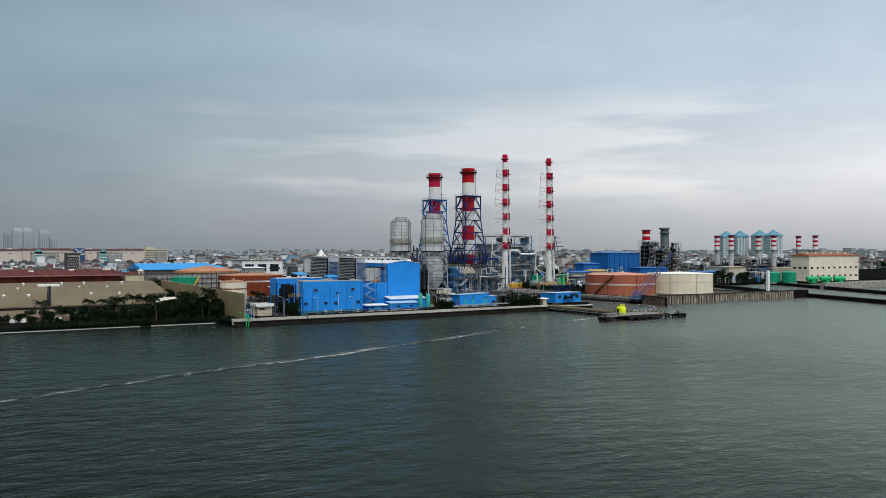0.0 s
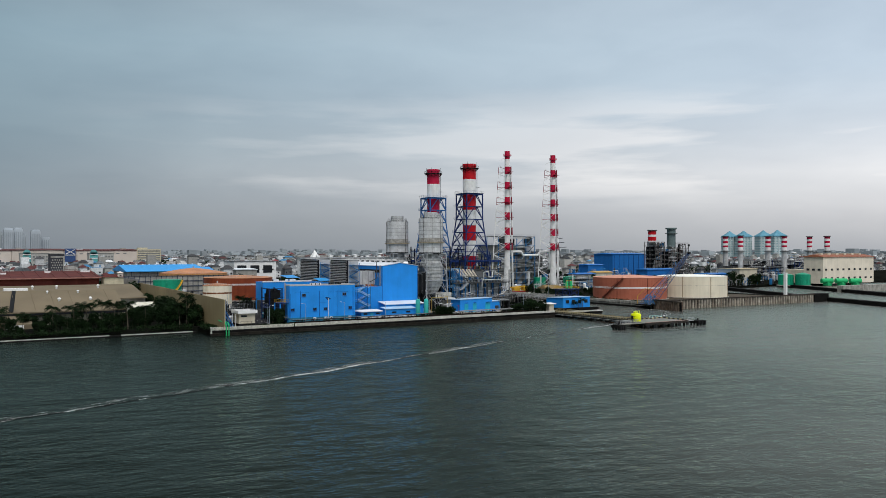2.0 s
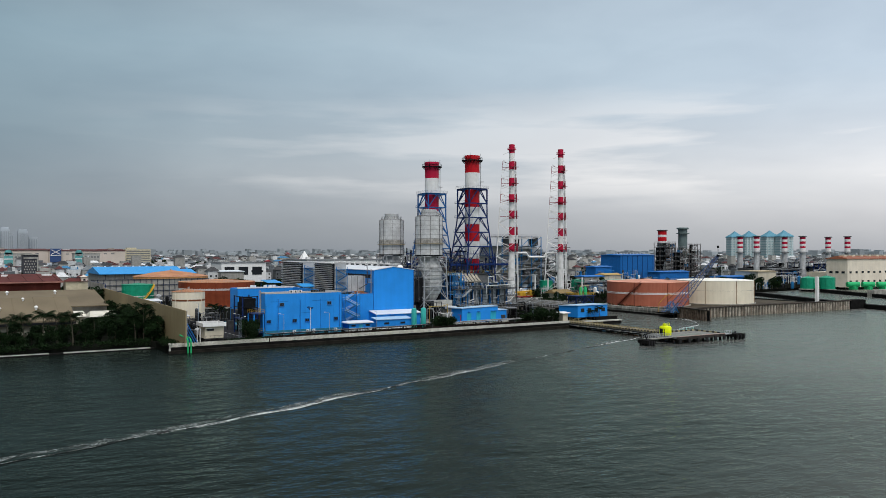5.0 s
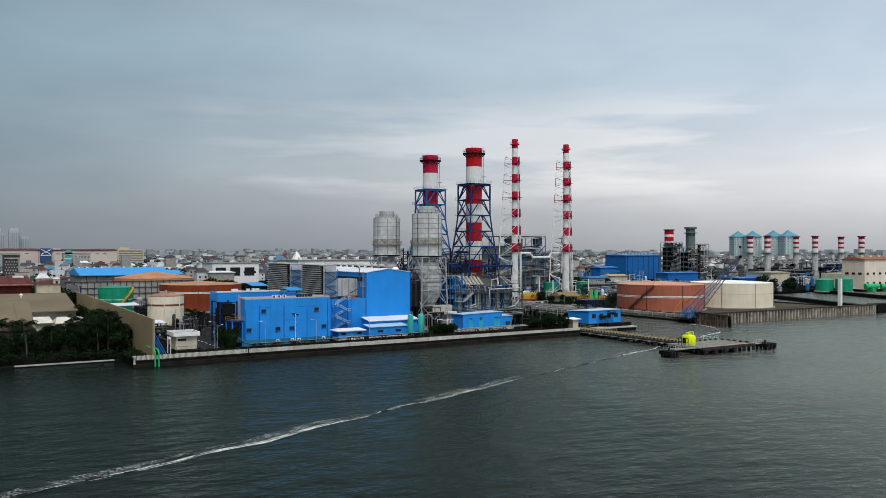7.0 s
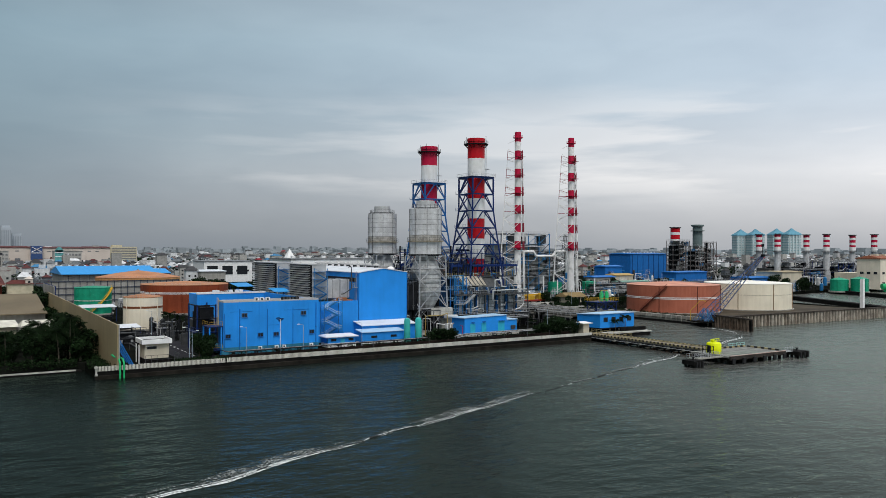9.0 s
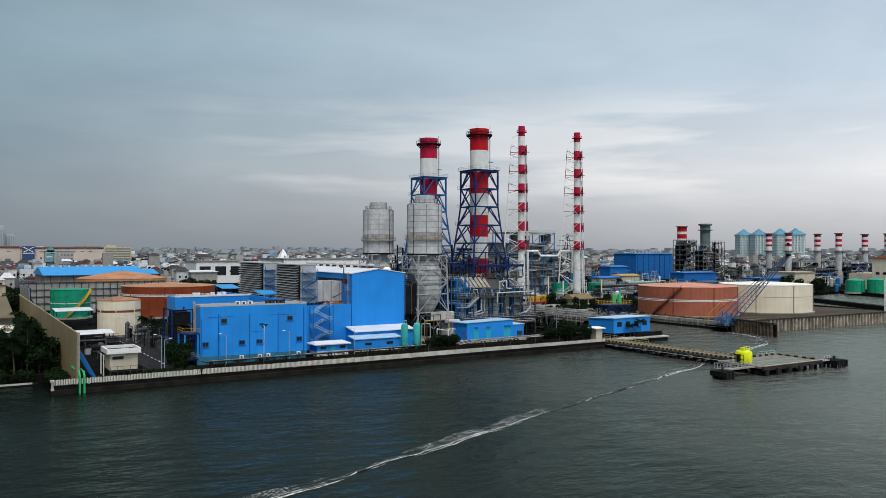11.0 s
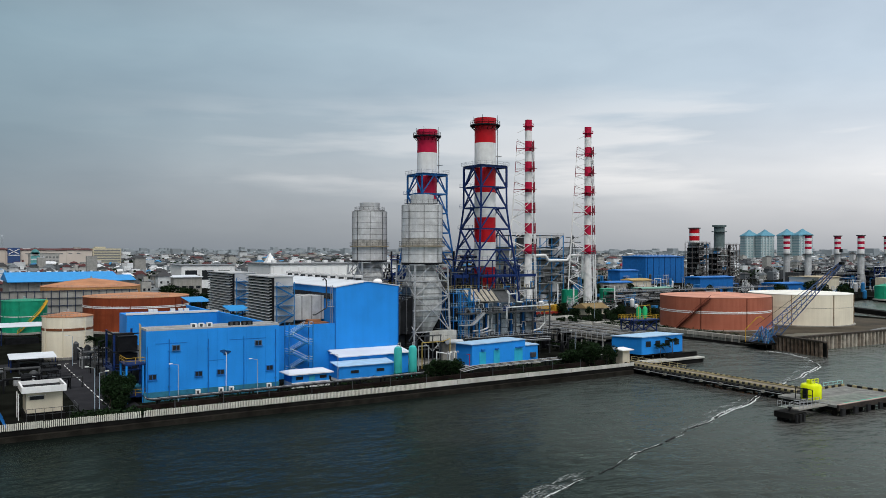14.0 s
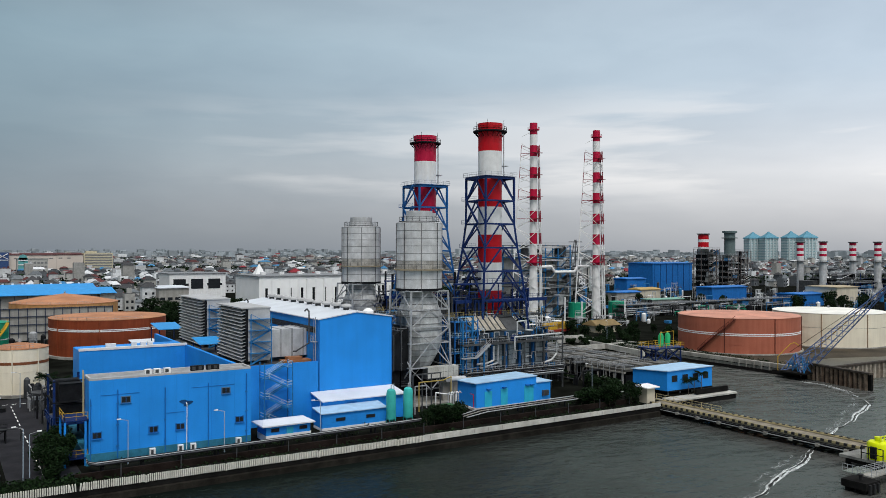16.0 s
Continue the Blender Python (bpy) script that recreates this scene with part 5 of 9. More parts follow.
def tank(cx, cy, r, z0, z1, wall, roof, label, cone=0.9, stripes=(), group="storage tanks", stair=None, rail=True, pad=CONCRETE, riser=None):
    s = thing("storage_tank", (cx, cy, z0), label, "storage tank", group)
    part("shell", Geo().lathe(cx, cy, [(r, z0), (r, z1)], 72), wall, s, smooth=True)
    part("roof", Geo().lathe(cx, cy, [(r + 0.08, z1), (r + 0.08, z1 + 0.15), (r * 0.5, z1 + cone * 0.62), (0.3, z1 + cone)], 72), roof, s, smooth=True)
    for z, h, m in stripes:
        part("stripe", Geo().ring(cx, cy, z, z + h, r, r + 0.05, 72), m, s, "painted band round the shell")
    for k in range(3):
        part("wind_girder", Geo().ring(cx, cy, z0 + (z1 - z0) * (k + 1) / 4, z0 + (z1 - z0) * (k + 1) / 4 + 0.06, r, r + 0.03, 72), wall, s)
    part("pad", Geo().ring(cx, cy, z0 - 0.6, z0 + 0.2, r - 1, r + 0.9, 48), pad, s)
    part("roof_vent", Geo().cyl(cx, cy, z1 + cone, z1 + cone + 0.7, 0.35, 10), FRAME_GREY, s)
    if rail:
        part("roof_railing", Geo().rail([(cx + r * math.cos(a), cy + r * math.sin(a), z1 + 0.1) for a in [math.radians(195 + 9 * i) for i in range(12)]], 0.9, 0.06), FRAME_GREY, s)
    if stair:
        a0, a1, m = stair
        g = Geo()
        for i in range(24):
            a, b = a0 + (a1 - a0) * i / 24, a0 + (a1 - a0) * (i + 1) / 24
            p = (cx + (r + 0.5) * math.cos(a), cy + (r + 0.5) * math.sin(a), z0 + (z1 - z0) * i / 24)
            q = (cx + (r + 0.5) * math.cos(b), cy + (r + 0.5) * math.sin(b), z0 + (z1 - z0) * (i + 1) / 24)
            g.beam(p, q, 0.8, 0.25).beam((p[0], p[1], p[2] + 1), (q[0], q[1], q[2] + 1), 0.1).beam(p, (p[0], p[1], p[2] + 1), 0.07)
        part("spiral_stair", g, m, s)
    for a in (3.6, 4.4, 5.3):
        part("riser_pipe", Geo().beam((cx + (r + 0.15) * math.cos(a), cy + (r + 0.15) * math.sin(a), z0), (cx + (r + 0.15) * math.cos(a), cy + (r + 0.15) * math.sin(a), z1), 0.26, sides=6), riser or wall, s)
    return s


DKRED = mat("rust_dark_steel", (0.12, 0.03, 0.02), 0.7)
tank(320.0, 331.4, 19.0, LAND + 0.1, 12.7, TANK_RED, TANK_ROOF, "large terracotta storage tank with twin white bands", 1.3, [(7.4, 0.28, WHITE), (7.9, 0.28, WHITE)], stair=(math.radians(180), math.radians(216), DKRED), rail=False, riser=DKRED)
tank(360.2, 325.2, 18.2, LAND + 0.1, 12.8, TANK_CREAM, mat("chalky_white_roof", (0.75, 0.73, 0.66), 0.6, var=0.12, scale=0.15), "large cream storage tank with a chalky roof", 1.1, [(8.2, 0.08, CONCRETE)], rail=False, riser=mat("rust_streaked_pipe", (0.3, 0.2, 0.12), 0.7, var=0.3))
tank(141.2, 425.0, 16.9, LAND + 0.5, 13.0, TANK_BROWN, TANK_BROWN_ROOF, "wide rust-brown storage tank with a white band", 1.2, [(9.7, 0.3, WHITE), (10.15, 0.25, WHITE)])
tank(111.5, 359.5, 5.9, LAND + 0.4, 12.0, TANK_CREAM, TANK_BROWN_ROOF, "cream storage tank with a brown band and orange roof", 1.1, [(8.7, 0.6, mat("brown_band", (0.2, 0.07, 0.03), 0.6))])
tank(107.5, 430.0, 6.7, LAND + 0.4, 12.1, GREEN, GREEN, "green storage tank with a yellow spiral stair", 0.7, [(7.2, 0.25, WHITE)], stair=(math.radians(250), math.radians(330), YELLOW))
tank(137.6, 497.0, 19.0, LAND + 0.4, 13.6, mat("ochre_tank_paint", (0.5, 0.26, 0.1), 0.6, streak=0.3), TANK_BROWN_ROOF, "wide ochre storage tank with an orange cone roof", 3.2)
for x, y, r, h in ((353.6, 449, 4.0, 8.6), (377.6, 447.2, 4.0, 8.6)):
    tank(x, y, r, LAND, h, GREEN, GREEN, "small green storage tank beside the stacks", 0.5, rail=False)
for x, y, r, h in ((533, 390.5, 5.2, 8.8), (539, 381, 5.0, 9.4)):
    tank(x, y, r, LAND, h, GREEN, GREEN, "green water tank near the breakwater", 1.4, rail=False)

# ---- shore works ----
for i in range(2):
    p = thing("discharge_pipe", (89.0 + 0.8 * i, 272.6, 0), "bright green discharge pipe bent over the sea wall", "pipe", "discharge pipes")
    part("pipe", Geo().tube([(88.4 + 0.8 * i, 278.5, 4.3), (89.0 + 0.8 * i, 273.7, 3.9), (89.0 + 0.8 * i, 272.5, 3.2), (89.0 + 0.8 * i, 272.4, -0.5)], 0.38, 10), GREEN_LT, p, smooth=True)
kerbline = Geo()
for x0, x1, y in ((-120, 10, 286.4), (12, 57, 286.4), (60.5, 82.3, 286.2)):
    kerbline.box(x0, x1, y, y + 0.3, 0.3, 0.62)
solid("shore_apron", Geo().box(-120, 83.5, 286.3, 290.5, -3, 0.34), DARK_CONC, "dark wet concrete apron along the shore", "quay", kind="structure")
solid("shore_kerb", kerbline, CONCRETE_LT, "low pale concrete shore kerb", "kerb", kind="structure")

gh = thing("guardhouse", (97.8, 282, LAND), "small cream flat-roofed guardhouse with a parapet slab", "guardhouse")
part("plinth", Geo().box(95.2, 101.1, 279.7, 286, LAND - 0.1, 2.8), DARK_CONC, gh)
part("wall", Geo().box(95.5, 100.8, 280, 285.7, 2.8, 6.1), CREAM, gh)
part("roof_slab", Geo().box(94.8, 101.3, 279.2, 286.3, 6.1, 6.45), WHITE, gh)
for g in (Geo().box(94.8, 101.3, 279.2, 279.5, 6.45, 7.1), Geo().box(94.8, 101.3, 286.0, 286.3, 6.45, 7.1), Geo().box(94.8, 95.1, 279.5, 286.0, 6.45, 7.1), Geo().box(101.0, 101.3, 279.5, 286.0, 6.45, 7.1)):
    part("parapet", g, WHITE, gh)
part("roof_deck", Geo().box(95.1, 101.0, 279.5, 286.0, 6.45, 6.5), DARK, gh)
win = part("window", Geo().box(96.0, 98.1, 279.93, 280, 4.9, 5.5), GALV_DK, gh)
part("pane", Geo().box(96.1, 98.0, 279.9, 279.93, 4.96, 5.44), GLASSY, win)
part("hood", Geo().box(95.8, 98.3, 279.7, 280, 5.55, 5.62), WHITE, win)
for y in (280.6, 283.6):
    lad = part("ladder", Geo().beam((94.5, y, LAND), (94.5, y, 5.9), 0.1), WHITE, gh)
    part("stile", Geo().beam((94.5, y + 0.6, LAND), (94.5, y + 0.6, 5.9), 0.1), WHITE, lad)
    for k in range(9):
        part("rung", Geo().beam((94.5, y, 2.1 + 0.42 * k), (94.5, y + 0.6, 2.1 + 0.42 * k), 0.06), WHITE, lad)
part("fence", Geo().rail([(95.5, 279.0, LAND), (103, 279.0, LAND), (103, 284, LAND)], 1.9, 0.07, 1.2), GALV_DK, gh)

# pipe bundle along the shore
rack = thing("pipe_rack", (150, 281, LAND), "bundle of grey pipes on low supports along the shore", "pipe rack")
for k in range(5):
    y = 280.2 + 0.5 * k
    part("pipe", Geo().tube([(114.5, y + 3, 3.0), (114.3, y + 1.2, 3.0), (115.2, y, 3.0), (139, y + 0.7, 3.0), (178, y + 2.4, 3.0)], 0.2, 8), (DARK, GALV_DK, DARK, FRAME_GREY, DARK)[k], rack, smooth=True)
    part("pipe", Geo().tube([(179.5, y + 1.4 + 0.1 * k, 2.7), (184, y + 1.3 + 0.25 * k, 3.3), (207, y + 2.5 + 0.25 * k, 3.3), (222, y + 3.9 + 0.25 * k, 3.3)], 0.2, 8), (FRAME_GREY, DARK, CONCRETE, DARK, FRAME_GREY)[k], rack, smooth=True)
for i in range(19):
    x = 116 + 5.6 * i
    y = 280.1 + (x - 115) * 0.045
    part("support", Geo().box(x - 0.12, x + 0.12, y, y + 0.3, LAND, 2.85).box(x - 0.12, x + 0.12, y + 1.7, y + 2.0, LAND, 2.85).box(x - 0.1, x + 0.1, y, y + 2.0, 2.7, 2.85), DARK, rack)
solid("shore_bund", Geo().loft([[(112, 277.9, LAND), (221, 279.6, LAND), (221, 280.0, LAND), (112, 278.3, LAND)], [(112, 277.9, 2.7), (221, 279.6, 2.7), (221, 280.0, 2.7), (112, 278.3, 2.7)]]), mat("rust_brown_bund", (0.018, 0.013, 0.011), 0.9, var=0.5, scale=0.4, spec=0.03), "dark brown stained concrete bund along the shore", "wall")

for i in range(13):
    x = 118 + 8.4 * i
    part("stanchion", Geo().beam((x, 277.6 + (x - 112) * 0.0156, LAND), (x, 277.6 + (x - 112) * 0.0156, 3.5), 0.12), GALV_DK, rack)

# small blue substation
sub = thing("blue_substation", (195, 293, LAND), "low blue building with turquoise doors and a white roof", "building")
part("wall", Geo().loft([[(187.2, 289.7, LAND + 0.6), (202.4, 289.7, LAND + 0.6), (202.4, 296.6, LAND + 0.6), (187.2, 296.6, LAND + 0.6)], [(187.2, 289.7, 7.1), (202.4, 289.7, 7.45), (202.4, 296.6, 7.3), (187.2, 296.6, 6.8)]]), BLUE, sub)
part("roof", Geo().loft([[(186.8, 289.5, 7.12), (202.5, 289.5, 7.5), (202.5, 296.9, 7.35), (186.8, 296.9, 6.85)], [(186.8, 289.5, 7.3), (202.5, 289.5, 7.68), (202.5, 296.9, 7.53), (186.8, 296.9, 7.03)]]), MATS["pale_blue_roof_sheet"], sub)
part("wing", Geo().box(202.45, 206.6, 290.2, 295.5, LAND + 0.6, 6.0), BLUE, sub)
part("wing_roof", Geo().loft([[(202.5, 290, 6.0), (206.9, 290, 6.0), (206.9, 295.8, 6.0), (202.5, 295.8, 6.5)], [(202.5, 290, 6.2), (206.9, 290, 6.2), (206.9, 295.8, 6.2), (202.5, 295.8, 6.7)]]), MATS["pale_blue_roof_sheet"], sub)
part("plinth", Geo().box(186.6, 207, 289.5, 297, LAND - 0.1, LAND + 0.6), CONCRETE_LT, sub)
TURQ = mat("turquoise_door_paint", (0.03, 0.42, 0.62), 0.5, var=0.12)
for x0, x1, z1 in ((189.2, 191.0, 5.4), (193.2, 194.9, 5.6), (199.2, 201.6, 5.7)):
    part("door", Geo().box(x0, x1, 289.62, 289.7, LAND + 0.6, z1), TURQ, sub, "turquoise steel door")
for x in (190.1, 194, 199.9, 201.1):
    part("door_hood", Geo().box(x - 0.45, x + 0.45, 289.2, 289.7, 5.75, 6.0), BLUE_DK, sub)
part("red_pipe", Geo().tube([(187.0, 290.4, 2.4), (187.0, 290.4, 4.9), (187.0, 291.6, 4.9)], 0.14), RED, sub)
part("condenser", Geo().box(204.3, 205.7, 289.6, 290.2, 3.2, 4.3), GALV_DK, sub)

# pump house by the jetty
ph = thing("pump_house", (240, 287, LAND), "blue pump house with a pale blue roof and four dark windows", "building")
part("wall", Geo().loft([[(233.3, 282.2, 2.6), (248, 282.2, 2.6), (248, 291.2, 2.6), (231.8, 291.2, 2.6)], [(233.3, 282.2, 6.9), (248, 282.2, 7.0), (248, 291.2, 6.7), (231.8, 291.2, 6.5)]]), BLUE, ph)
part("roof", Geo().loft([[(233.0, 281.9, 6.95), (248.2, 281.9, 7.05), (248.2, 291.5, 6.75), (231.5, 291.5, 6.55)], [(233.0, 281.9, 7.12), (248.2, 281.9, 7.22), (248.2, 291.5, 6.92), (231.5, 291.5, 6.72)]]), MATS["pale_blue_roof_sheet"], ph)
for x in (235.6, 239, 242.4, 245.8):
    part("window", Geo().box(x - 0.85, x + 0.85, 282.11, 282.2, 4.5, 5.9), GLASSY, ph)
for x in (234.2, 238, 242, 246, 247.6):
    part("stilt", Geo().beam((x, 282.8, LAND - 0.3), (x, 282.8, 2.7), 0.3), CONCRETE, ph)
part("floor_beam", Geo().box(233.2, 248.1, 282.1, 291, 2.3, 2.6), DARK_CONC, ph)
solid("ledge_foot", Geo().box(231.2, 251.4, 278.2, 281.6, -3, 1.1), DARK_CONC, "dark foot of the concrete ledge", "quay", kind="structure")
solid("landing_ledge", Geo().box(231, 251.6, 278.0, 281.6, 1.1, 1.45), CONCRETE_LT, "pale concrete ledge beside the jetty", "quay", kind="structure")
solid("ledge_wall", Geo().box(240, 250.8, 279.8, 280.4, 1.56, 2.7), DARK_CONC, "dark low concrete wall on the ledge", "wall")
booth = thing("jetty_booth", (224, 279, LAND), "small cream booth with a flat white roof", "booth")
part("wall", Geo().box(222.3, 224.6, 277.6, 279.8, LAND, 4.9), CREAM, booth)
part("roof", Geo().loft([[(221.5, 276.9, 4.9), (225.4, 276.9, 4.9), (225.4, 280.5, 5.1), (221.5, 280.5, 5.1)], [(221.5, 276.9, 5.1), (225.4, 276.9, 5.1), (225.4, 280.5, 5.35), (221.5, 280.5, 5.35)]]), WHITE, booth)
part("window", Geo().box(224.6, 224.65, 278.1, 279.2, 3.4, 4.3), GLASSY, booth)
plat = thing("dosing_platform", (251.5, 300, LAND), "blue steel platform with green dosing vessels and yellow rails", "platform")
for x in (247.0, 250.8, 255.9):
    for y in (298.6, 303.4):
        part("leg", Geo().beam((x, y, 6.0 if x < 251.4 else -2.5), (x, y, 9.2), 0.3), STEEL_BLUE, plat)
for a, b in (((247.0, 298.6), (250.8, 298.6)), ((250.8, 298.6), (255.9, 298.6)), ((247.0, 303.4), (255.9, 303.4)), ((247.0, 298.6), (247.0, 303.4)), ((255.9, 298.6), (255.9, 303.4))):
    part("brace", Geo().beam((*a, 6.2), (*b, 9.1), 0.2).beam((*b, 6.2), (*a, 9.1), 0.2), STEEL_BLUE, plat)
deck = part("deck", Geo().box(246.4, 256.5, 298, 304, 9.2, 9.5), STEEL_BLUE, plat)
part("railing", Geo().rail([(246.4, 298, 9.5), (256.5, 298, 9.5), (256.5, 304, 9.5), (246.4, 304, 9.5), (246.4, 298, 9.5)], 1.1, 0.08, 1.2), YELLOW, deck)
for x in (250.9, 253.3):
    vessel = part("vessel", Geo().lathe(x, 300.5, [(0.35, 9.5), (0.66, 9.7), (0.7, 12.2), (0.4, 12.8), (0.12, 13.0)], 14), GREEN_LT, plat, smooth=True)
    part("cap", Geo().cyl(x, 300.5, 13.0, 13.3, 0.15, 8), YELLOW, vessel)
part("pipe_arch", Geo().tube([(249.8, 299.6, 9.5), (249.8, 299.6, 13.2), (254.4, 299.6, 13.4), (254.4, 299.6, 9.5)], 0.12), YELLOW, plat)

# covered intake channel
intake = thing("intake_cover", (242, 318, LAND), "long weathered concrete intake cover on open columns", "intake structure")
part("slab", Geo().box(231.5, 251.5, 293.5, 347, 5.5, 6.0), mat("grimy_slab", (0.075, 0.072, 0.064), 0.85, var=0.4, scale=0.4), intake)
part("edge_beam", Geo().box(231.2, 231.7, 293.3, 347, 5.15, 5.5), CONCRETE, intake)
for i in range(20):
    part("column", Geo().box(231.3, 231.7, 294 + 2.75 * i, 294.4 + 2.75 * i, LAND, 4.9), CONCRETE, intake)
for i in range(9):
    for j in range(3):
        part("hatch", Geo().box(233 + 6.2 * j, 237.4 + 6.2 * j, 296 + 5.6 * i, 300 + 5.6 * i, 6.0, 6.35), mat("hatch_grey", (0.16, 0.157, 0.145), 0.8, var=0.35, scale=0.5) if (i + j) % 3 else GALV_DK, intake)
# near-black solid put in for the shaded space behind the columns
part("gallery", Geo().box(232.2, 251, 293.8, 346.5, LAND, 4.6), DARK, intake, "dark filler box standing in for the shade below the slab")
part("hand_rail", Geo().rail([(231.6, 293.6, 6.0), (231.6, 347, 6.0)], 1.0, 0.08, 2.75), FRAME_GREY, intake)
for x0, x1, y, z in ((252.4, 290, 353, 3.2), (231, 289, 372, 4.0), (246, 300, 396, 3.6)):
    solid("retaining_wall", Geo().box(x0, x1, y, y + 0.6, LAND - 0.1, z), CONCRETE_LT, "pale stained concrete retaining wall", "wall")

# ---- jetty ----
jetty = thing("jetty", (225, 255, 0), "narrow concrete access jetty with striped kerbs", "jetty")
DECK = 1.95
part("deck", Geo().box(222.4, 226.8, 231.2, 277.2, DECK - 0.35, DECK), TIMBER, jetty)
# edge beams deepened in near black to carry the shade below the deck
part("edge_beam", Geo().box(222.3, 222.6, 231.2, 277, 0.75, DECK - 0.35).box(226.6, 226.9, 231.2, 277, 0.55, DECK - 0.35), DARK_CONC, jetty)
STRIPE_Y = mat("kerb_stripe_tan", (0.36, 0.3, 0.16), 0.8, var=0.25)
for i in range(66):
    y = 231.4 + 0.69 * i
    part("kerb_block", Geo().loft([[(222.3, y, DECK - 0.1), (222.6, y, DECK - 0.1), (222.6, y + 0.68, DECK - 0.1), (222.3, y + 0.68, DECK - 0.1)], [(222.34, y, DECK + 0.3), (222.56, y, DECK + 0.3), (222.56, y + 0.68, DECK + 0.3), (222.34, y + 0.68, DECK + 0.3)]]), RUBBER if i % 2 else STRIPE_Y, jetty)
    part("kerb_block", Geo().box(226.55, 226.8, y, y + 0.68, DECK, DECK + 0.34), STRIPE_Y if i % 2 else RUBBER, jetty)
part("hung_pipe", Geo().tube([(222.0, 231.4, 1.15), (222.0, 277, 1.15)], 0.16, 6), FRAME_GREY, jetty)
part("hung_pipe", Geo().tube([(222.05, 231.4, 1.5), (222.05, 277, 1.5)], 0.12, 6), GALV_DK, jetty)
part("inner_rail", Geo().tube([(223.0, 252, DECK + 0.25), (223.0, 277, DECK + 0.25)], 0.12, 6), STRIPE_Y, jetty)
for i in range(9):
    y = 233.5 + 5.1 * i
    for x in (223.3, 226.0):
        part("pile", Geo().cyl(x, y, -3, 1.2, 0.28, 10), DARK_CONC, jetty)
    # caps reach low in near black, filling in under-deck shade
    part("pile_cap", Geo().box(222.3, 227.0, y - 0.7, y + 0.7, 0.35, 1.6), DARK_CONC, jetty)
    part("pipe_bracket", Geo().box(221.75, 222.3, y - 0.3, y + 0.3, 0.85, 1.35), CONCRETE, jetty)
for k in range(2):
    part("service_pipe", Geo().beam((226.1 + 0.22 * k, 231, DECK + 0.16), (226.1 + 0.22 * k, 279, DECK + 0.16), 0.16, sides=8), STRIPE_Y, jetty, smooth=True)
part("hand_rail", Geo().rail([(227.6, 263, DECK), (227.6, 280, DECK)], 1.0, 0.07, 2.4), mat("faded_yellow_rail", (0.5, 0.42, 0.22), 0.6), jetty)
part("pipe_shelf", Geo().box(226.9, 227.8, 262.5, 280, DECK - 0.2, DECK), CONCRETE, jetty)
head = thing("berth_platform", (226, 225, 0), "concrete berth platform with rubber fenders and kerbs", "jetty")
part("deck", Geo().box(216.4, 237.2, 219.4, 231.2, DECK - 0.4, DECK), mat("grimy_berth_deck", (0.2, 0.2, 0.185), 0.85, var=0.4, scale=0.5, bump=0.3), head)
part("apron", Geo().box(220, 231.5, 221.2, 225, DECK + 0.004, DECK + 0.012), mat("worn_green_paint", (0.17, 0.19, 0.165), 0.8, var=0.4, scale=0.5), head, "worn pale green paint on the deck")
part("front_beam", Geo().box(216.3, 237.3, 219.1, 219.5, 1.15, DECK + 0.1), mat("rusty_beam", (0.04, 0.032, 0.027), 0.8, var=0.4, scale=0.6, streak=0.6), head)
for i in range(14):
    part("kerb_block", Geo().box(222.0 + 1.08 * i, 222.95 + 1.08 * i, 230.9, 231.2, DECK, DECK + 0.4), STRIPE_Y if i % 2 else RUBBER, head)
for i in range(9):
    part("kerb_block", Geo().box(236.9, 237.2, 221.0 + 1.05 * i, 221.95 + 1.05 * i, DECK, DECK + 0.4), STRIPE_Y if i % 2 else RUBBER, head)
for i in range(6):
    x = 217.2 + 3.85 * i
    for y in (220.4, 225.5, 230.2):
        part("pile", Geo().cyl(x, y, -3, DECK - 0.4, 0.4, 10), DARK_CONC, head)
    part("fender", Geo().box(x - 0.5, x + 0.5, 218.7, 219.1, 0.25, 1.5), RUBBER, head)
# solid dark slab fills the shaded space below the berth
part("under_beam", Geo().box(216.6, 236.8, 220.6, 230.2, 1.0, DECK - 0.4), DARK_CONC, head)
part("front_kerb", Geo().box(216.4, 237.2, 219.15, 219.5, DECK + 0.1, DECK + 0.22), mat("faded_pink_kerb", (0.5, 0.36, 0.32), 0.8, var=0.3, scale=0.6), head, "faded pinkish edge kerb")
part("deck_stripe", Geo().box(220, 236.5, 220.0, 220.6, DECK + 0.004, DECK + 0.014), mat("green_deck_stripe", (0.08, 0.34, 0.24), 0.8, var=0.35, scale=0.8), head, "worn green painted stripe")
part("hand_rail", Geo().rail([(231, 231.6, DECK), (237.4, 231.6, DECK)], 1.0, 0.08, 1.6), mat("aqua_rail", (0.3, 0.55, 0.5), 0.6), head)


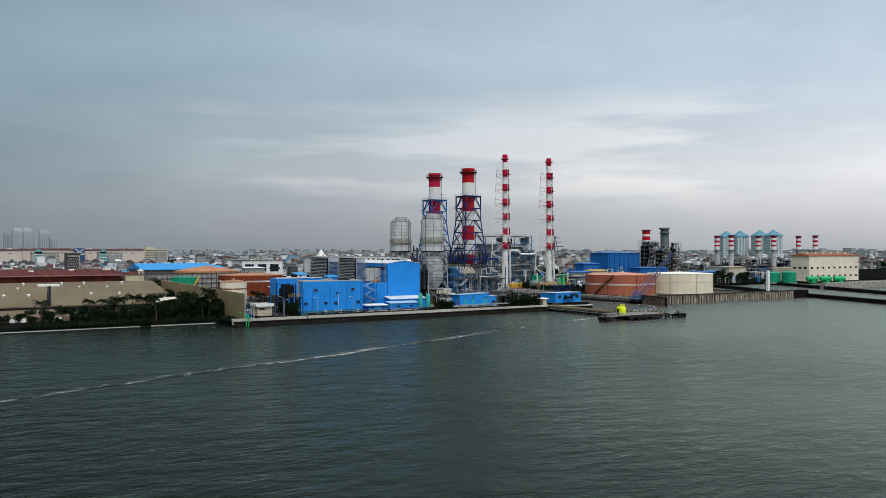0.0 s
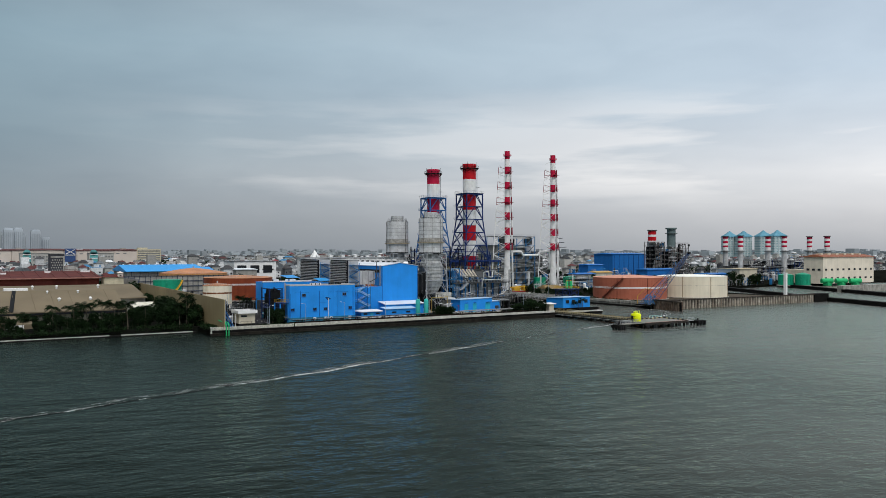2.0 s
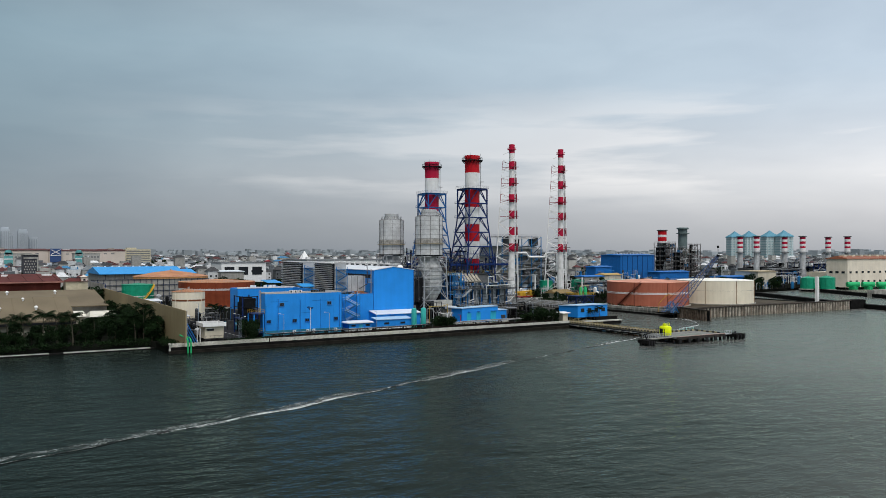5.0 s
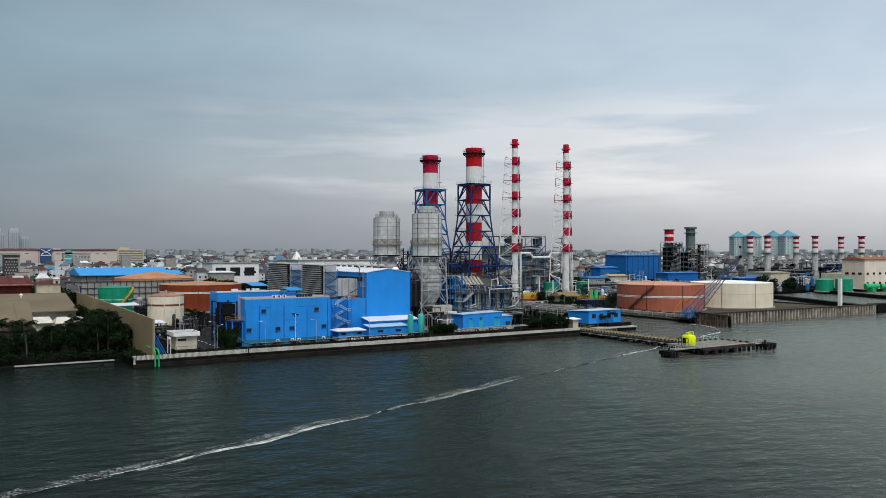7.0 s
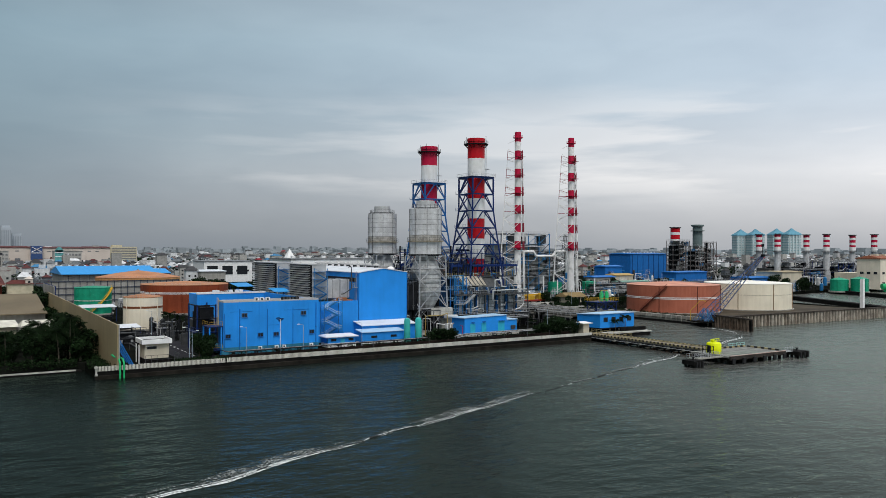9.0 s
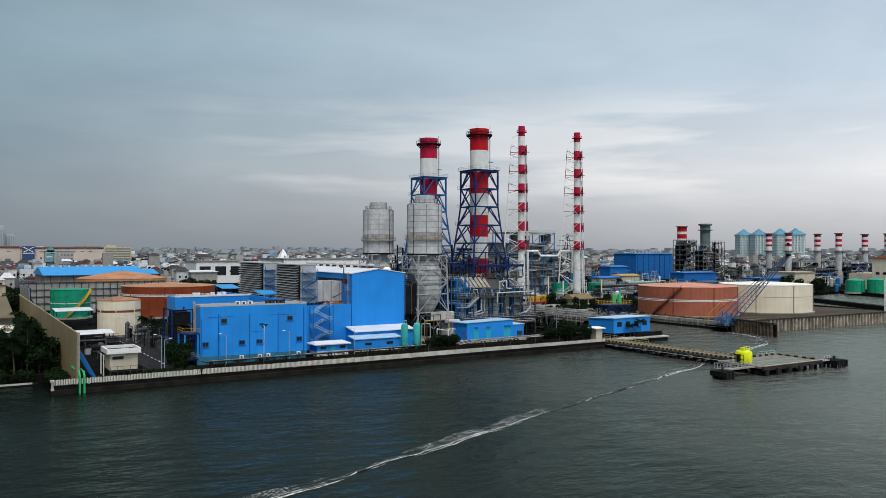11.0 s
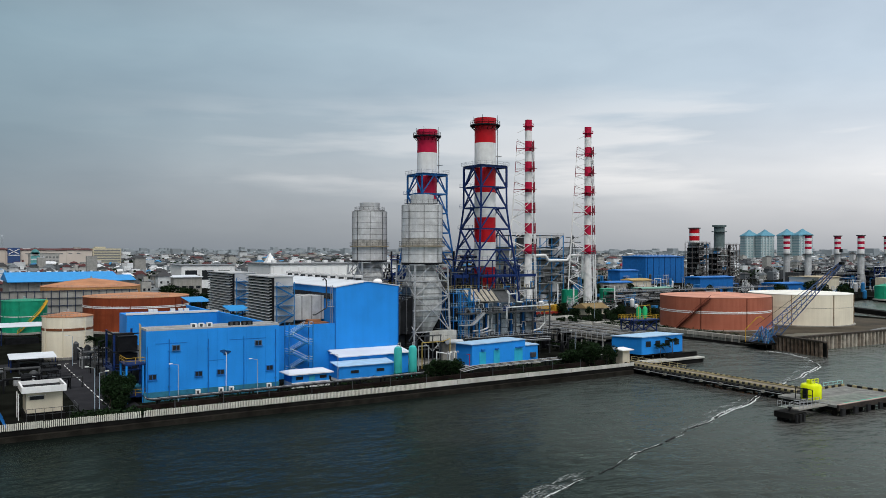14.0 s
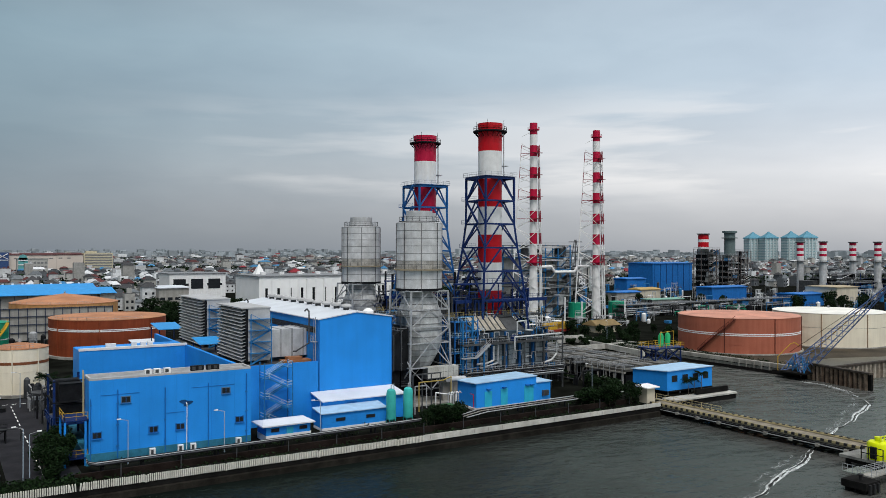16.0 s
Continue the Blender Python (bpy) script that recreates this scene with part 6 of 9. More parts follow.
def dolphin(x0, x1, y0, y1, z):
    s = thing("mooring_dolphin", ((x0 + x1) / 2, (y0 + y1) / 2, 0), "dark concrete mooring dolphin on piles", "dolphin", "mooring dolphins")
    part("cap", Geo().box(x0, x1, y0, y1, z - 1.0, z), DARK_CONC, s)
    for x in (x0 + 0.6, (x0 + x1) / 2, x1 - 0.6):
        for y in (y0 + 0.6, y1 - 0.6):
            part("pile", Geo().cyl(x, y, -3, z - 0.9, 0.35, 10), DARK_CONC, s)
    part("bollard", Geo().lathe((x0 + x1) / 2, (y0 + y1) / 2, [(0.25, z), (0.2, z + 0.5), (0.4, z + 0.6), (0.4, z + 0.75)], 12), RUBBER, s, smooth=True)
    for i in range(3):
        part("fender", Geo().box(x0 + 0.5 + i * (x1 - x0 - 1.4) / 2, x0 + 0.95 + i * (x1 - x0 - 1.4) / 2, y0 - 0.3, y0, z - 1.5, z - 0.2), RUBBER, s)
    return s


dolphin(204.7, 208.1, 219.9, 223.6, 1.65)
dolphin(240.6, 245.0, 217.8, 221.9, 1.75)
cat = thing("catwalk", (212, 222, DECK), "white railed catwalk between dolphin and jetty head", "catwalk")
part("deck", Geo().box(208.2, 216.4, 221.2, 222.8, DECK - 0.3, DECK - 0.1), CONCRETE, cat)
part("railing", Geo().rail([(208.2, 221.2, DECK - 0.1), (216.4, 221.2, DECK - 0.1)], 1.1, 0.06, 1.1), FRAME_GREY, cat)
part("railing", Geo().rail([(208.2, 222.8, DECK - 0.1), (216.4, 222.8, DECK - 0.1)], 1.1, 0.06, 1.1), FRAME_GREY, cat)
part("lower_stage", Geo().box(209.5, 213.5, 223.2, 226.4, 1.25, 1.4), mat("worn_green_paint", (0.3, 0.38, 0.33)), cat)
part("stage_rail", Geo().rail([(209.5, 226.4, 1.4), (209.5, 223.2, 1.4), (213.5, 223.2, 1.4)], 1.1, 0.06, 0.9), FRAME_GREY, cat)
cat2 = thing("catwalk", (238.8, 220, DECK), "white railed catwalk between dolphin and jetty head", "catwalk")
part("deck", Geo().box(237.2, 240.5, 219.4, 220.8, DECK - 0.3, DECK - 0.1), FRAME_GREY, cat2)
part("railing", Geo().rail([(237.3, 219.4, DECK - 0.1), (240.5, 219.4, DECK - 0.1)], 1.0, 0.09, 1.0), FRAME_GREY, cat2)
ybox = thing("yellow_cabin", (218.6, 226, DECK), "fluorescent yellow equipment cabin with a handrail frame", "cabin")
part("body", Geo().lathe(218.7, 226, [(1.75, DECK), (1.8, DECK + 0.3), (1.8, 4.3), (1.6, 4.6), (0.9, 4.8)], 12), NEON, ybox, smooth=True)
part("hatch", Geo().cyl(218.2, 226, 4.8, 5.4, 0.5, 12), NEON, ybox)
part("lift_frame", Geo().rail([(217.4, 225.2, 4.8), (219.6, 225.2, 4.8)], 0.8, 0.12, 1.1), NEON, ybox)
# dark sheet on the shell in place of the open doorway's shade
part("door_opening", Geo().box(216.85, 217.0, 225.5, 226.5, DECK + 0.2, 4.0), DARK, ybox)
for k in range(4):
    part("guard_post", Geo().beam((216.4, 224.2 + 1.13 * k, DECK), (216.4, 224.2 + 1.13 * k, DECK + 2.0), 0.12), RUBBER, ybox)
for z in (1.0, 2.0):
    part("guard_bar", Geo().beam((216.4, 224.2, DECK + z), (216.4, 227.6, DECK + z), 0.12), RUBBER, ybox)

# ---- tank peninsula: sheet piles, quay, crane ----
pilewall = thing("sheet_pile_wall", (340, 266, 0), "stained concrete sheet pile wall of the tank yard", "sheet pile wall", kind="structure")


RUST_PILE = mat("rust_stained_pile", (0.25, 0.19, 0.145), 0.85, var=0.6, scale=0.5, streak=0.9, dirt=(0.22, 0.13, 0.08), bump=0.3)


def pile_run(p, q, z1, step, skin=PILE):
    p, q = Vector((*p, 0)), Vector((*q, 0))
    L = (q - p).length
    d = (q - p) / L
    nrm = Vector((d.y, -d.x, 0))
    n = int(L / step)
    base = None
    for i in range(n):
        a = p + d * (step * i)
        c = p + d * (step * (i + 0.62))
        pts = [(a.x, a.y), (a.x + nrm.x * 0.55 + d.x * 0.2, a.y + nrm.y * 0.55 + d.y * 0.2), (c.x + nrm.x * 0.55 - d.x * 0.2, c.y + nrm.y * 0.55 - d.y * 0.2), (c.x, c.y)]
        part("pile", Geo().poly(pts, -2.5, z1), skin, pilewall)
    e = nrm * 0.7
    k = nrm * -0.6
    part("cap_beam", Geo().poly([(p.x + k.x, p.y + k.y), (p.x + e.x, p.y + e.y), (q.x + e.x, q.y + e.y), (q.x + k.x, q.y + k.y)], z1, z1 + 0.45), mat("dark_cap_beam", (0.05, 0.04, 0.032), 0.9, var=0.5, scale=0.5), pilewall)
    part("web", Geo().poly([(p.x + k.x, p.y + k.y), (p.x - d.x * 0, p.y - d.y * 0), (q.x, q.y), (q.x + k.x, q.y + k.y)], -2.5, z1), DARK_CONC, pilewall)


pile_run((291.0, 286.5), (286.7, 267.0), 3.9, 1.5, RUST_PILE)
pile_run((289.4, 278.6), (396, 276.7), 3.9, 1.9)
part("end_block", Geo().box(396.2, 408, 276.2, 281, -3, 4.2), DARK_CONC, pilewall)
part("wing_back", Geo().poly([(287.5, 267.2), (288.0, 267.2), (292.0, 286.3), (291.5, 286.3)], -2.5, 4.2), RUST_PILE, pilewall)
solid("yard_mud", Geo().poly([(293, 280.5), (394, 279), (402, 290), (400, 330), (340, 352), (296, 345), (294, 292)], LAND + 0.003, LAND + 0.008), mat("brown_mud", (0.06, 0.047, 0.03), 0.9, var=0.5, scale=0.12, bump=0.3), "brown muddy ground of the tank yard", "ground", kind="structure")
solid("yard_puddle", Geo().poly([(296, 282), (318, 281), (342, 284), (372, 282), (392, 285), (388, 294), (366, 297), (345, 292), (322, 300), (303, 299), (298, 290)], LAND + 0.012, LAND + 0.03), mat("muddy_standing_water", (0.05, 0.046, 0.028), 0.32, var=0.5, scale=0.12, bump=0.15), "shallow muddy water standing in the tank yard", "puddle", kind="structure")
quay = thing("quay_wall", (291, 320, 0), "pale weathered concrete quay wall", "quay", kind="structure")
part("wall", Geo().poly([(291.2, 289), (292.6, 289), (292.0, 330), (289.6, 354), (288.4, 354), (290.6, 330)], -3, 2.75), CONCRETE, quay)
part("course", Geo().poly([(290.95, 289), (291.2, 289), (290.6, 330), (288.4, 354), (288.15, 354), (290.35, 330)], 1.5, 1.62), DARK_CONC, quay)
part("toe", Geo().poly([(290.2, 289), (291.2, 289), (290.6, 330), (288.4, 354), (287.4, 354), (289.6, 330)], -3, 0.8), DARK_CONC, quay)
for i in range(16):
    part("joint_rib", Geo().box(290.6 - 0.0, 291.0, 290.5 + 2.5 * i, 290.8 + 2.5 * i, 0.5, 2.7), CONCRETE, quay)

LILAC = mat("lilac_blue_steel", (0.13, 0.2, 0.4), 0.55, var=0.3, scale=0.8)
crane = thing("derrick_crane", (289.5, 288, LAND), "blue lattice derrick crane with a yellow-edged boom", "crane")
base, tip = Vector((289.4, 287.5, 3.2)), Vector((287.4, 263.2, 25.4))
ax = (tip - base).normalized()
sd = ax.cross(Vector((0, 0, 1))).normalized()
upv = sd.cross(ax)
prev = None
NB = 16
for i in range(NB + 1):
    f = i / NB
    w = 0.3 + 1.45 * (1 - f) ** 0.9
    c = base.lerp(tip, f)
    ring4 = [c + sd * w * a + upv * w * b for a, b in ((-1, -1), (1, -1), (1, 1), (-1, 1))]
    if prev:
        for k in range(4):
            part("boom_chord", Geo().beam(prev[k], ring4[k], 0.2), mat("rusty_yellow_chord", (0.3, 0.2, 0.08), 0.7) if k == 3 else LILAC, crane)
            part("boom_lacing", Geo().beam(prev[k], ring4[(k + 1) % 4], 0.11), LILAC, crane)
    prev = ring4
part("boom_head", Geo().box(tip.x - 0.5, tip.x + 0.5, tip.y - 0.6, tip.y + 0.3, tip.z - 0.3, tip.z + 0.5).beam(tip, tip + Vector((0, 0, 3)), 0.12).box(tip.x - 0.3, tip.x + 0.3, tip.y - 0.3, tip.y + 0.3, tip.z + 3, tip.z + 3.9), DARK, crane)
for a, b in (((287, 286, LAND), (289.4, 289, 6.6)), ((292, 286, LAND), (289.4, 289, 6.6)), ((287, 292, LAND), (289.4, 289, 6.6)), ((292, 292, LAND), (289.4, 289, 6.6)), ((287, 286, LAND), (292, 286, LAND + 0.3)), ((287, 286, 4), (292, 292, LAND)), ((287, 292, LAND), (292, 286, 4.2))):
    part("base_frame", Geo().beam(a, b, 0.24), LILAC, crane)
part("guard_rail", Geo().tube([(285.9, 292, LAND), (285.9, 292, 5.6), (288.4, 290, 9.0), (289.2, 289.3, 9.4), (290.0, 288.6, 8.6)], 0.2), YELLOW, crane)
for k in range(12):
    a = (286.6 + 0.75 * k, 284.8 + (k * 5 % 4) * 2.2, LAND + 0.3)
    part("base_strut", Geo().beam(a, (287.6 + 0.55 * k, 286.0 + (k * 3 % 5) * 0.9, 6.2 - 0.25 * (k % 3)), 0.16), STEEL_CYAN, crane)
    part("base_tie", Geo().beam(a, (286.6 + 0.75 * ((k * 4 + 3) % 9), 285.2 + (k % 4) * 2.0, 4.4), 0.13), STEEL_CYAN, crane)
part("stay_rope", Geo().beam((289.4, 291, 6.6), tip, 0.08), DARK, crane)
part("bed", Geo().box(285.5, 293.2, 284.5, 293.5, LAND - 0.1, LAND + 0.3), DARK_CONC, crane)
mark = thing("marker_post", (402, 297, LAND), "tall white marker post on the dike", "post")
part("shaft", Geo().box(401, 402.4, 296.6, 298, LAND, 14.6), WHITE, mark)
for (a, b, n) in (((412, 284), (372, 180), "breakwater_1"), ((468, 394), (412, 284), "breakwater_2"), ((545, 408), (420, 170), "breakwater_3")):
    d = (Vector((*b, 0)) - Vector((*a, 0))).normalized()
    k = Vector((d.y, -d.x, 0)) * 2.2
    solid(n, Geo().poly([(a[0] - k.x, a[1] - k.y), (b[0] - k.x, b[1] - k.y), (b[0] + k.x, b[1] + k.y), (a[0] + k.x, a[1] + k.y)][::-1], -3, 2.0), DARK_CONC, "dark concrete breakwater wall in the basin", "breakwater", kind="structure")
solid("basin_wall", Geo().box(500, 640, 326, 330, -3, 4.2), CONCRETE, "grey concrete basin wall", "wall", kind="structure")

# ---- floating boom and foam ----
BOOM = [(285, 284.5), (285.3, 277), (281.5, 270.3), (277.3, 264.2), (268.7, 257.6), (262, 254.4), (250, 250), (240, 246.2), (225.5, 240.6), (205, 232.8), (187, 226), (166, 218.4), (150, 212.2), (133, 205.6), (118, 200), (106.5, 195.6), (96.6, 191.8), (86.7, 187.4), (74.6, 183.2), (60.3, 178.2), (40, 171), (18, 163), (5, 157.5), (-30, 143)]


def along(path, step):
    out = []
    for a, b in zip(path, path[1:]):
        n = max(1, int(math.dist(a, b) / step))
        out += [(a[0] + (b[0] - a[0]) * i / n, a[1] + (b[1] - a[1]) * i / n) for i in range(n)]
    return out + [path[-1]]


rnd = random.Random(4)
bp = along(BOOM, 1.6)
bp = [(x + 0.25 * math.sin(i * 0.9) + rnd.uniform(-0.12, 0.12), y + 0.35 * math.sin(i * 0.55 + 1) + rnd.uniform(-0.15, 0.15)) for i, (x, y) in enumerate(bp)]
boomline = thing("floating_boom", (bp[0][0], bp[0][1], 0), "dark floating oil boom drifting across the water", "floating boom")
for i in range(len(bp) - 1):
    if rnd.random() < 0.7:
        part("float", Geo().beam((*bp[i], 0.03), (*bp[i + 1], 0.03), 0.13 if rnd.random() < 0.9 else 0.28, sides=6), RUBBER, boomline)
foam, wash = Geo(), Geo()
lanes = ((0.2, 0.21, foam, 0.4), (0.75, 0.6, wash, 0.1), (-0.4, 0.24, foam, -0.1), (2.0, 1.0, wash, -0.15))
for lane, (shift, base_w, bag, least) in enumerate(lanes):
    run = []
    for i in range(len(bp) - 1):
        a, b = Vector((*bp[i], 0)), Vector((*bp[i + 1], 0))
        nrm = Vector(((b - a).y, -(b - a).x, 0)).normalized()
        for k in range(4):
            f = i + k / 4
            w = base_w * (least + 0.35 + 1.5 * noise.noise((f * 0.09, lane * 7.3, 0.5)) + 0.7 * noise.noise((f * 0.45, lane * 3.1, 2.5)))
            if lane == 0 and a.x > 187:
                w += 0.03
            if bag is wash and 88 < a.x < 150:
                w += 0.35 * base_w
            p = a.lerp(b, k / 4) + nrm * (shift * (1 + 0.6 * noise.noise((f * 0.07, lane * 5.0, 9.0))) + 0.12 * noise.noise((f * 0.9, 1.0, lane)))
            if w > 0.02:
                run.append((p, nrm, w))
            if (w <= 0.02 or (i == len(bp) - 2 and k == 3)) and run:
                if len(run) > 1:
                    z = 0.03 + 0.006 * lane
                    bag.add([(*(q + m * ww).xy, z) for q, m, ww in run] + [(*(q - m * ww).xy, z) for q, m, ww in run],
                            [(j, j + 1, len(run) + j + 1, len(run) + j) for j in range(len(run) - 1)])
                run = []
tagged(solid("foam", foam, FOAM, "white foam streaks along the floating boom", "foam", kind="stuff", at=(0, 0, 0)))
tagged(solid("foam_wash", wash, FOAM_THIN, "thin broken foam drifting off the floating boom", "foam", kind="stuff", at=(0, 0, 0)))

# ---- trees ----


def leaf_cloud(geo, rng, c, rx, ry, rz, n, size):
    """Leaves as small tilted quads, thicker towards the outside of an uneven crown."""
    for _ in range(n):
        th, u = rng.uniform(0, 2 * math.pi), rng.uniform(-0.75, 1)
        r = rng.uniform(0.45, 1.0) ** 0.5
        s = math.sqrt(max(0, 1 - u * u))
        p = Vector((c[0] + rx * r * s * math.cos(th), c[1] + ry * r * s * math.sin(th), c[2] + rz * r * u))
        a = Vector((rng.gauss(0, 1), rng.gauss(0, 1), rng.gauss(0, 0.5))).normalized()
        b = a.cross(Vector((rng.gauss(0, 1), rng.gauss(0, 1), rng.gauss(0, 1)))).normalized()
        k = size * rng.uniform(0.5, 1.3)
        geo.add([tuple(p - a * k), tuple(p + b * k * 0.55), tuple(p + a * k), tuple(p - b * k * 0.55)], [(0, 1, 2, 3)])


def tree(seed, h, r):
    rng = random.Random(seed)
    s = thing("tree", (0, 0, 0), "dense dark green broadleaf shore tree", "tree", "shore trees")
    stem = Geo().lathe(0, 0, [(0.28, -0.3), (0.2, h * 0.3), (0.13, h * 0.55), (0.05, h * 0.8)], 8)
    crown = Geo()
    for i in range(6):
        a = rng.uniform(0, 6.28)
        q = (r * 0.55 * math.cos(a), r * 0.55 * math.sin(a), h * rng.uniform(0.5, 0.85))
        stem.beam((0, 0, h * 0.35), q, 0.12)
        leaf_cloud(crown, rng, q, r * rng.uniform(0.45, 0.65), r * rng.uniform(0.45, 0.65), h * rng.uniform(0.2, 0.3), 210, 0.36)
    leaf_cloud(crown, rng, (0, 0, h * 0.55), r * 0.8, r * 0.8, h * 0.42, 420, 0.4)
    leaf_cloud(crown, rng, (0, 0, h * 0.25), r * 0.75, r * 0.75, h * 0.22, 160, 0.4)
    part("trunk", stem, BARK, s)
    part("crown", crown, LEAF, s)
    return s


def palm(seed, h):
    rng = random.Random(seed)
    s = thing("palm_tree", (0, 0, 0), "coconut palm with drooping dark fronds", "palm tree", "shore palms")
    lean = (rng.uniform(-0.6, 0.6), rng.uniform(-0.6, 0.6))
    pts = [(lean[0] * f * f, lean[1] * f * f, h * f - 0.3) for f in (0, 0.25, 0.5, 0.75, 1)]
    g = Geo()
    for a, b in zip(pts, pts[1:]):
        g.beam(a, b, 0.3 - 0.1 * a[2] / h, sides=7)
    part("trunk", g, BARK, s)
    top = Vector(pts[-1])
    for i in range(17):
        a = 2.4 * i + rng.uniform(-0.2, 0.2)
        rise = rng.uniform(0.1, 1.35)
        L = rng.uniform(3.2, 4.3)
        d = Vector((math.cos(a), math.sin(a), 0))
        side = Vector((-d.y, d.x, 0))
        fr = Geo()
        spine = []
        for k in range(9):
            f = k / 8
            spine.append(top + d * L * f * (1 - 0.18 * f) + Vector((0, 0, rise * L * f * 0.6 - 1.5 * L * 0.36 * f * f - 0.2 * L * f * f * (1 - rise))))
        for k in range(8):
            p, q = spine[k], spine[k + 1]
            w = 0.85 * math.sin(math.pi * min(1, 0.12 + 0.85 * k / 8)) * L / 3
            for sg in (-1, 1):
                e = side * sg * w + Vector((0, 0, -w * 0.55)) + (q - p) * 0.6
                for c0 in (0.0, 0.34, 0.67):
                    o = p.lerp(q, c0)
                    fr.add([tuple(o), tuple(p.lerp(q, c0 + 0.2)), tuple(p.lerp(q, c0 + 0.16) + e), tuple(o + e)], [(0, 1, 2, 3)])
        part("frond", fr, PALM, s)
    return s


rng = random.Random(11)
kinds = [tree(21, 7.5, 3.4), tree(22, 6.2, 3.0), tree(23, 8.6, 3.8)]
palms = [palm(31, 7.6), palm(32, 6.4), palm(33, 8.8)]
used = set()


def plant(src, x, y, k=1.0, z=None):
    z = LAND if z is None else z
    m = pose(x, y, z, 0, 0, rng.uniform(0, 360))
    if src.name in used:
        ob = copy_thing(src, m)
    else:
        ob = src
        ob.matrix_basis = m
        used.add(src.name)
    ob.scale = (k, k, k * rng.uniform(0.9, 1.1))
    return ob


for i in range(34):
    x = 21 + 62 * (i + rng.uniform(-0.3, 0.3)) / 34
    if 20 < x < 24:
        continue
    if i % 5 == 3:
        continue
    plant(kinds[i % 3], x, rng.uniform(291.5, 296), rng.uniform(0.4, 0.78) * (0.66 if x < 48 else 0.8 if x < 70 else 1.0))
for i in range(24):
    x = 16 + 66 * (i + rng.uniform(-0.3, 0.3)) / 24
    plant(kinds[(i + 1) % 3], x, rng.uniform(299, 316), rng.uniform(0.55, 0.95) * (0.6 if x < 48 else 0.72 if x < 70 else 1.0))
for i in range(7):
    plant(kinds[i % 3], rng.uniform(70, 82), rng.uniform(318, 345), rng.uniform(0.4, 0.6))
for x, y in ((5, 294), (-3, 296), (8, 300), (-14, 296), (-24, 300)):
    plant(kinds[1], x, y, 0.95)
for i, (x, y, k) in enumerate(((48, 292.5, 0.95), (52, 294, 1.05), (42, 293, 0.8), (60, 293.5, 1.0), (63.5, 292, 1.1), (69, 293, 0.8), (74, 292.5, 0.9), (79.5, 292, 1.05), (82, 293.5, 1.0), (83.5, 297, 0.9), (34, 294, 0.8), (28, 297, 0.85), (57, 300, 1.0), (77, 301, 1.1))):
    plant(palms[i % 3], x, y, k * 1.08)
for x, y, k in ((213.5, 279.5, 0.55), (216.5, 281.2, 0.62), (219.4, 279.4, 0.6), (210.6, 281, 0.5), (173, 282.5, 0.45), (175.5, 284.2, 0.5), (178.6, 283.4, 0.42), (170.8, 281.5, 0.35), (110.2, 283.2, 0.5), (111.2, 286.2, 0.6), (110.2, 289.8, 0.55), (111.6, 293.5, 0.6)):
    plant(kinds[int(x) % 3], x, y, k)
for x, y, k in ((114.5, 340, 0.8), (118, 343, 0.7), (117, 338, 0.75), (238.4, 280.6, 0.5), (240.3, 280.7, 0.42), (242.6, 280.6, 0.52)):
    plant(palms[int(x) % 3], x, y, k)
for i in range(26):
    plant(kinds[i % 3], rng.uniform(296, 345), rng.uniform(362, 420), rng.uniform(0.3, 0.55))
for i in range(26):
    plant(kinds[i % 3], rng.uniform(172, 215), rng.uniform(470, 560), rng.uniform(0.8, 1.2))
for i in range(14):
    plant(kinds[i % 3], rng.uniform(84, 100), rng.uniform(440, 560), rng.uniform(0.8, 1.2))
for i in range(12):
    plant(kinds[i % 3], rng.uniform(470, 540), rng.uniform(396, 430), rng.uniform(0.7, 1.1))
for i in range(14):
    plant(kinds[i % 3], rng.uniform(420, 530), rng.uniform(450, 560), rng.uniform(0.5, 0.8))
shrub = Geo()
for i in range(70):
    y = rng.uniform(291, 345)
    leaf_cloud(shrub, rng, (293.4 + rng.uniform(-0.2, 0.8), y, 2.6), 0.9, 1.1, 0.8 * rng.uniform(0.5, 1.4), 26, 0.22)
for i in range(60):
    leaf_cloud(shrub, rng, (rng.uniform(116, 160), rng.uniform(283.4, 285.3), LAND + 0.3), 0.7, 0.5, 0.6, 20, 0.18)
for i in range(60):
    leaf_cloud(shrub, rng, (rng.uniform(160, 222), rng.uniform(283, 289), LAND + 0.2), 1.0, 0.8, 0.7, 22, 0.22)
for i in range(150):
    leaf_cloud(shrub, rng, (rng.uniform(24, 83), rng.uniform(287.6, 292), LAND + 0.1), 1.3, 0.9, 1.1 * rng.uniform(0.5, 1.4), 34, 0.3)
for i in range(60):
    leaf_cloud(shrub, rng, (rng.uniform(84.5, 88), rng.uniform(275, 300), LAND + 0.4), 0.9, 0.9, 0.9, 26, 0.25)
for i in range(40):
    leaf_cloud(shrub, rng, (rng.uniform(-30, 12), rng.uniform(290, 293), LAND + 0.4), 1.3, 0.9, 0.9, 30, 0.3)
for i in range(110):
    leaf_cloud(shrub, rng, (rng.uniform(102, 113.5), rng.uniform(275.5, 281), LAND + 0.3), 0.9, 0.7, 0.5 * rng.uniform(0.5, 1.6), 22, 0.22)
solid("shrubs", shrub, LEAF, "scattered green shrubs and weeds", "shrubs", kind="stuff", at=(0, 0, 0))

# ---- west tank farm surroundings ----
panel = thing("panel_fence", (122, 474, LAND), "tall grey panel wall with blue stiffeners round the tanks", "wall")
STIFF = mat("dull_blue_stiffener", (0.045, 0.055, 0.085), 0.6, var=0.3)
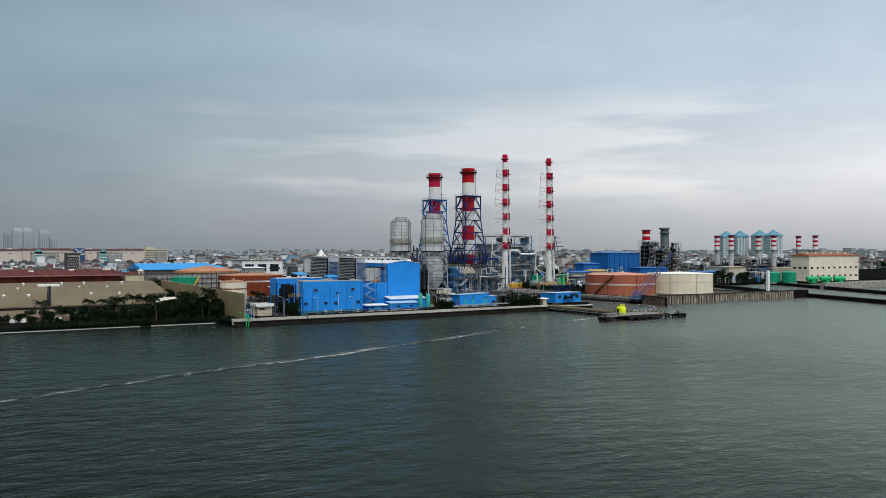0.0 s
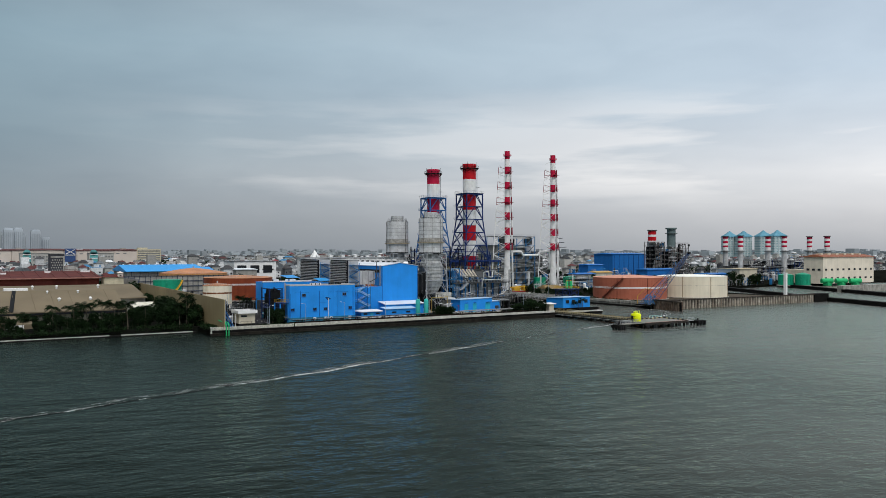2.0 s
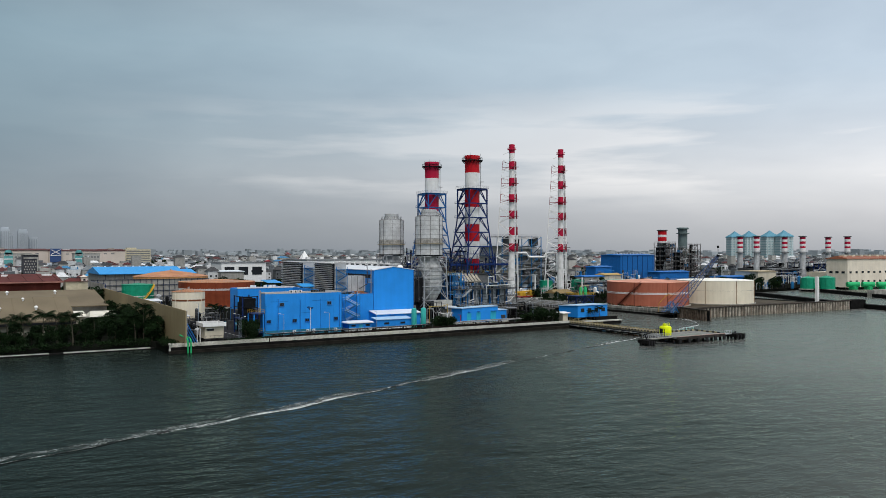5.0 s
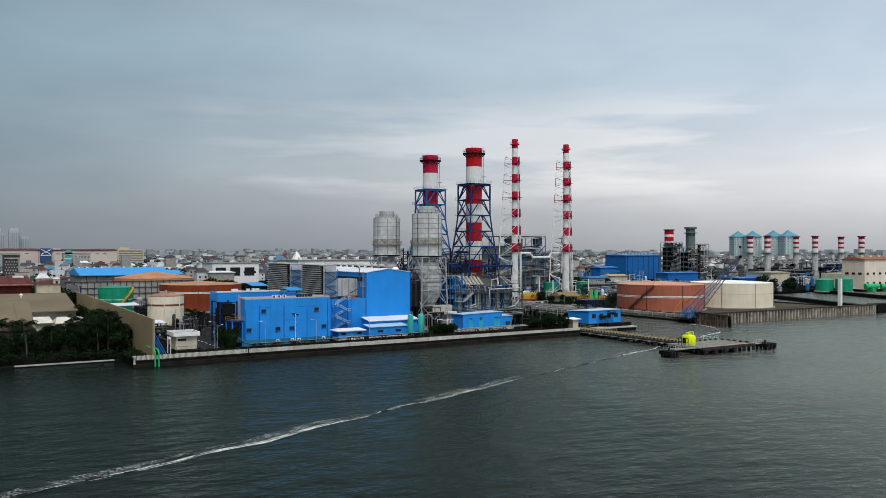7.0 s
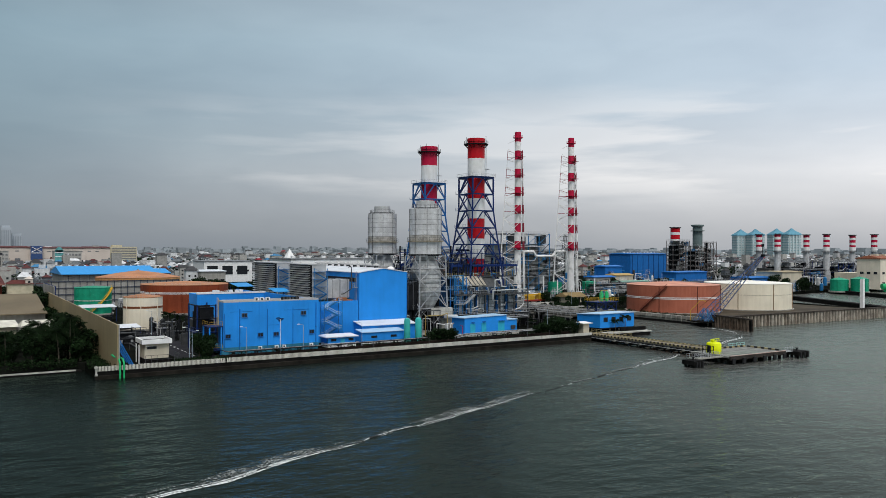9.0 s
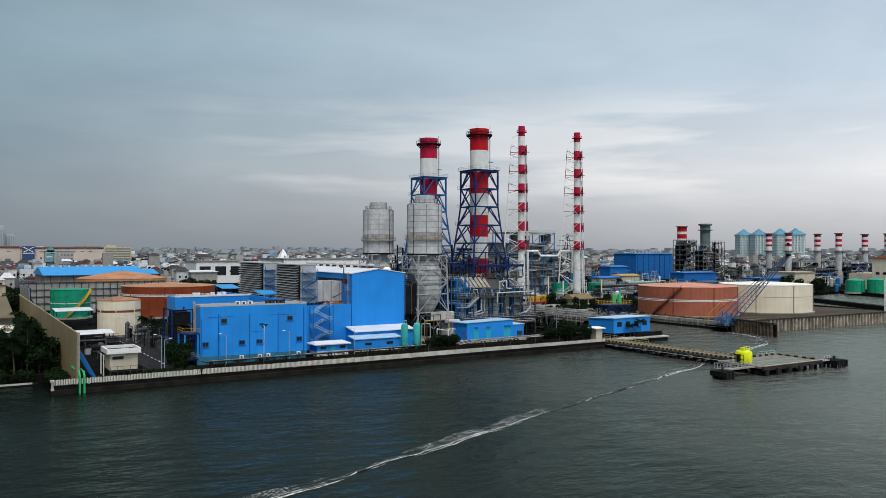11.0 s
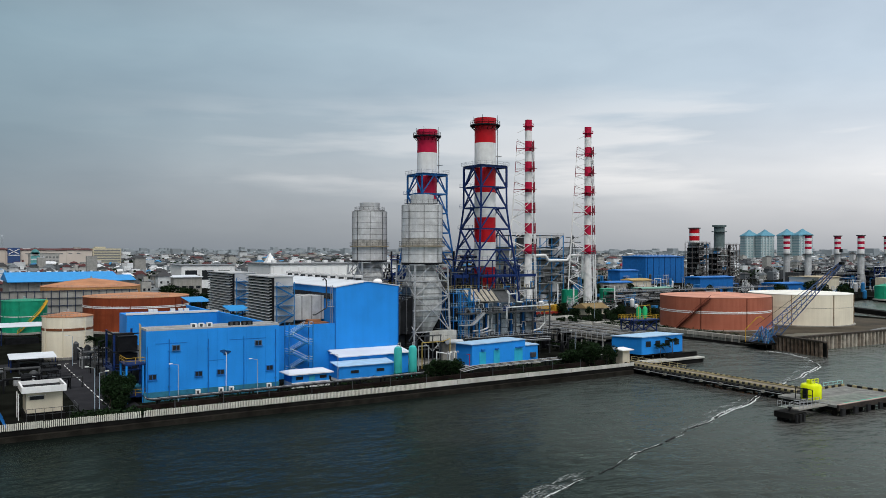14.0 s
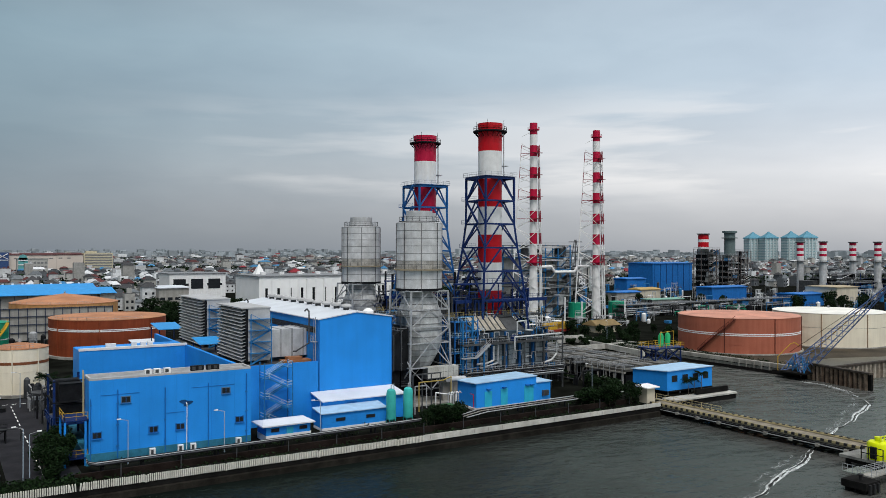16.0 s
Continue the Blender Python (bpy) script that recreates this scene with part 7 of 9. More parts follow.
PANEL_GREY = mat("grey_wall_panel", (0.36, 0.35, 0.32), 0.75, var=0.2, scale=0.3, streak=0.35)
for i in range(20):
    for j in range(4):
        part("panel", Geo().box(95 + 2.8 * i, 97.7 + 2.8 * i, 474, 474.2, LAND + 2.8 * j, LAND + 2.8 * j + 2.72), PANEL_GREY, panel)
for i in range(21):
    part("stiffener", Geo().beam((94.9 + 2.8 * i, 473.8, LAND), (94.9 + 2.8 * i, 473.8, 13.1), 0.28), STIFF, panel)
for z in (4.4, 7.2, 10.0, 12.8):
    part("rail", Geo().box(94.8, 151, 473.65, 473.9, z, z + 0.25), STIFF, panel)
for i in range(14):
    part("panel", Geo().box(94.6, 94.8, 436 + 2.8 * i, 438.7 + 2.8 * i, LAND, 12.4), PANEL_GREY, panel)
    part("stiffener", Geo().beam((95.0, 436 + 2.8 * i, LAND), (95.0, 436 + 2.8 * i, 12.6), 0.3), STEEL_BLUE, panel)
    part("raker", Geo().beam((95, 436 + 2.8 * i, 9), (99, 436 + 2.8 * i, LAND), 0.25), STEEL_BLUE, panel)
shed = thing("blue_roofed_shed", (135, 560, LAND), "large shed with a bright blue sheet roof", "shed")
part("wall", Geo().box(111.5, 158.5, 553, 598, LAND, 13.4), PANEL_GREY, shed)
part("gable", Geo().loft([[(111.5, 553, 13.4), (111.5, 598, 13.4), (111.7, 598, 13.4), (111.7, 553, 13.4)], [(111.5, 575, 17.2), (111.5, 576, 17.2), (111.7, 576, 17.2), (111.7, 575, 17.2)]]), PANEL_GREY, shed)
for i in range(9):
    part("wall_seam", Geo().box(114 + 5.2 * i, 114.25 + 5.2 * i, 552.9, 553, 3, 13.2), STIFF, shed)
part("roof", Geo().loft([[(110.5, 551, 13.4), (159.5, 551, 13.4), (159.5, 600, 13.4), (110.5, 600, 13.4)], [(110.5, 551, 13.65), (159.5, 551, 13.65), (159.5, 600, 13.65), (110.5, 600, 13.65)], [(110.5, 575, 17.4), (159.5, 575, 17.4), (159.5, 576, 17.4), (110.5, 576, 17.4)]]), CYAN_ROOF, shed)
part("annex_roof", Geo().loft([[(159.6, 556, 13.4), (167, 556, 13.4), (167, 570, 15.6), (159.6, 570, 15.6)], [(159.6, 556, 13.6), (167, 556, 13.6), (167, 570, 15.8), (159.6, 570, 15.8)]]), CYAN_ROOF, shed)
part("annex_wall", Geo().box(159.7, 166.5, 557, 570, LAND, 13.4), PANEL_GREY, shed)
for i in range(12):
    part("ridge_vent", Geo().box(113 + 4 * i, 113.9 + 4 * i, 575, 576.2, 17.3, 17.9), WHITE, shed)
for (x0, x1, y0, y1, z) in ((97, 106.5, 337, 344, 5.0), (98.5, 110, 394, 403, 7.2), (143, 150, 398, 404, 7.5)):
    c = thing("sheet_canopy", ((x0 + x1) / 2, y0, LAND), "white sheet canopy over pumps", "canopy")
    part("roof", Geo().loft([[(x0, y0, z - 0.5), (x1, y0, z - 0.5), (x1, y1, z), (x0, y1, z)], [(x0, y0, z - 0.4), (x1, y0, z - 0.4), (x1, y1, z + 0.1), (x0, y1, z + 0.1)]]), WHITE_ROOF, c)
    for x in (x0 + 0.3, x1 - 0.3):
        for y in (y0 + 0.3, y1 - 0.3):
            part("post", Geo().beam((x, y, LAND), (x, y, z - 0.4), 0.2), STEEL_BLUE, c)
    part("machinery", Geo().box(x0 + 1.5, x1 - 1.5, y0 + 1.5, y1 - 1.5, LAND, LAND + 1.6), DARK, c)
for x, y, z in ((81.5, 358, 5.7), (72, 365, 5.4)):
    hut = thing("shore_hut", (x, y, LAND), "small hut with a pale pitched roof among trees", "hut")
    part("wall", Geo().box(x - 4, x + 4, y - 4, y + 4, LAND, z - 1.2), CREAM, hut)
    part("roof", Geo().loft([[(x - 5, y - 5, z - 1.2), (x + 5, y - 5, z - 1.2), (x + 5, y + 5, z - 1.2), (x - 5, y + 5, z - 1.2)], [(x - 4, y - 0.2, z + 0.5), (x + 4, y - 0.2, z + 0.5), (x + 4, y + 0.2, z + 0.5), (x - 4, y + 0.2, z + 0.5)]]), mat("pale_hut_roof", (0.6, 0.58, 0.5), 0.7), hut)
cab = thing("switchgear_tower", (113, 299, LAND), "dark steel equipment tower with blue frame", "equipment")
for k, (y0, z0, z1) in enumerate(((296.2, 6.5, 9.4), (299.3, 6.5, 12.8), (296.2, 9.9, 12.6), (302, 6.5, 11.2))):
    part("cabinet", Geo().box(111.8 + 0.2 * k, 115.6, y0, y0 + 2.1, z0, z1), DARK, cab)
for z in (9.7, 13.0):
    part("beam", Geo().box(111.2, 116.2, 295.8, 296.1, z, z + 0.2).box(111.2, 111.5, 296.1, 304.2, z, z + 0.2), DARK, cab)
for x in (111.4, 116):
    for y in (296, 304):
        part("post", Geo().beam((x, y, LAND), (x, y, 13.3), 0.35), STEEL_BLUE, cab)
part("deck", Geo().box(111, 116.4, 295.6, 304.4, 6.2, 6.4), STEEL_BLUE, cab)
part("railing", Geo().rail([(111, 304.4, 6.4), (111, 295.6, 6.4), (114.4, 295.6, 6.4)], 1.1, 0.09), STEEL_BLUE, cab)
pipes = thing("pipe_manifold", (113, 330, LAND), "row of upright dark process pipes", "pipework")
for i in range(9):
    x, y = 112 + 0.9 * (i % 5), 322 + 3.2 * (i // 5) + 0.4 * i
    part("pipe", Geo().tube([(x, y, LAND), (x, y, 6 + (i * 7 % 5) * 0.6), (x + 1.2, y + 1.2, 6.2 + (i * 7 % 5) * 0.6)], 0.3), DARK if i % 3 else GALV_DK, pipes)


def lamp_post(x, y, h, az, arm=1.3):
    s = thing("lamp_post", (x, y, LAND), "slender grey street lamp post", "street lamp", "lamp posts")
    part("pole", Geo().lathe(x, y, [(0.08, LAND), (0.05, LAND + h)], 8), mat("pale_blue_pole", (0.34, 0.42, 0.5), 0.5), s)
    e = (x + arm * math.cos(az), y + arm * math.sin(az), LAND + h + 0.25)
    part("arm", Geo().beam((x, y, LAND + h), e, 0.06), FRAME_GREY, s)
    part("luminaire", Geo().box(e[0] - 0.3, e[0] + 0.3, e[1] - 0.15, e[1] + 0.15, e[2] - 0.08, e[2] + 0.06), WHITE, s)


for x, y, h, az in ((106.0, 282.5, 7.2, 2.6), (106.9, 283.5, 6.2, 0.2), (120.2, 284.3, 6.5, 2.8), (134.6, 283.6, 6.5, 2.8), (152.2, 286.2, 6.0, 3.0), (220.5, 292.5, 6.5, 2.8), (110.2, 341, 7, 3.0), (288.8, 360, 8, 1.0)):
    lamp_post(x, y, h, az)

# process clutter between hall and boiler
skid = thing("fuel_gas_skid", (180, 295, LAND), "fuel gas skid with white tanks and yellow pipework", "process skid")
part("white_tank", Geo().beam((184.5, 296, 7.4), (189.5, 297.5, 7.0), 1.2, sides=14), GALV, skid, smooth=True)
for i in range(6):
    for j in range(2):
        part("wall_panel", Geo().box(181.5 + 1.25 * i, 182.7 + 1.25 * i, 299, 301, 7.4 + 1.15 * j, 8.5 + 1.15 * j), CONCRETE_LT, skid, "stained pale panel")
part("panel_frame", Geo().box(181.4, 189.1, 299.05, 300.9, 7.2, 9.6), GALV_DK, skid)
for i in range(4):
    x = 174.5 + 2.1 * i
    part("frame_post", Geo().beam((x, 293, LAND), (x, 293, 9.5), 0.2), GALV_DK, skid)
part("frame_beam", Geo().beam((174.5, 293, 9.5), (181, 293, 9.5), 0.24).beam((174.5, 293, 6.5), (181, 293, 6.5), 0.2), GALV_DK, skid)
for pts, m in (([(175, 291.5, 2.5), (175, 291.5, 8.2), (180.5, 291.5, 8.2), (183, 292.5, 8.6), (183, 292.5, 4)], mat("dull_gas_yellow", (0.36, 0.26, 0.07), 0.6, var=0.3)), ([(174.4, 292, 2), (174.4, 292, 7.4), (177, 292, 7.4), (177, 292, 3)], FRAME_GREY), ([(178.5, 291, 2), (178.5, 291, 6), (182.5, 291, 5.2)], WHITE), ([(180, 290, 3.4), (184, 290, 2.6), (186, 290, 2.6)], GALV)):
    part("pipe", Geo().tube(pts, 0.24, 8), m, skid, smooth=True)
for i in range(5):
    part("cooler_coil", Geo().tube([(181 + 0.6 * i, 290.4, 3.4), (181 + 0.6 * i, 290.4, 5.6), (181.3 + 0.6 * i, 290.4, 5.9), (181.6 + 0.6 * i, 290.4, 5.6)], 0.28), WHITE if i % 2 else FRAME_GREY, skid)
part("plinth", Geo().box(173.5, 190.5, 289.6, 303, LAND - 0.1, LAND + 0.2), DARK_CONC, skid)
part("cabinet", Geo().box(177.6, 179.8, 286, 287.8, LAND, 4.4), mat("dark_green_cabinet", (0.04, 0.12, 0.05), 0.6), skid)
part("low_wall", Geo().box(186, 194, 300.5, 302, LAND, 6.4), CONCRETE, skid)
under = thing("boiler_undercroft", (206, 306, LAND), "dark tangle of pumps and pipes below the boiler", "pipework")
for i in range(26):
    x = 193.5 + 1.02 * i
    y = 303.2 + (i * 5 % 7) * 0.35
    part("drop_pipe", Geo().beam((x, y, LAND), (x, y, 6.4 - (i * 3 % 4) * 0.5), 0.22 + 0.1 * (i % 3), sides=6), (GALV_DK, DARK, STEEL_CYAN, FRAME_GREY)[i % 4], under)
for k in range(6):
    part("header_pipe", Geo().beam((191.8, 301.4 + 0.4 * k, 5.4 + 0.3 * (k % 3)), (220, 301.4 + 0.4 * k, 5.4 + 0.3 * (k % 3)), 0.26, sides=6), (GALV_DK, FRAME_GREY, DARK)[k % 3], under)

# ---- plant behind the slim stacks ----


def frame_block(name, label, x0, x1, y0, y1, z0, z1, nx, ny, nz, steel, infill=None, cat="process structure", seed=1, w=0.4):
    """Open steel storeys with decks, bracing, vessels and pipes."""
    r = random.Random(seed)
    s = thing(name, ((x0 + x1) / 2, (y0 + y1) / 2, z0), label, cat)
    xs = [x0 + (x1 - x0) * i / nx for i in range(nx + 1)]
    ys = [y0 + (y1 - y0) * i / ny for i in range(ny + 1)]
    zs = [z0 + (z1 - z0) * i / nz for i in range(nz + 1)]
    for i, x in enumerate(xs):
        for j, y in enumerate(ys):
            if 0 < i < nx and 0 < j < ny:
                continue
            part("column", Geo().beam((x, y, z0), (x, y, z1), w), steel, s)
    for z in zs[1:]:
        part("deck", Geo().box(x0, x1, y0, y1, z - 0.2, z), GALV_DK if r.random() < 0.6 else steel, s)
        part("deck_railing", Geo().rail([(x0, y1, z), (x0, y0, z), (x1, y0, z)], 1.1, 0.1, (x1 - x0) / (2 * nx)), FRAME_GREY, s)
    for za, zb in zip(zs, zs[1:]):
        for xa, xb in zip(xs, xs[1:]):
            if r.random() < 0.45:
                part("brace", Geo().beam((xa, y0, za), (xb, y0, zb), w * 0.55), steel, s)
            if r.random() < 0.7:
                d = r.uniform(0.25, 0.45) * (xb - xa)
                cx = r.uniform(xa + d, xb - d)
                if r.random() < 0.5:
                    part("vessel", Geo().lathe(cx, y0 + d + 0.8, [(d * 0.7, za), (d, za + 0.5), (d, zb - 0.8), (d * 0.4, zb - 0.3)], 14), r.choice((GALV, GALV_DK, FRAME_GREY, DARK)), s, smooth=True)
                else:
                    part("cabinet", Geo().box(cx - d, cx + d, y0 + 0.8, y0 + 4, za, za + (zb - za) * r.uniform(0.4, 0.85)), r.choice((GALV_DK, DARK, PANEL_GREY, STEEL_CYAN)), s)
        for _ in range(2):
            z = r.uniform(za + 0.8, zb - 0.4)
            part("pipe", Geo().tube([(x0 - 0.5, y0 - 0.3, z), (r.uniform(x0, x1), y0 - 0.3, z), (r.uniform(x0, x1), y0 - 0.3, zb - 0.3)], 0.35, 6), r.choice((FRAME_GREY, GALV, DARK)), s)
    if infill:
        part("core", Geo().box(x0 + 1.2, x1 - 1.2, y0 + 5, y1 - 1, z0, z1 - (z1 - z0) / nz), infill, s)
    return s


frame_block("boiler_structure", "tall open boiler structure with blue and grey decks", 322, 352, 452, 478, LAND, 36, 4, 2, 6, STEEL_CYAN, PANEL_GREY, seed=3)
frame_block("boiler_structure", "lower grey boiler structure with duct loops", 352, 372, 462, 484, LAND, 26, 3, 2, 5, GALV_DK, PANEL_GREY, seed=5)
duc = thing("white_duct_loop", (356, 450, LAND), "looping white steam duct", "duct")
part("duct", Geo().tube([(330, 449, 26), (338, 449, 26), (340, 449, 23.5), (352, 449, 23.5), (354, 449, 26), (362, 449, 26), (362, 449, 14)], 1.3, 10), WHITE, duc, smooth=True)
for i, (x, y) in enumerate(((330, 430), (338, 428), (306, 436), (368, 432))):
    part("post", Geo().beam((x, y, LAND), (x, y, 13 - 2 * (i % 2)), 0.7, sides=8), WHITE, duc)
truck = thing("truck_crane", (297, 397, LAND), "yellow truck crane parked beyond the intake", "vehicle")
part("chassis", Geo().box(290, 303, 395.5, 398.3, 2.6, 3.5), mat("red_chassis", (0.3, 0.03, 0.02), 0.6), truck)
part("cab", Geo().box(299.5, 302.6, 395.5, 398.3, 3.5, 5.9), YELLOW, truck)
part("boom", Geo().beam((291, 397, 5.4), (302, 397, 5.9), 0.8), YELLOW, truck)
part("turret", Geo().box(293, 297, 395.6, 398.2, 3.5, 5.2), YELLOW, truck)
for x in (291.5, 294, 299, 301.5):
    part("wheel", Geo().beam((x, 395.3, 2.3), (x, 395.9, 2.3), 1.25, sides=14), RUBBER, truck)
cott = thing("plant_cottage", (320, 395, LAND), "cream cottage with an ochre hipped roof", "house")
part("wall", Geo().box(313, 324, 391, 398, LAND, 4.4), CREAM, cott)
part("roof", Geo().loft([[(312, 390, 4.4), (325, 390, 4.4), (325, 399, 4.4), (312, 399, 4.4)], [(312.6, 394, 6.4), (324.4, 394, 6.4), (324.4, 394.6, 6.4), (312.6, 394.6, 6.4)]]), mat("ochre_tile_roof", (0.22, 0.155, 0.07), 0.8), cott)
part("window", Geo().box(315, 317, 390.95, 391, 3, 4.2), GLASSY, cott)
part("door", Geo().box(320, 321.2, 390.95, 391, LAND, 4), DARK, cott)

# ---- eastern works ----


def bigbox(name, label, x0, x1, y0, y1, z1, wall, roof, rise=1.5, cat="building", windows=0, wz=None):
    s = thing(name, ((x0 + x1) / 2, (y0 + y1) / 2, LAND), label, cat)
    part("wall", Geo().box(x0, x1, y0, y1, LAND, z1), wall, s)
    ym = (y0 + y1) / 2
    part("roof", Geo().loft([[(x0 - 0.6, y0 - 0.6, z1), (x1 + 0.6, y0 - 0.6, z1), (x1 + 0.6, y1 + 0.6, z1), (x0 - 0.6, y1 + 0.6, z1)], [(x0 - 0.6, y0 - 0.6, z1 + 0.4), (x1 + 0.6, y0 - 0.6, z1 + 0.4), (x1 + 0.6, y1 + 0.6, z1 + 0.4), (x0 - 0.6, y1 + 0.6, z1 + 0.4)], [(x0, ym - 0.5, z1 + rise), (x1, ym - 0.5, z1 + rise), (x1, ym + 0.5, z1 + rise), (x0, ym + 0.5, z1 + rise)]]), roof, s)
    for k in range(windows):
        x = x0 + (x1 - x0) * (k + 0.5) / windows
        for z in wz:
            part("window", Geo().box(x - 1.3, x + 1.3, y0 - 0.08, y0, z, z + 1.5), GLASSY, s)
    return s


BW = bigbox("blue_warehouse", "large deep blue clad warehouse with roof vents", 563, 607, 600, 626, 23.0, BLUE_DK, BLUE_DK, 1.2)
for i in range(7):
    part("wall_rib", Geo().box(565 + 6.4 * i, 565.3 + 6.4 * i, 599.8, 600, LAND, 22.6), STEEL_BLUE, BW)
for i in range(10):
    part("roof_vent", Geo().box(565 + 4.2 * i, 566.3 + 4.2 * i, 611, 613, 23.6, 25.2), GALV, BW)
bigbox("blue_shed", "deep blue clad shed beside the warehouse", 496, 514, 560, 572, 13.6, BLUE_DK, BLUE_DK, 1.2)
bigbox("blue_shed", "deep blue clad shed below the grey stack", 484, 515, 478, 490, 11.4, BLUE_DK, BLUE_DK, 1.0)
bigbox("blue_shed", "low deep blue clad shed behind the tanks", 512, 552, 440, 455, 8.4, BLUE_DK, BLUE_DK, 1.0)
bigbox("blue_canopy_shed", "low shed with a bright blue roof", 448, 468, 520, 530, 7.4, PANEL_GREY, BLUE_DK, 1.2)
bigbox("ochre_roofed_shed", "small cream shed with an ochre roof", 478, 496, 530, 540, 8.0, CREAM, mat("ochre_sheet_roof", (0.42, 0.28, 0.1), 0.7), 1.5)
bigbox("green_canopy_shed", "pale green roofed open shed", 426, 450, 470, 478, 6.4, PANEL_GREY, mat("pale_green_roof", (0.2, 0.38, 0.3), 0.7), 0.8)
frame_block("pipe_bridge", "grey pipe bridge across the works", 372, 500, 436, 444, LAND, 7.5, 14, 1, 2, GALV_DK, None, seed=8, w=0.3)
CB = bigbox("cream_powerhouse", "cream powerhouse with a brown roof and small windows", 574, 640, 388, 404, 21.5, mat("white_cream_render", (0.76, 0.68, 0.56), 0.8, var=0.1, scale=0.15, streak=0.2), mat("brown_metal_roof", (0.25, 0.09, 0.05), 0.7), 2.2, windows=9, wz=(11.5, 5.0))
for i in range(6):
    part("roof_vent", Geo().box(580 + 10 * i, 583 + 10 * i, 394, 398, 22.6, 24.6), CREAM, CB)
part("wing", Geo().box(574.5, 600, 404.1, 420, LAND, 12), CREAM, CB)
for k in range(3):
    part("side_window", Geo().box(573.9, 574, 390 + 4.6 * k, 392.4 + 4.6 * k, 11.5, 13), GLASSY, CB)
bigbox("cream_office", "low cream office with a flat brown roof", 535, 556, 432, 452, 12.2, CREAM, mat("tan_flat_roof", (0.4, 0.33, 0.22), 0.8), 0.8)
frame_block("switchyard", "blue switchyard frames and transformers", 600, 690, 470, 480, LAND, 12, 12, 1, 3, STEEL_BLUE, None, seed=9, w=0.4)


def banded_stack(cx, cy, top, r, label, bands=((0, RED), (3.4, STACK_WHITE), (6.8, RED), (10.2, STACK_WHITE)), shaft=GALV, grp="grey shafted stacks", hopper=True):
    s = thing("turbine_stack", (cx, cy, LAND), label, "stack", grp)
    z = top
    for k, (d, m) in enumerate(bands):
        e = bands[k + 1][0] if k + 1 < len(bands) else d + 2.6
        part("band", Geo().lathe(cx, cy, [(r, top - e), (r, top - d)], 20), m, s, smooth=True)
        z = top - e
    part("shaft", Geo().lathe(cx, cy, [(r, LAND), (r, z)], 20), shaft, s, smooth=True)
    part("rim", Geo().ring(cx, cy, top - 0.2, top + 0.5, r - 0.3, r + 0.85, 20), GALV_DK, s)
    part("deck", Geo().ring(cx, cy, top - 13.6, top - 13.2, r, r + 1.2, 20), GALV_DK, s)
    if hopper:
        part("silencer", Geo().lathe(cx, cy, [(3.2, LAND), (3.2, 9), (r, 12)], 16), SEAM_GREY, s, smooth=True)
        part("block", Geo().box(cx - 6, cx + 12, cy + 3, cy + 14, LAND, 13), GALV_DK, s)
    return s


SB = ((0, CRIMSON), (2.0, STACK_WHITE), (4.0, CRIMSON), (6.0, STACK_WHITE), (8.0, CRIMSON), (9.6, STACK_WHITE))
for k in range(3):
    banded_stack(615 + 39.5 * k, 510 - 15 * k, 39.2, 2.3, "grey shafted stack with red and white bands", SB, hopper=False)
    banded_stack(605 + 39.5 * k, 486 - 15 * k, 39.2, 2.3, "red and white banded stack over a grey silencer", SB)
    frame_block("turbine_block", "grey and blue turbine block with decks", 608 + 39.5 * k, 634 + 39.5 * k, 478 - 15 * k, 500 - 15 * k, LAND, 18, 4, 2, 4, STEEL_BLUE if k % 2 else GALV_DK, DARK, seed=20 + k)
MID_STEEL = mat("rusty_grey_steel", (0.13, 0.115, 0.11), 0.65, var=0.3, scale=0.8)
frame_block("process_tower", "tall dark process tower of steel decks", 579, 591, 560, 574, LAND, 34.5, 3, 2, 8, MID_STEEL, DARK, seed=31)
frame_block("process_tower", "dark process tower beside the grey stack", 587, 598, 538, 550, LAND, 33, 3, 2, 7, MID_STEEL, DARK, seed=33)
frame_block("process_tower", "low dark process tower", 570, 581, 535.5, 545.5, LAND, 30, 3, 2, 7, MID_STEEL, DARK, seed=35)
banded_stack(586, 571, 45.6, 3.9, "red and white banded stack beside a process tower", ((0, RED), (3.9, STACK_WHITE), (6.0, RED), (9.6, STACK_WHITE)), grp="process stacks", hopper=False)
gs = thing("grey_stack", (584, 545.5, LAND), "dark green-grey stack with a flared rim", "stack", "process stacks")
GS = mat("green_grey_stack_paint", (0.12, 0.16, 0.16), 0.6)
part("shaft", Geo().lathe(584, 545.5, [(3.9, 20), (3.9, 46), (5.2, 46.2), (5.2, 47.4), (4.0, 47.6)], 24), GS, gs, smooth=True)
part("silver_base", Geo().lathe(584, 545.5, [(3.7, LAND), (3.7, 20)], 20), GALV, gs, smooth=True)
part("deck", Geo().ring(584, 545.5, 42.2, 42.8, 3.9, 5.6, 20), GS, gs)
part("deck", Geo().ring(584, 545.5, 24, 24.8, 3.9, 7, 20), GS, gs)
for k in range(3):
    c = thing("green_skid_tank", (549 + 9 * k, 369 - 5 * k, LAND), "bright green horizontal tank on a skid", "tank", "green skid tanks")
    part("vessel", Geo().beam((546 + 9 * k, 371 - 5 * k, 5.0), (553 + 9 * k, 367 - 5 * k, 5.0), 3.6, sides=14), GREEN_LT, c, smooth=True)
    part("saddle", Geo().box(548 + 9 * k, 552 + 9 * k, 367 - 5 * k, 371 - 5 * k, LAND, 4.0), GREEN_LT, c)
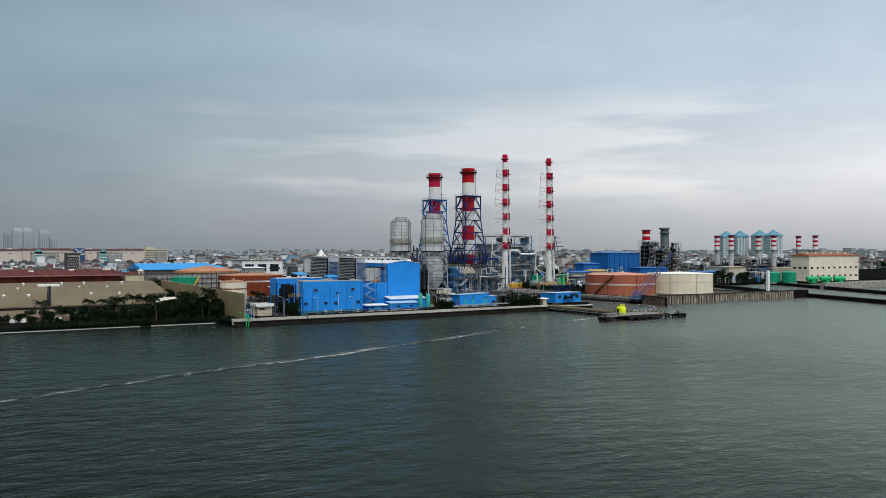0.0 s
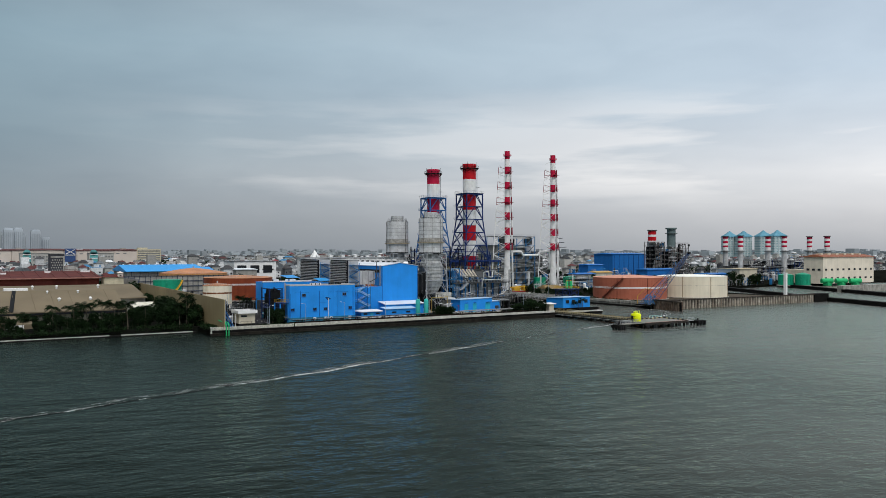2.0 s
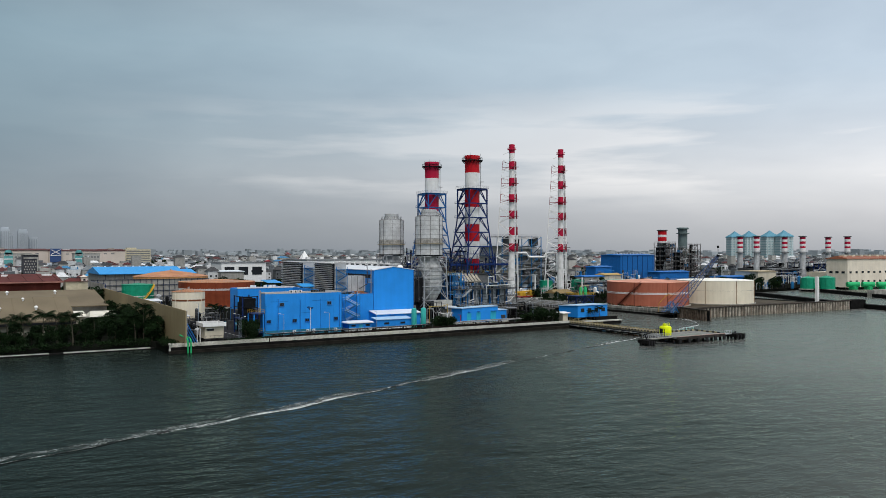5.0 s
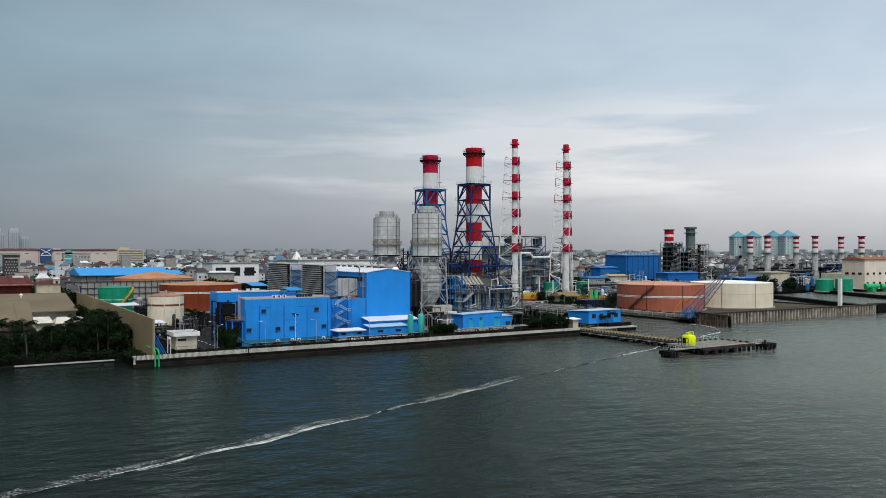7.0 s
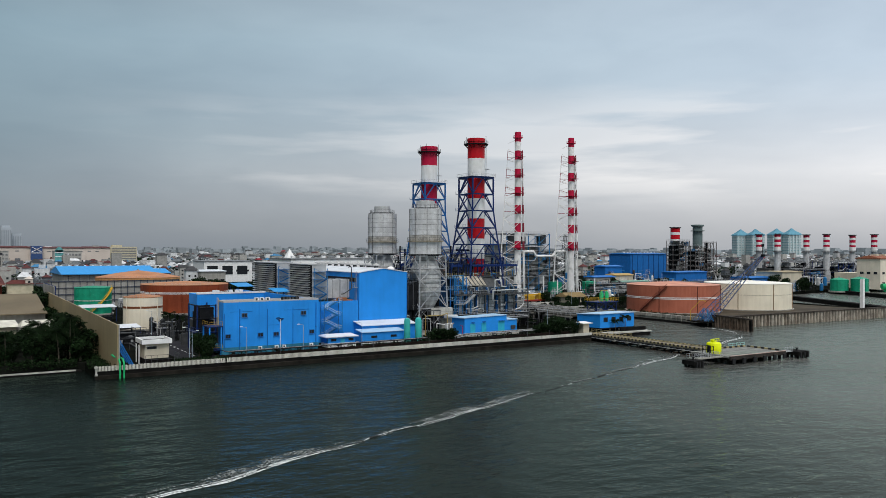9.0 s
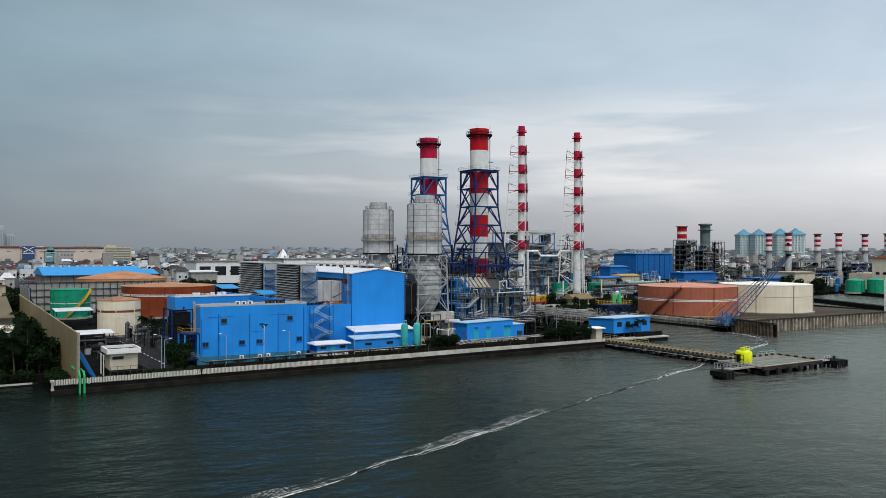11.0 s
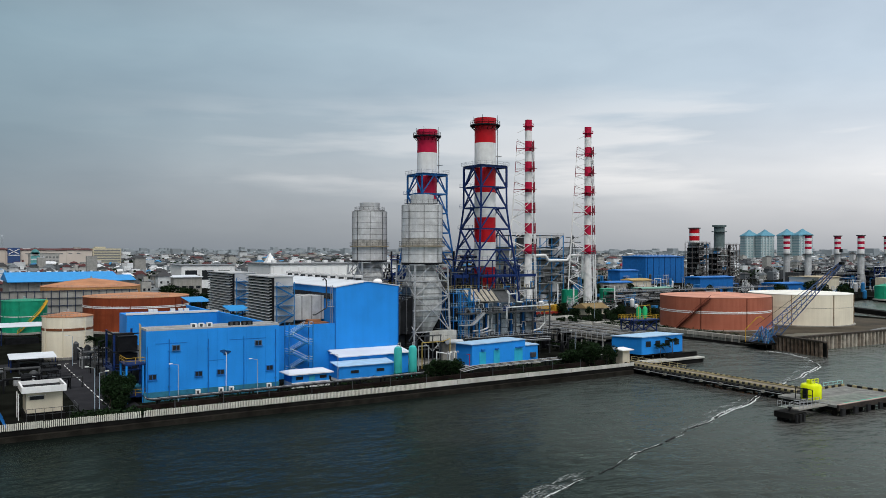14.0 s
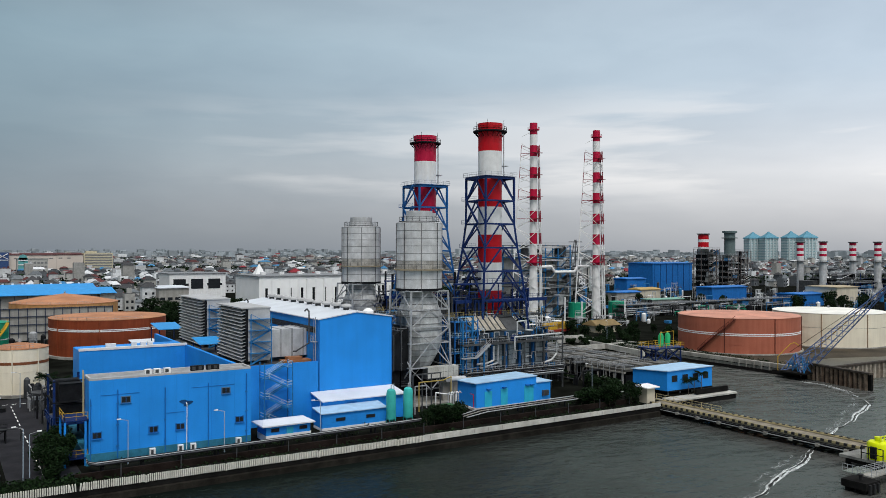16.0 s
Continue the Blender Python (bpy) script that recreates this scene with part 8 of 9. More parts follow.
wb = bigbox("white_works_hall", "long white works hall with pilasters and a flat roof", 216.7, 285, 503, 536, 21.6, mat("bright_white_render", (0.86, 0.86, 0.85), 0.6, var=0.05, scale=0.2), mat("grey_flat_roof", (0.2, 0.21, 0.22), 0.8), 0.6)
for i in range(16):
    part("pilaster", Geo().box(218 + 4.2 * i, 218.7 + 4.2 * i, 502.5, 503, LAND, 20.4), MATS["bright_white_render"], wb)
# near-black strips on the wall stand in for shaded recesses
for i in range(12):
    part("shadow_slot", Geo().box(219.6 + 5.6 * i, 220.7 + 5.6 * i, 502.9, 503, 6, 16.5), DARK, wb)
for i in range(8):
    part("roof_vent", Geo().box(222 + 9 * i, 224 + 9 * i, 515, 517, 22, 23.4), WHITE, wb)
part("pyramid_skylight", Geo().loft([[(221, 520, 22), (226, 520, 22), (226, 525, 22), (221, 525, 22)], [(223.4, 522.4, 27), (223.6, 522.4, 27), (223.6, 522.6, 27), (223.4, 522.6, 27)]]), WHITE, wb)
wo = bigbox("grey_office_block", "pale grey office block with dark openings", 225, 262, 700, 730, 17.4, WHITE, mat("grey_flat_roof", (0.2, 0.21, 0.22), 0.8), 0.5, windows=5, wz=(9.5,))
for k in range(3):
    part("opening", Geo().box(227.5 + 11.4 * k, 235.5 + 11.4 * k, 699.85, 700, 7.5, 14.0), GLASSY, wo)
ws = bigbox("white_roofed_hall", "low hall with a bright white flat roof", 198, 214, 610, 640, 12.4, PANEL_GREY, WHITE_ROOF, 1.0, windows=4, wz=(6.0,))

# ---- city ----
HOUSE_WALLS = [mat("house_white", (0.66, 0.67, 0.67), 0.8, island=0.35), mat("house_cream", (0.42, 0.41, 0.38), 0.8, island=0.3), mat("house_grey", (0.12, 0.13, 0.14), 0.8, island=0.35)]
HOUSE_ROOFS = [mat("roof_rust_tile", (0.1, 0.034, 0.034), 0.85, island=0.4), mat("roof_grey_sheet", (0.14, 0.155, 0.165), 0.7, island=0.4), mat("roof_brown_tile", (0.055, 0.055, 0.058), 0.85, island=0.4), mat("roof_pale_sheet", (0.6, 0.61, 0.62), 0.6, island=0.2), mat("roof_blue_sheet", (0.05, 0.22, 0.42), 0.6, island=0.3), mat("roof_red_sheet", (0.24, 0.02, 0.03), 0.7)]


def house_shape(wg, rg, win, r, x, y, w, d, h, hip):
    wg.box(x - w / 2, x + w / 2, y - d / 2, y + d / 2, LAND, LAND + h)
    z = LAND + h
    if hip:
        e = 0.5
        rise = r.uniform(1.4, 3.2)
        if w > d:
            t = [(x - w / 2 + d * 0.4, y - 0.1), (x + w / 2 - d * 0.4, y - 0.1), (x + w / 2 - d * 0.4, y + 0.1), (x - w / 2 + d * 0.4, y + 0.1)]
        else:
            t = [(x - 0.1, y - d / 2 + w * 0.4), (x + 0.1, y - d / 2 + w * 0.4), (x + 0.1, y + d / 2 - w * 0.4), (x - 0.1, y + d / 2 - w * 0.4)]
        rg.loft([[(x - w / 2 - e, y - d / 2 - e, z), (x + w / 2 + e, y - d / 2 - e, z), (x + w / 2 + e, y + d / 2 + e, z), (x - w / 2 - e, y + d / 2 + e, z)], [(a, b, z + rise) for a, b in t]])
    else:
        rg.box(x - w / 2 + 0.3, x + w / 2 - 0.3, y - d / 2 + 0.3, y + d / 2 - 0.3, z, z + 0.25)
        if r.random() < 0.6:
            wg.box(x - w * 0.2, x + w * 0.25, y - d * 0.2, y + d * 0.2, z, z + r.uniform(1.5, 3))
        if r.random() < 0.4:
            rg.cyl(x + w * 0.3, y, z, z + 1.8, 0.7, 8)
    if win is not None:
        k = max(2, int(w / 3.2))
        for f in range(max(1, int(h / 3.2))):
            for i in range(k):
                xx = x - w / 2 + w * (i + 0.5) / k
                win.box(xx - 0.6, xx + 0.6, y - d / 2 - 0.05, y - d / 2, LAND + 1.0 + 3.1 * f, LAND + 2.3 + 3.1 * f)


def in_view(x, y):
    """The town lies inland between these bearings; the works keep their own ground."""
    az = math.degrees(math.atan2(x, y))
    if az < -4 or az > 66:
        return False
    if y < 600 and x > 105:
        return False
    if x > 195 and x < 300 and y < 745:
        return False
    if x < 172 and y < 625:
        return False
    if 400 < x < 720 and y < 690:
        return False
    return not (x > 500 and y < 560 + (x - 700) * 0.15)


r = random.Random(77)
near = 0
walls, roofs, wins = [Geo() for _ in HOUSE_WALLS], [Geo() for _ in HOUSE_ROOFS], Geo()
crowns = Geo()
dist = 640.0
cells = []
y = 600.0
while y < 3000:
    step = 8.6 + (y - 600) * 0.0075
    x = -0.07 * y - 20
    while x < 2.2 * y:
        cells.append((x + r.uniform(-0.3, 0.3) * step, y + r.uniform(-0.3, 0.3) * step, step))
        x += step * r.uniform(0.95, 1.35)
    y += step * 1.15
for x, y, step in cells:
    if not in_view(x, y):
        continue
    q = r.random()
    if noise.noise((x * 0.005, y * 0.005, 3.3)) > 0.3 and r.random() < 0.85:
        q = 0.1
    if q < 0.2:
        for _ in range(2):
            leaf_cloud(crowns, r, (x + r.uniform(-5, 5), y + r.uniform(-5, 5), LAND + r.uniform(3.5, 6.5)), step * 0.42, step * 0.42, 3.6, 26, 1.1 + step * 0.02)
        continue
    if q < 0.22:
        continue
    w, d = step * r.uniform(0.55, 0.95), step * r.uniform(0.5, 0.9)
    h = r.choice((3.4, 4.2, 6.4, 6.8, 7.4, 9.6)) * (1 if r.random() < 0.975 else r.uniform(1.3, 2.0))
    if y > 1000 and r.random() < 0.03:
        h = r.uniform(9, 14) + (y - 1000) * 0.005 * r.random()
        w *= r.uniform(1.0, 1.4)
    wi = r.choice((0, 0, 1, 1, 2, 2, 2) if h < 10 else (0, 1, 1))
    ri = r.choices(range(6), (2.4, 6, 6, 2.2, 0.5, 0.4))[0]
    hip = r.random() < 0.58
    if y < 1150:
        h *= r.uniform(1.0, 1.25)
    if near < 200 and y < 900 and -40 < x < 330:
        near += 1
        s = thing("town_house", (x, y, LAND), ("rendered town house with a pitched roof" if hip else "rendered town house with a flat roof"), "house", "town houses")
        wg, rg, wn2 = Geo(), Geo(), Geo()
        house_shape(wg, rg, wn2, r, x, y, w, d, h, hip)
        part("wall", wg, HOUSE_WALLS[wi], s)
        part("roof", rg, HOUSE_ROOFS[ri], s)
        part("glazing", wn2, GLASSY, s, kind="stuff")
    else:
        house_shape(walls[wi], roofs[ri], wins if y < 1500 and h < 11 else None, r, x, y, w, d, h, hip)
for g, m in zip(walls, HOUSE_WALLS):
    solid("town_walls", g, m, "rendered walls of the crowded low town", "town", kind="stuff", at=(0, 0, 0))
for g, m in zip(roofs, HOUSE_ROOFS):
    solid("town_roofs", g, m, "mixed roofs of the crowded low town", "town", kind="stuff", at=(0, 0, 0))
solid("town_windows", wins, GLASSY, "dark windows of the town houses", "town", kind="stuff", at=(0, 0, 0))
solid("town_trees", crowns, LEAF, "green tree crowns between the town houses", "trees", kind="stuff", at=(0, 0, 0))

chk = thing("office_block", (86, 690, LAND), "dark office block with a chequered facade", "office block")
part("wall", Geo().box(82.3, 92, 687, 700, LAND, 24), mat("slate_grey_render", (0.06, 0.06, 0.07), 0.8, var=0.2), chk)
part("parapet", Geo().box(82, 92.3, 686.4, 700.5, 24, 24.7), PANEL_GREY, chk)
part("frame", Geo().box(82.6, 91.9, 686.6, 687, 21.4, 22.4).box(91.0, 91.9, 686.6, 687, 5, 21.4), PANEL_GREY, chk)
for j in range(6):
    for k in range(5):
        part("window", Geo().box(83.0 + 1.55 * k + 0.7 * (j % 2), 83.7 + 1.55 * k + 0.7 * (j % 2), 686.9, 687, 9.6 + 1.9 * j, 10.6 + 1.9 * j), PANEL_GREY, chk)
part("annex", Geo().box(92.4, 100, 689, 699, LAND, 14.5), PANEL_GREY, chk)
mall = thing("shopping_hall", (150, 1230, LAND), "long cream hall with a rust-red roof edge", "shopping hall")
rm = random.Random(14)
x = 30.0
while x < 240:
    x1 = min(x + rm.uniform(22, 44), 244)
    h, y0 = rm.uniform(26.4, 27.2), 1197 + rm.uniform(0, 3)
    part("wing", Geo().box(x, x1 - 0.2, y0, 1260, LAND, h), rm.choice((MATS["pale_cream_render"], MATS["pale_cream_render"], CREAM)), mall)
    part("roof", Geo().loft([[(x - 0.2, y0 - 0.8, h), (x1, y0 - 0.8, h), (x1, 1260, h), (x - 0.2, 1260, h)], [(x - 0.2, y0 - 0.8, h + 0.5), (x1, y0 - 0.8, h + 0.5), (x1, 1260, h + 0.5), (x - 0.2, 1260, h + 0.5)], [(x - 0.2, 1226, h + 2.2), (x1, 1226, h + 2.2), (x1, 1232, h + 2.2), (x - 0.2, 1232, h + 2.2)]]), HOUSE_ROOFS[0], mall)
    for k in range(int((x1 - x) / 9)):
        if rm.random() < 0.5:
            part("window", Geo().box(x + 2 + 9 * k, x + 6 + 9 * k, y0 - 0.15, y0, h - 4.6, h - 3.4), mat("soft_window_grey", (0.2, 0.2, 0.2), 0.7), mall)
    if rm.random() < 0.45:
        a = x + (x1 - x) * rm.uniform(0.2, 0.6)
        part("plant_room", Geo().box(a, a + rm.uniform(4, 12), 1215, 1222, h + 1.0, h + rm.uniform(2.6, 3.8)), rm.choice((HOUSE_WALLS[0], PANEL_GREY)), mall)
    x = x1
part("blue_gate", Geo().box(152.6, 165.4, 1193, 1196.2, 12, 29.4), mat("navy_sign", (0.04, 0.08, 0.2), 0.6), mall)
part("gate_band", Geo().beam((153.6, 1192.8, 28), (164.4, 1192.8, 22), 0.8).beam((153.6, 1192.8, 22), (164.4, 1192.8, 28), 0.8).box(153, 165, 1192.6, 1193, 20.4, 21.2), WHITE, mall)
blk = thing("apartment_block", (262, 1225, LAND), "pale yellow apartment block with dark window rows", "apartment block")
part("wall", Geo().box(247, 280, 1215, 1235, LAND, 28.8), mat("pale_yellow_render", (0.5, 0.45, 0.31), 0.8), blk)
part("stair_tower", Geo().box(250, 262, 1218, 1230, 28.8, 31), MATS["pale_yellow_render"], blk)
for k in range(6):
    part("glazing_band", Geo().box(248.5, 279, 1214.8, 1215, 9.5 + 3.2 * k, 10.9 + 3.2 * k), mat("soft_window_grey", (0.2, 0.2, 0.2), 0.7), blk)
    part("balcony", Geo().box(244.2, 247, 1215, 1230, 9 + 3.2 * k, 10 + 3.2 * k), MATS["pale_yellow_render"], blk)
TEAL_GLASS = mat("teal_shopfront", (0.12, 0.36, 0.36), 0.5)
for x, w, t in ((91, 30, 3), (165, 28, 1)):
    o = thing("teal_fronted_office", (x, 1080, LAND), "pale grey office with an arched teal glass front", "office")
    part("wall", Geo().box(x, x + w, 1075, 1090, LAND, 23.4), HOUSE_WALLS[1], o)
    part("roof_slab", Geo().box(x - 0.5, x + w + 0.5, 1074.5, 1090.5, 23.4, 24.1), PANEL_GREY, o)
    part("teal_front", Geo().box(x + t, x + t + 8.5, 1074.4, 1075, 8, 24.6).beam((x + t + 4.2, 1074.4, 24.2), (x + t + 4.2, 1075, 24.2), 7.5, sides=16), TEAL_GLASS, o)
    part("front_band", Geo().box(x + t, x + t + 8.5, 1074.1, 1074.4, 17, 18).box(x + t, x + t + 8.5, 1074.1, 1074.4, 21.5, 22.3), WHITE, o)
    for k in range(int((w - t - 10) / 3.4)):
        for z in (14.5, 18.6):
            part("window", Geo().box(x + t + 10.4 + 3.4 * k, x + t + 12.6 + 3.4 * k, 1074.85, 1075, z, z + 1.9), MATS["soft_window_grey"], o)
# aerial haze is mixed into these pale blue-grey base colours
HAZE_BLOCK = mat("haze_tinted_concrete", (0.42, 0.46, 0.5), 0.9, var=0.15, scale=0.02, island=0.25)
HAZE_TOWN = mat("haze_tinted_town", (0.33, 0.365, 0.385), 0.9, var=0.1, scale=0.02, island=0.3)
HAZE_DARK = mat("haze_tinted_glazing", (0.31, 0.345, 0.375), 0.8, var=0.15, scale=0.02)


def tower_block(x, y, w, d, h, rows, cols, wall=None, cap=None):
    s = thing("tower_block", (x, y, LAND), "distant high-rise tower block coloured haze grey", "tower block", "distant towers")
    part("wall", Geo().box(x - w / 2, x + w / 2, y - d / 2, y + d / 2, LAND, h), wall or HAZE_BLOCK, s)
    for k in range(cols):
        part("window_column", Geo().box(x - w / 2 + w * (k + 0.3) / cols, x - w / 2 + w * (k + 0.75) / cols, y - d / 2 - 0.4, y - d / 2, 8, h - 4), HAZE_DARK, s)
    if cap:
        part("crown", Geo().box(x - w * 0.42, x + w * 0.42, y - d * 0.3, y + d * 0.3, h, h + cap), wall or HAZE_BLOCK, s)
    return s


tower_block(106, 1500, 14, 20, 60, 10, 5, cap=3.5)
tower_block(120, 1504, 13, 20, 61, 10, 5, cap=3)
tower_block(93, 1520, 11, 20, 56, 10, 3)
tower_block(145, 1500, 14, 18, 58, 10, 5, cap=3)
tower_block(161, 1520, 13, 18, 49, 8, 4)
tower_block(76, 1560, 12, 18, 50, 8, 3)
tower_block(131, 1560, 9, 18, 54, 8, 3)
for k in range(4):
    x, y = ((1540.6, 1250.8), (1542, 1214), (1544, 1164), (1545.5, 1130))[k]
    s = thing("green_roofed_tower", (x, y, LAND), "pale apartment tower with a pointed green roof", "tower block", "green roofed towers")
    part("wall", Geo().loft([[(x + sx * 13.5 * 0.87 - sy * 14 * 0.5, y - sx * 13.5 * 0.5 - sy * 14 * 0.87, z) for sx, sy in ((-1, 1), (1, 1), (1, -1), (-1, -1))] for z in (LAND, 58)]), mat("pale_teal_render", (0.55, 0.64, 0.65), 0.8), s)
    part("roof", Geo().loft([[(x + sx * f * 15 * 0.87 - sy * f * 16 * 0.5, y - sx * f * 15 * 0.5 - sy * f * 16 * 0.87, z) for sx, sy in ((-1, 1), (1, 1), (1, -1), (-1, -1))] for f, z in ((1, 57), (0.95, 59), (0.35, 66), (0.05, 71))]), mat("teal_green_roof", (0.1, 0.27, 0.36), 0.7), s)
    for j in range(9):
        z = 8 + 5.4 * j
        ring = [(x + sx * 13.7 * 0.87 - sy * 14.2 * 0.5, y - sx * 13.7 * 0.5 - sy * 14.2 * 0.87) for sx, sy in ((-1, 1), (1, 1), (1, -1), (-1, -1))][::-1]
        part("window_band", Geo().poly(ring, z, z + 2.2), mat("distant_teal_glass", (0.3, 0.45, 0.48), 0.5), s)
    for j in range(4):
        c = -0.75 + 0.5 * j
        px, py = x + c * 13.5 * 0.87 - 14.4 * 0.5, y - c * 13.5 * 0.5 - 14.4 * 0.87
        part("pier", Geo().box(px - 1.6, px + 1.6, py - 0.7, py + 0.7, 6, 57), MATS["pale_teal_render"], s)
sky_blocks = Geo()
r = random.Random(5)
for i in range(3400):
    az = math.radians(r.uniform(0, 64))
    R0 = r.uniform(2600, 4550)
    x, y = R0 * math.sin(az), R0 * math.cos(az)
    w = r.uniform(9, 34)
    h = r.choice((7, 9, 11, 13, 16)) * r.uniform(0.7, 1.3) * (0.6 + R0 / 5200)
    if r.random() < 0.03:
        h, w = r.uniform(24, 36), r.uniform(12, 26)
    sky_blocks.box(x - w / 2, x + w / 2, y - 15, y + 15, LAND, h)
solid("distant_skyline", sky_blocks, HAZE_TOWN, "blocks along the horizon with haze in their grey colour", "skyline", kind="stuff", at=(0, 0, 0))
for x, y, h in ((660, 800, 44),):
    py = thing("pylon", (x, y, LAND), "grey lattice transmission pylon", "pylon")
    for sx, sy in ((-1, -1), (1, -1), (1, 1), (-1, 1)):
        part("leg", Geo().beam((x + 5 * sx, y + 5 * sy, LAND), (x + 0.6 * sx, y + 0.6 * sy, h), 0.7), GALV_DK, py)
    for z, w in ((h * 0.7, 10), (h * 0.83, 8), (h * 0.95, 6)):
        part("cross_arm", Geo().beam((x - w, y + w * 0.6, z), (x + w, y - w * 0.6, z), 0.8), GALV_DK, py)

# ---- planks of the sea wall ----
plank = Geo().loft([[(-0.085, -0.13, 0.0), (0.085, -0.13, 0.0), (0.085, 0.07, 0.0), (-0.085, 0.07, 0.0)], [(-0.085, -0.13, 0.98), (0.085, -0.13, 0.98), (0.085, 0.07, 0.98), (-0.085, 0.07, 0.98)], [(-0.05, -0.1, 1.03), (0.05, -0.1, 1.03), (0.05, 0.04, 1.03), (-0.05, 0.04, 1.03)]])
pm = mesh_of("plank", plank, mat("pale_plank", (0.64, 0.62, 0.55), 0.8, var=0.16, scale=1.6, streak=0.25, dirt=(0.55, 0.5, 0.42)), (0, 0, 0))
r = random.Random(3)
for i in range(288):
    x = 84.5 + 0.281 * i
    lean = r.uniform(-0.008, 0.008)
    if 111.5 < x < 111.8:
        continue
    if 110.9 < x < 112.4:
        lean = (x - 111.65) * 0.28
    ob = new("plank", pm)
    ob.parent = seawall
    ob.location = (x - 150, -0.05 + r.uniform(-0.015, 0.015), 1.68 + r.uniform(-0.03, 0.03) - (0.12 if r.random() < 0.02 else 0))
    ob.rotation_euler = (r.uniform(-0.015, 0.015), lean, 0)

# ---- dense pipework and small plant between the large things ----


def clutter(label, x0, x1, y0, y1, z1, n, seed, mats, green=0):
    r = random.Random(seed)
    s = thing("process_pipework", ((x0 + x1) / 2, (y0 + y1) / 2, LAND), label, "pipework", "process pipework")
    for i in range(n):
        x, y = r.uniform(x0, x1), r.uniform(y0, y1)
        m = r.choice(mats)
        q = r.random()
        h = LAND + (z1 - LAND) * r.uniform(0.35, 1.0)
        if q < 0.3:
            L = r.uniform(2, 7)
            part("pipe_run", Geo().tube([(x, y, LAND), (x, y, h), (x + L, y, h), (x + L, y + r.uniform(-1, 1), LAND)], r.uniform(0.2, 0.5), 6), m, s)
        elif q < 0.5:
            w, d = r.uniform(1.5, 4), r.uniform(1.5, 4)
            for a, b in ((0, 0), (w, 0), (w, d), (0, d)):
                part("post", Geo().beam((x + a, y + b, LAND), (x + a, y + b, h), 0.22), m, s)
            g = Geo()
            g.box(x - 0.2, x + w + 0.2, y - 0.2, y + d + 0.2, h - 0.15, h)
            part("brace", Geo().beam((x, y, LAND), (x + w, y, h), 0.14), m, s)
            part("railing", Geo().rail([(x - 0.2, y + d, h), (x - 0.2, y - 0.2, h), (x + w + 0.2, y - 0.2, h)], 1.0, 0.07, 1.5), m, s)
            part("deck", g, m, s)
        elif q < 0.68:
            rr = r.uniform(0.5, 1.4)
            part("vessel", Geo().lathe(x, y, [(rr * 0.8, LAND), (rr, LAND + 0.3), (rr, h - 0.5), (rr * 0.4, h)], 12), m, s, smooth=True)
        elif q < 0.85:
            w, d = r.uniform(1, 4), r.uniform(1, 3)
            part("cabinet", Geo().box(x, x + w, y, y + d, LAND, LAND + (h - LAND) * 0.6), m, s)
        else:
            L = r.uniform(4, 11)
            part("header", Geo().beam((x, y, h * 0.7), (x, y + L, h * 0.7), 0.35, sides=6).beam((x, y, LAND), (x, y, h * 0.7), 0.2).beam((x, y + L, LAND), (x, y + L, h * 0.7), 0.2), m, s)
    return s


DIM = (DARK, GALV_DK, DARK, GALV_DK, FRAME_GREY, DARK)
MIXED = (GALV_DK, FRAME_GREY, GALV, DARK, WHITE, STEEL_CYAN)
clutter("dark pipework and pumps beside the turbine hall", 173.5, 186, 308, 350, 10, 46, 41, DIM)
clutter("dark pipework between the exhaust stacks and boilers", 186.5, 194, 304, 346, 15, 40, 42, DIM)
clutter("dark pipework behind the boilers", 196, 226, 350, 372, 14, 40, 43, DIM)
clutter("small process units beside the boilers", 223, 230, 300, 345, 7, 22, 44, DIM)
clutter("process units behind the intake wall", 232, 286, 376, 420, 6.5, 46, 45, MIXED)
clutter("process units near the slim stacks", 300, 372, 404, 434, 6, 44, 46, MIXED)
clutter("works pipework beyond the red tank", 385, 470, 448, 520, 8.5, 64, 47, MIXED)
clutter("works pipework below the blue warehouse", 440, 540, 500, 590, 11, 64, 48, MIXED)
clutter("works pipework behind the cream tank", 480, 545, 398, 436, 7, 34, 49, MIXED)
clutter("works pipework near the powerhouse", 590, 690, 430, 470, 9, 44, 50, MIXED)
clutter("dark pumps and pipes by the cream tank", 92, 104, 296, 340, 5, 26, 51, DIM)
clutter("dark pipe racks by the service road", 111.5, 114.2, 305, 352, 7, 18, 52, DIM)
clutter("dark pumps behind the brown tank", 115, 160, 440, 468, 6, 24, 53, DIM)
clutter("low dark process units in front of the blue works", 395, 460, 415, 446, 7.5, 60, 54, (GALV_DK, DARK, FRAME_GREY, DARK, STEEL_CYAN, GREEN))
clutter("pipe racks between works buildings and stacks", 505, 575, 455, 520, 10, 60, 55, (GALV_DK, DARK, FRAME_GREY, BLUE_DK, WHITE))
# backdrop block added to give the dark void behind the exhaust stacks
dk = thing("auxiliary_block", (183, 330, LAND), "added dark block standing in for the shaded void between hall and boilers", "building")
part("body", Geo().box(174, 191, 312, 334, LAND, 13.0), DARK, dk)
part("roof", Geo().box(173.7, 191.3, 311.7, 334.3, 13.0, 13.3), GALV_DK, dk)
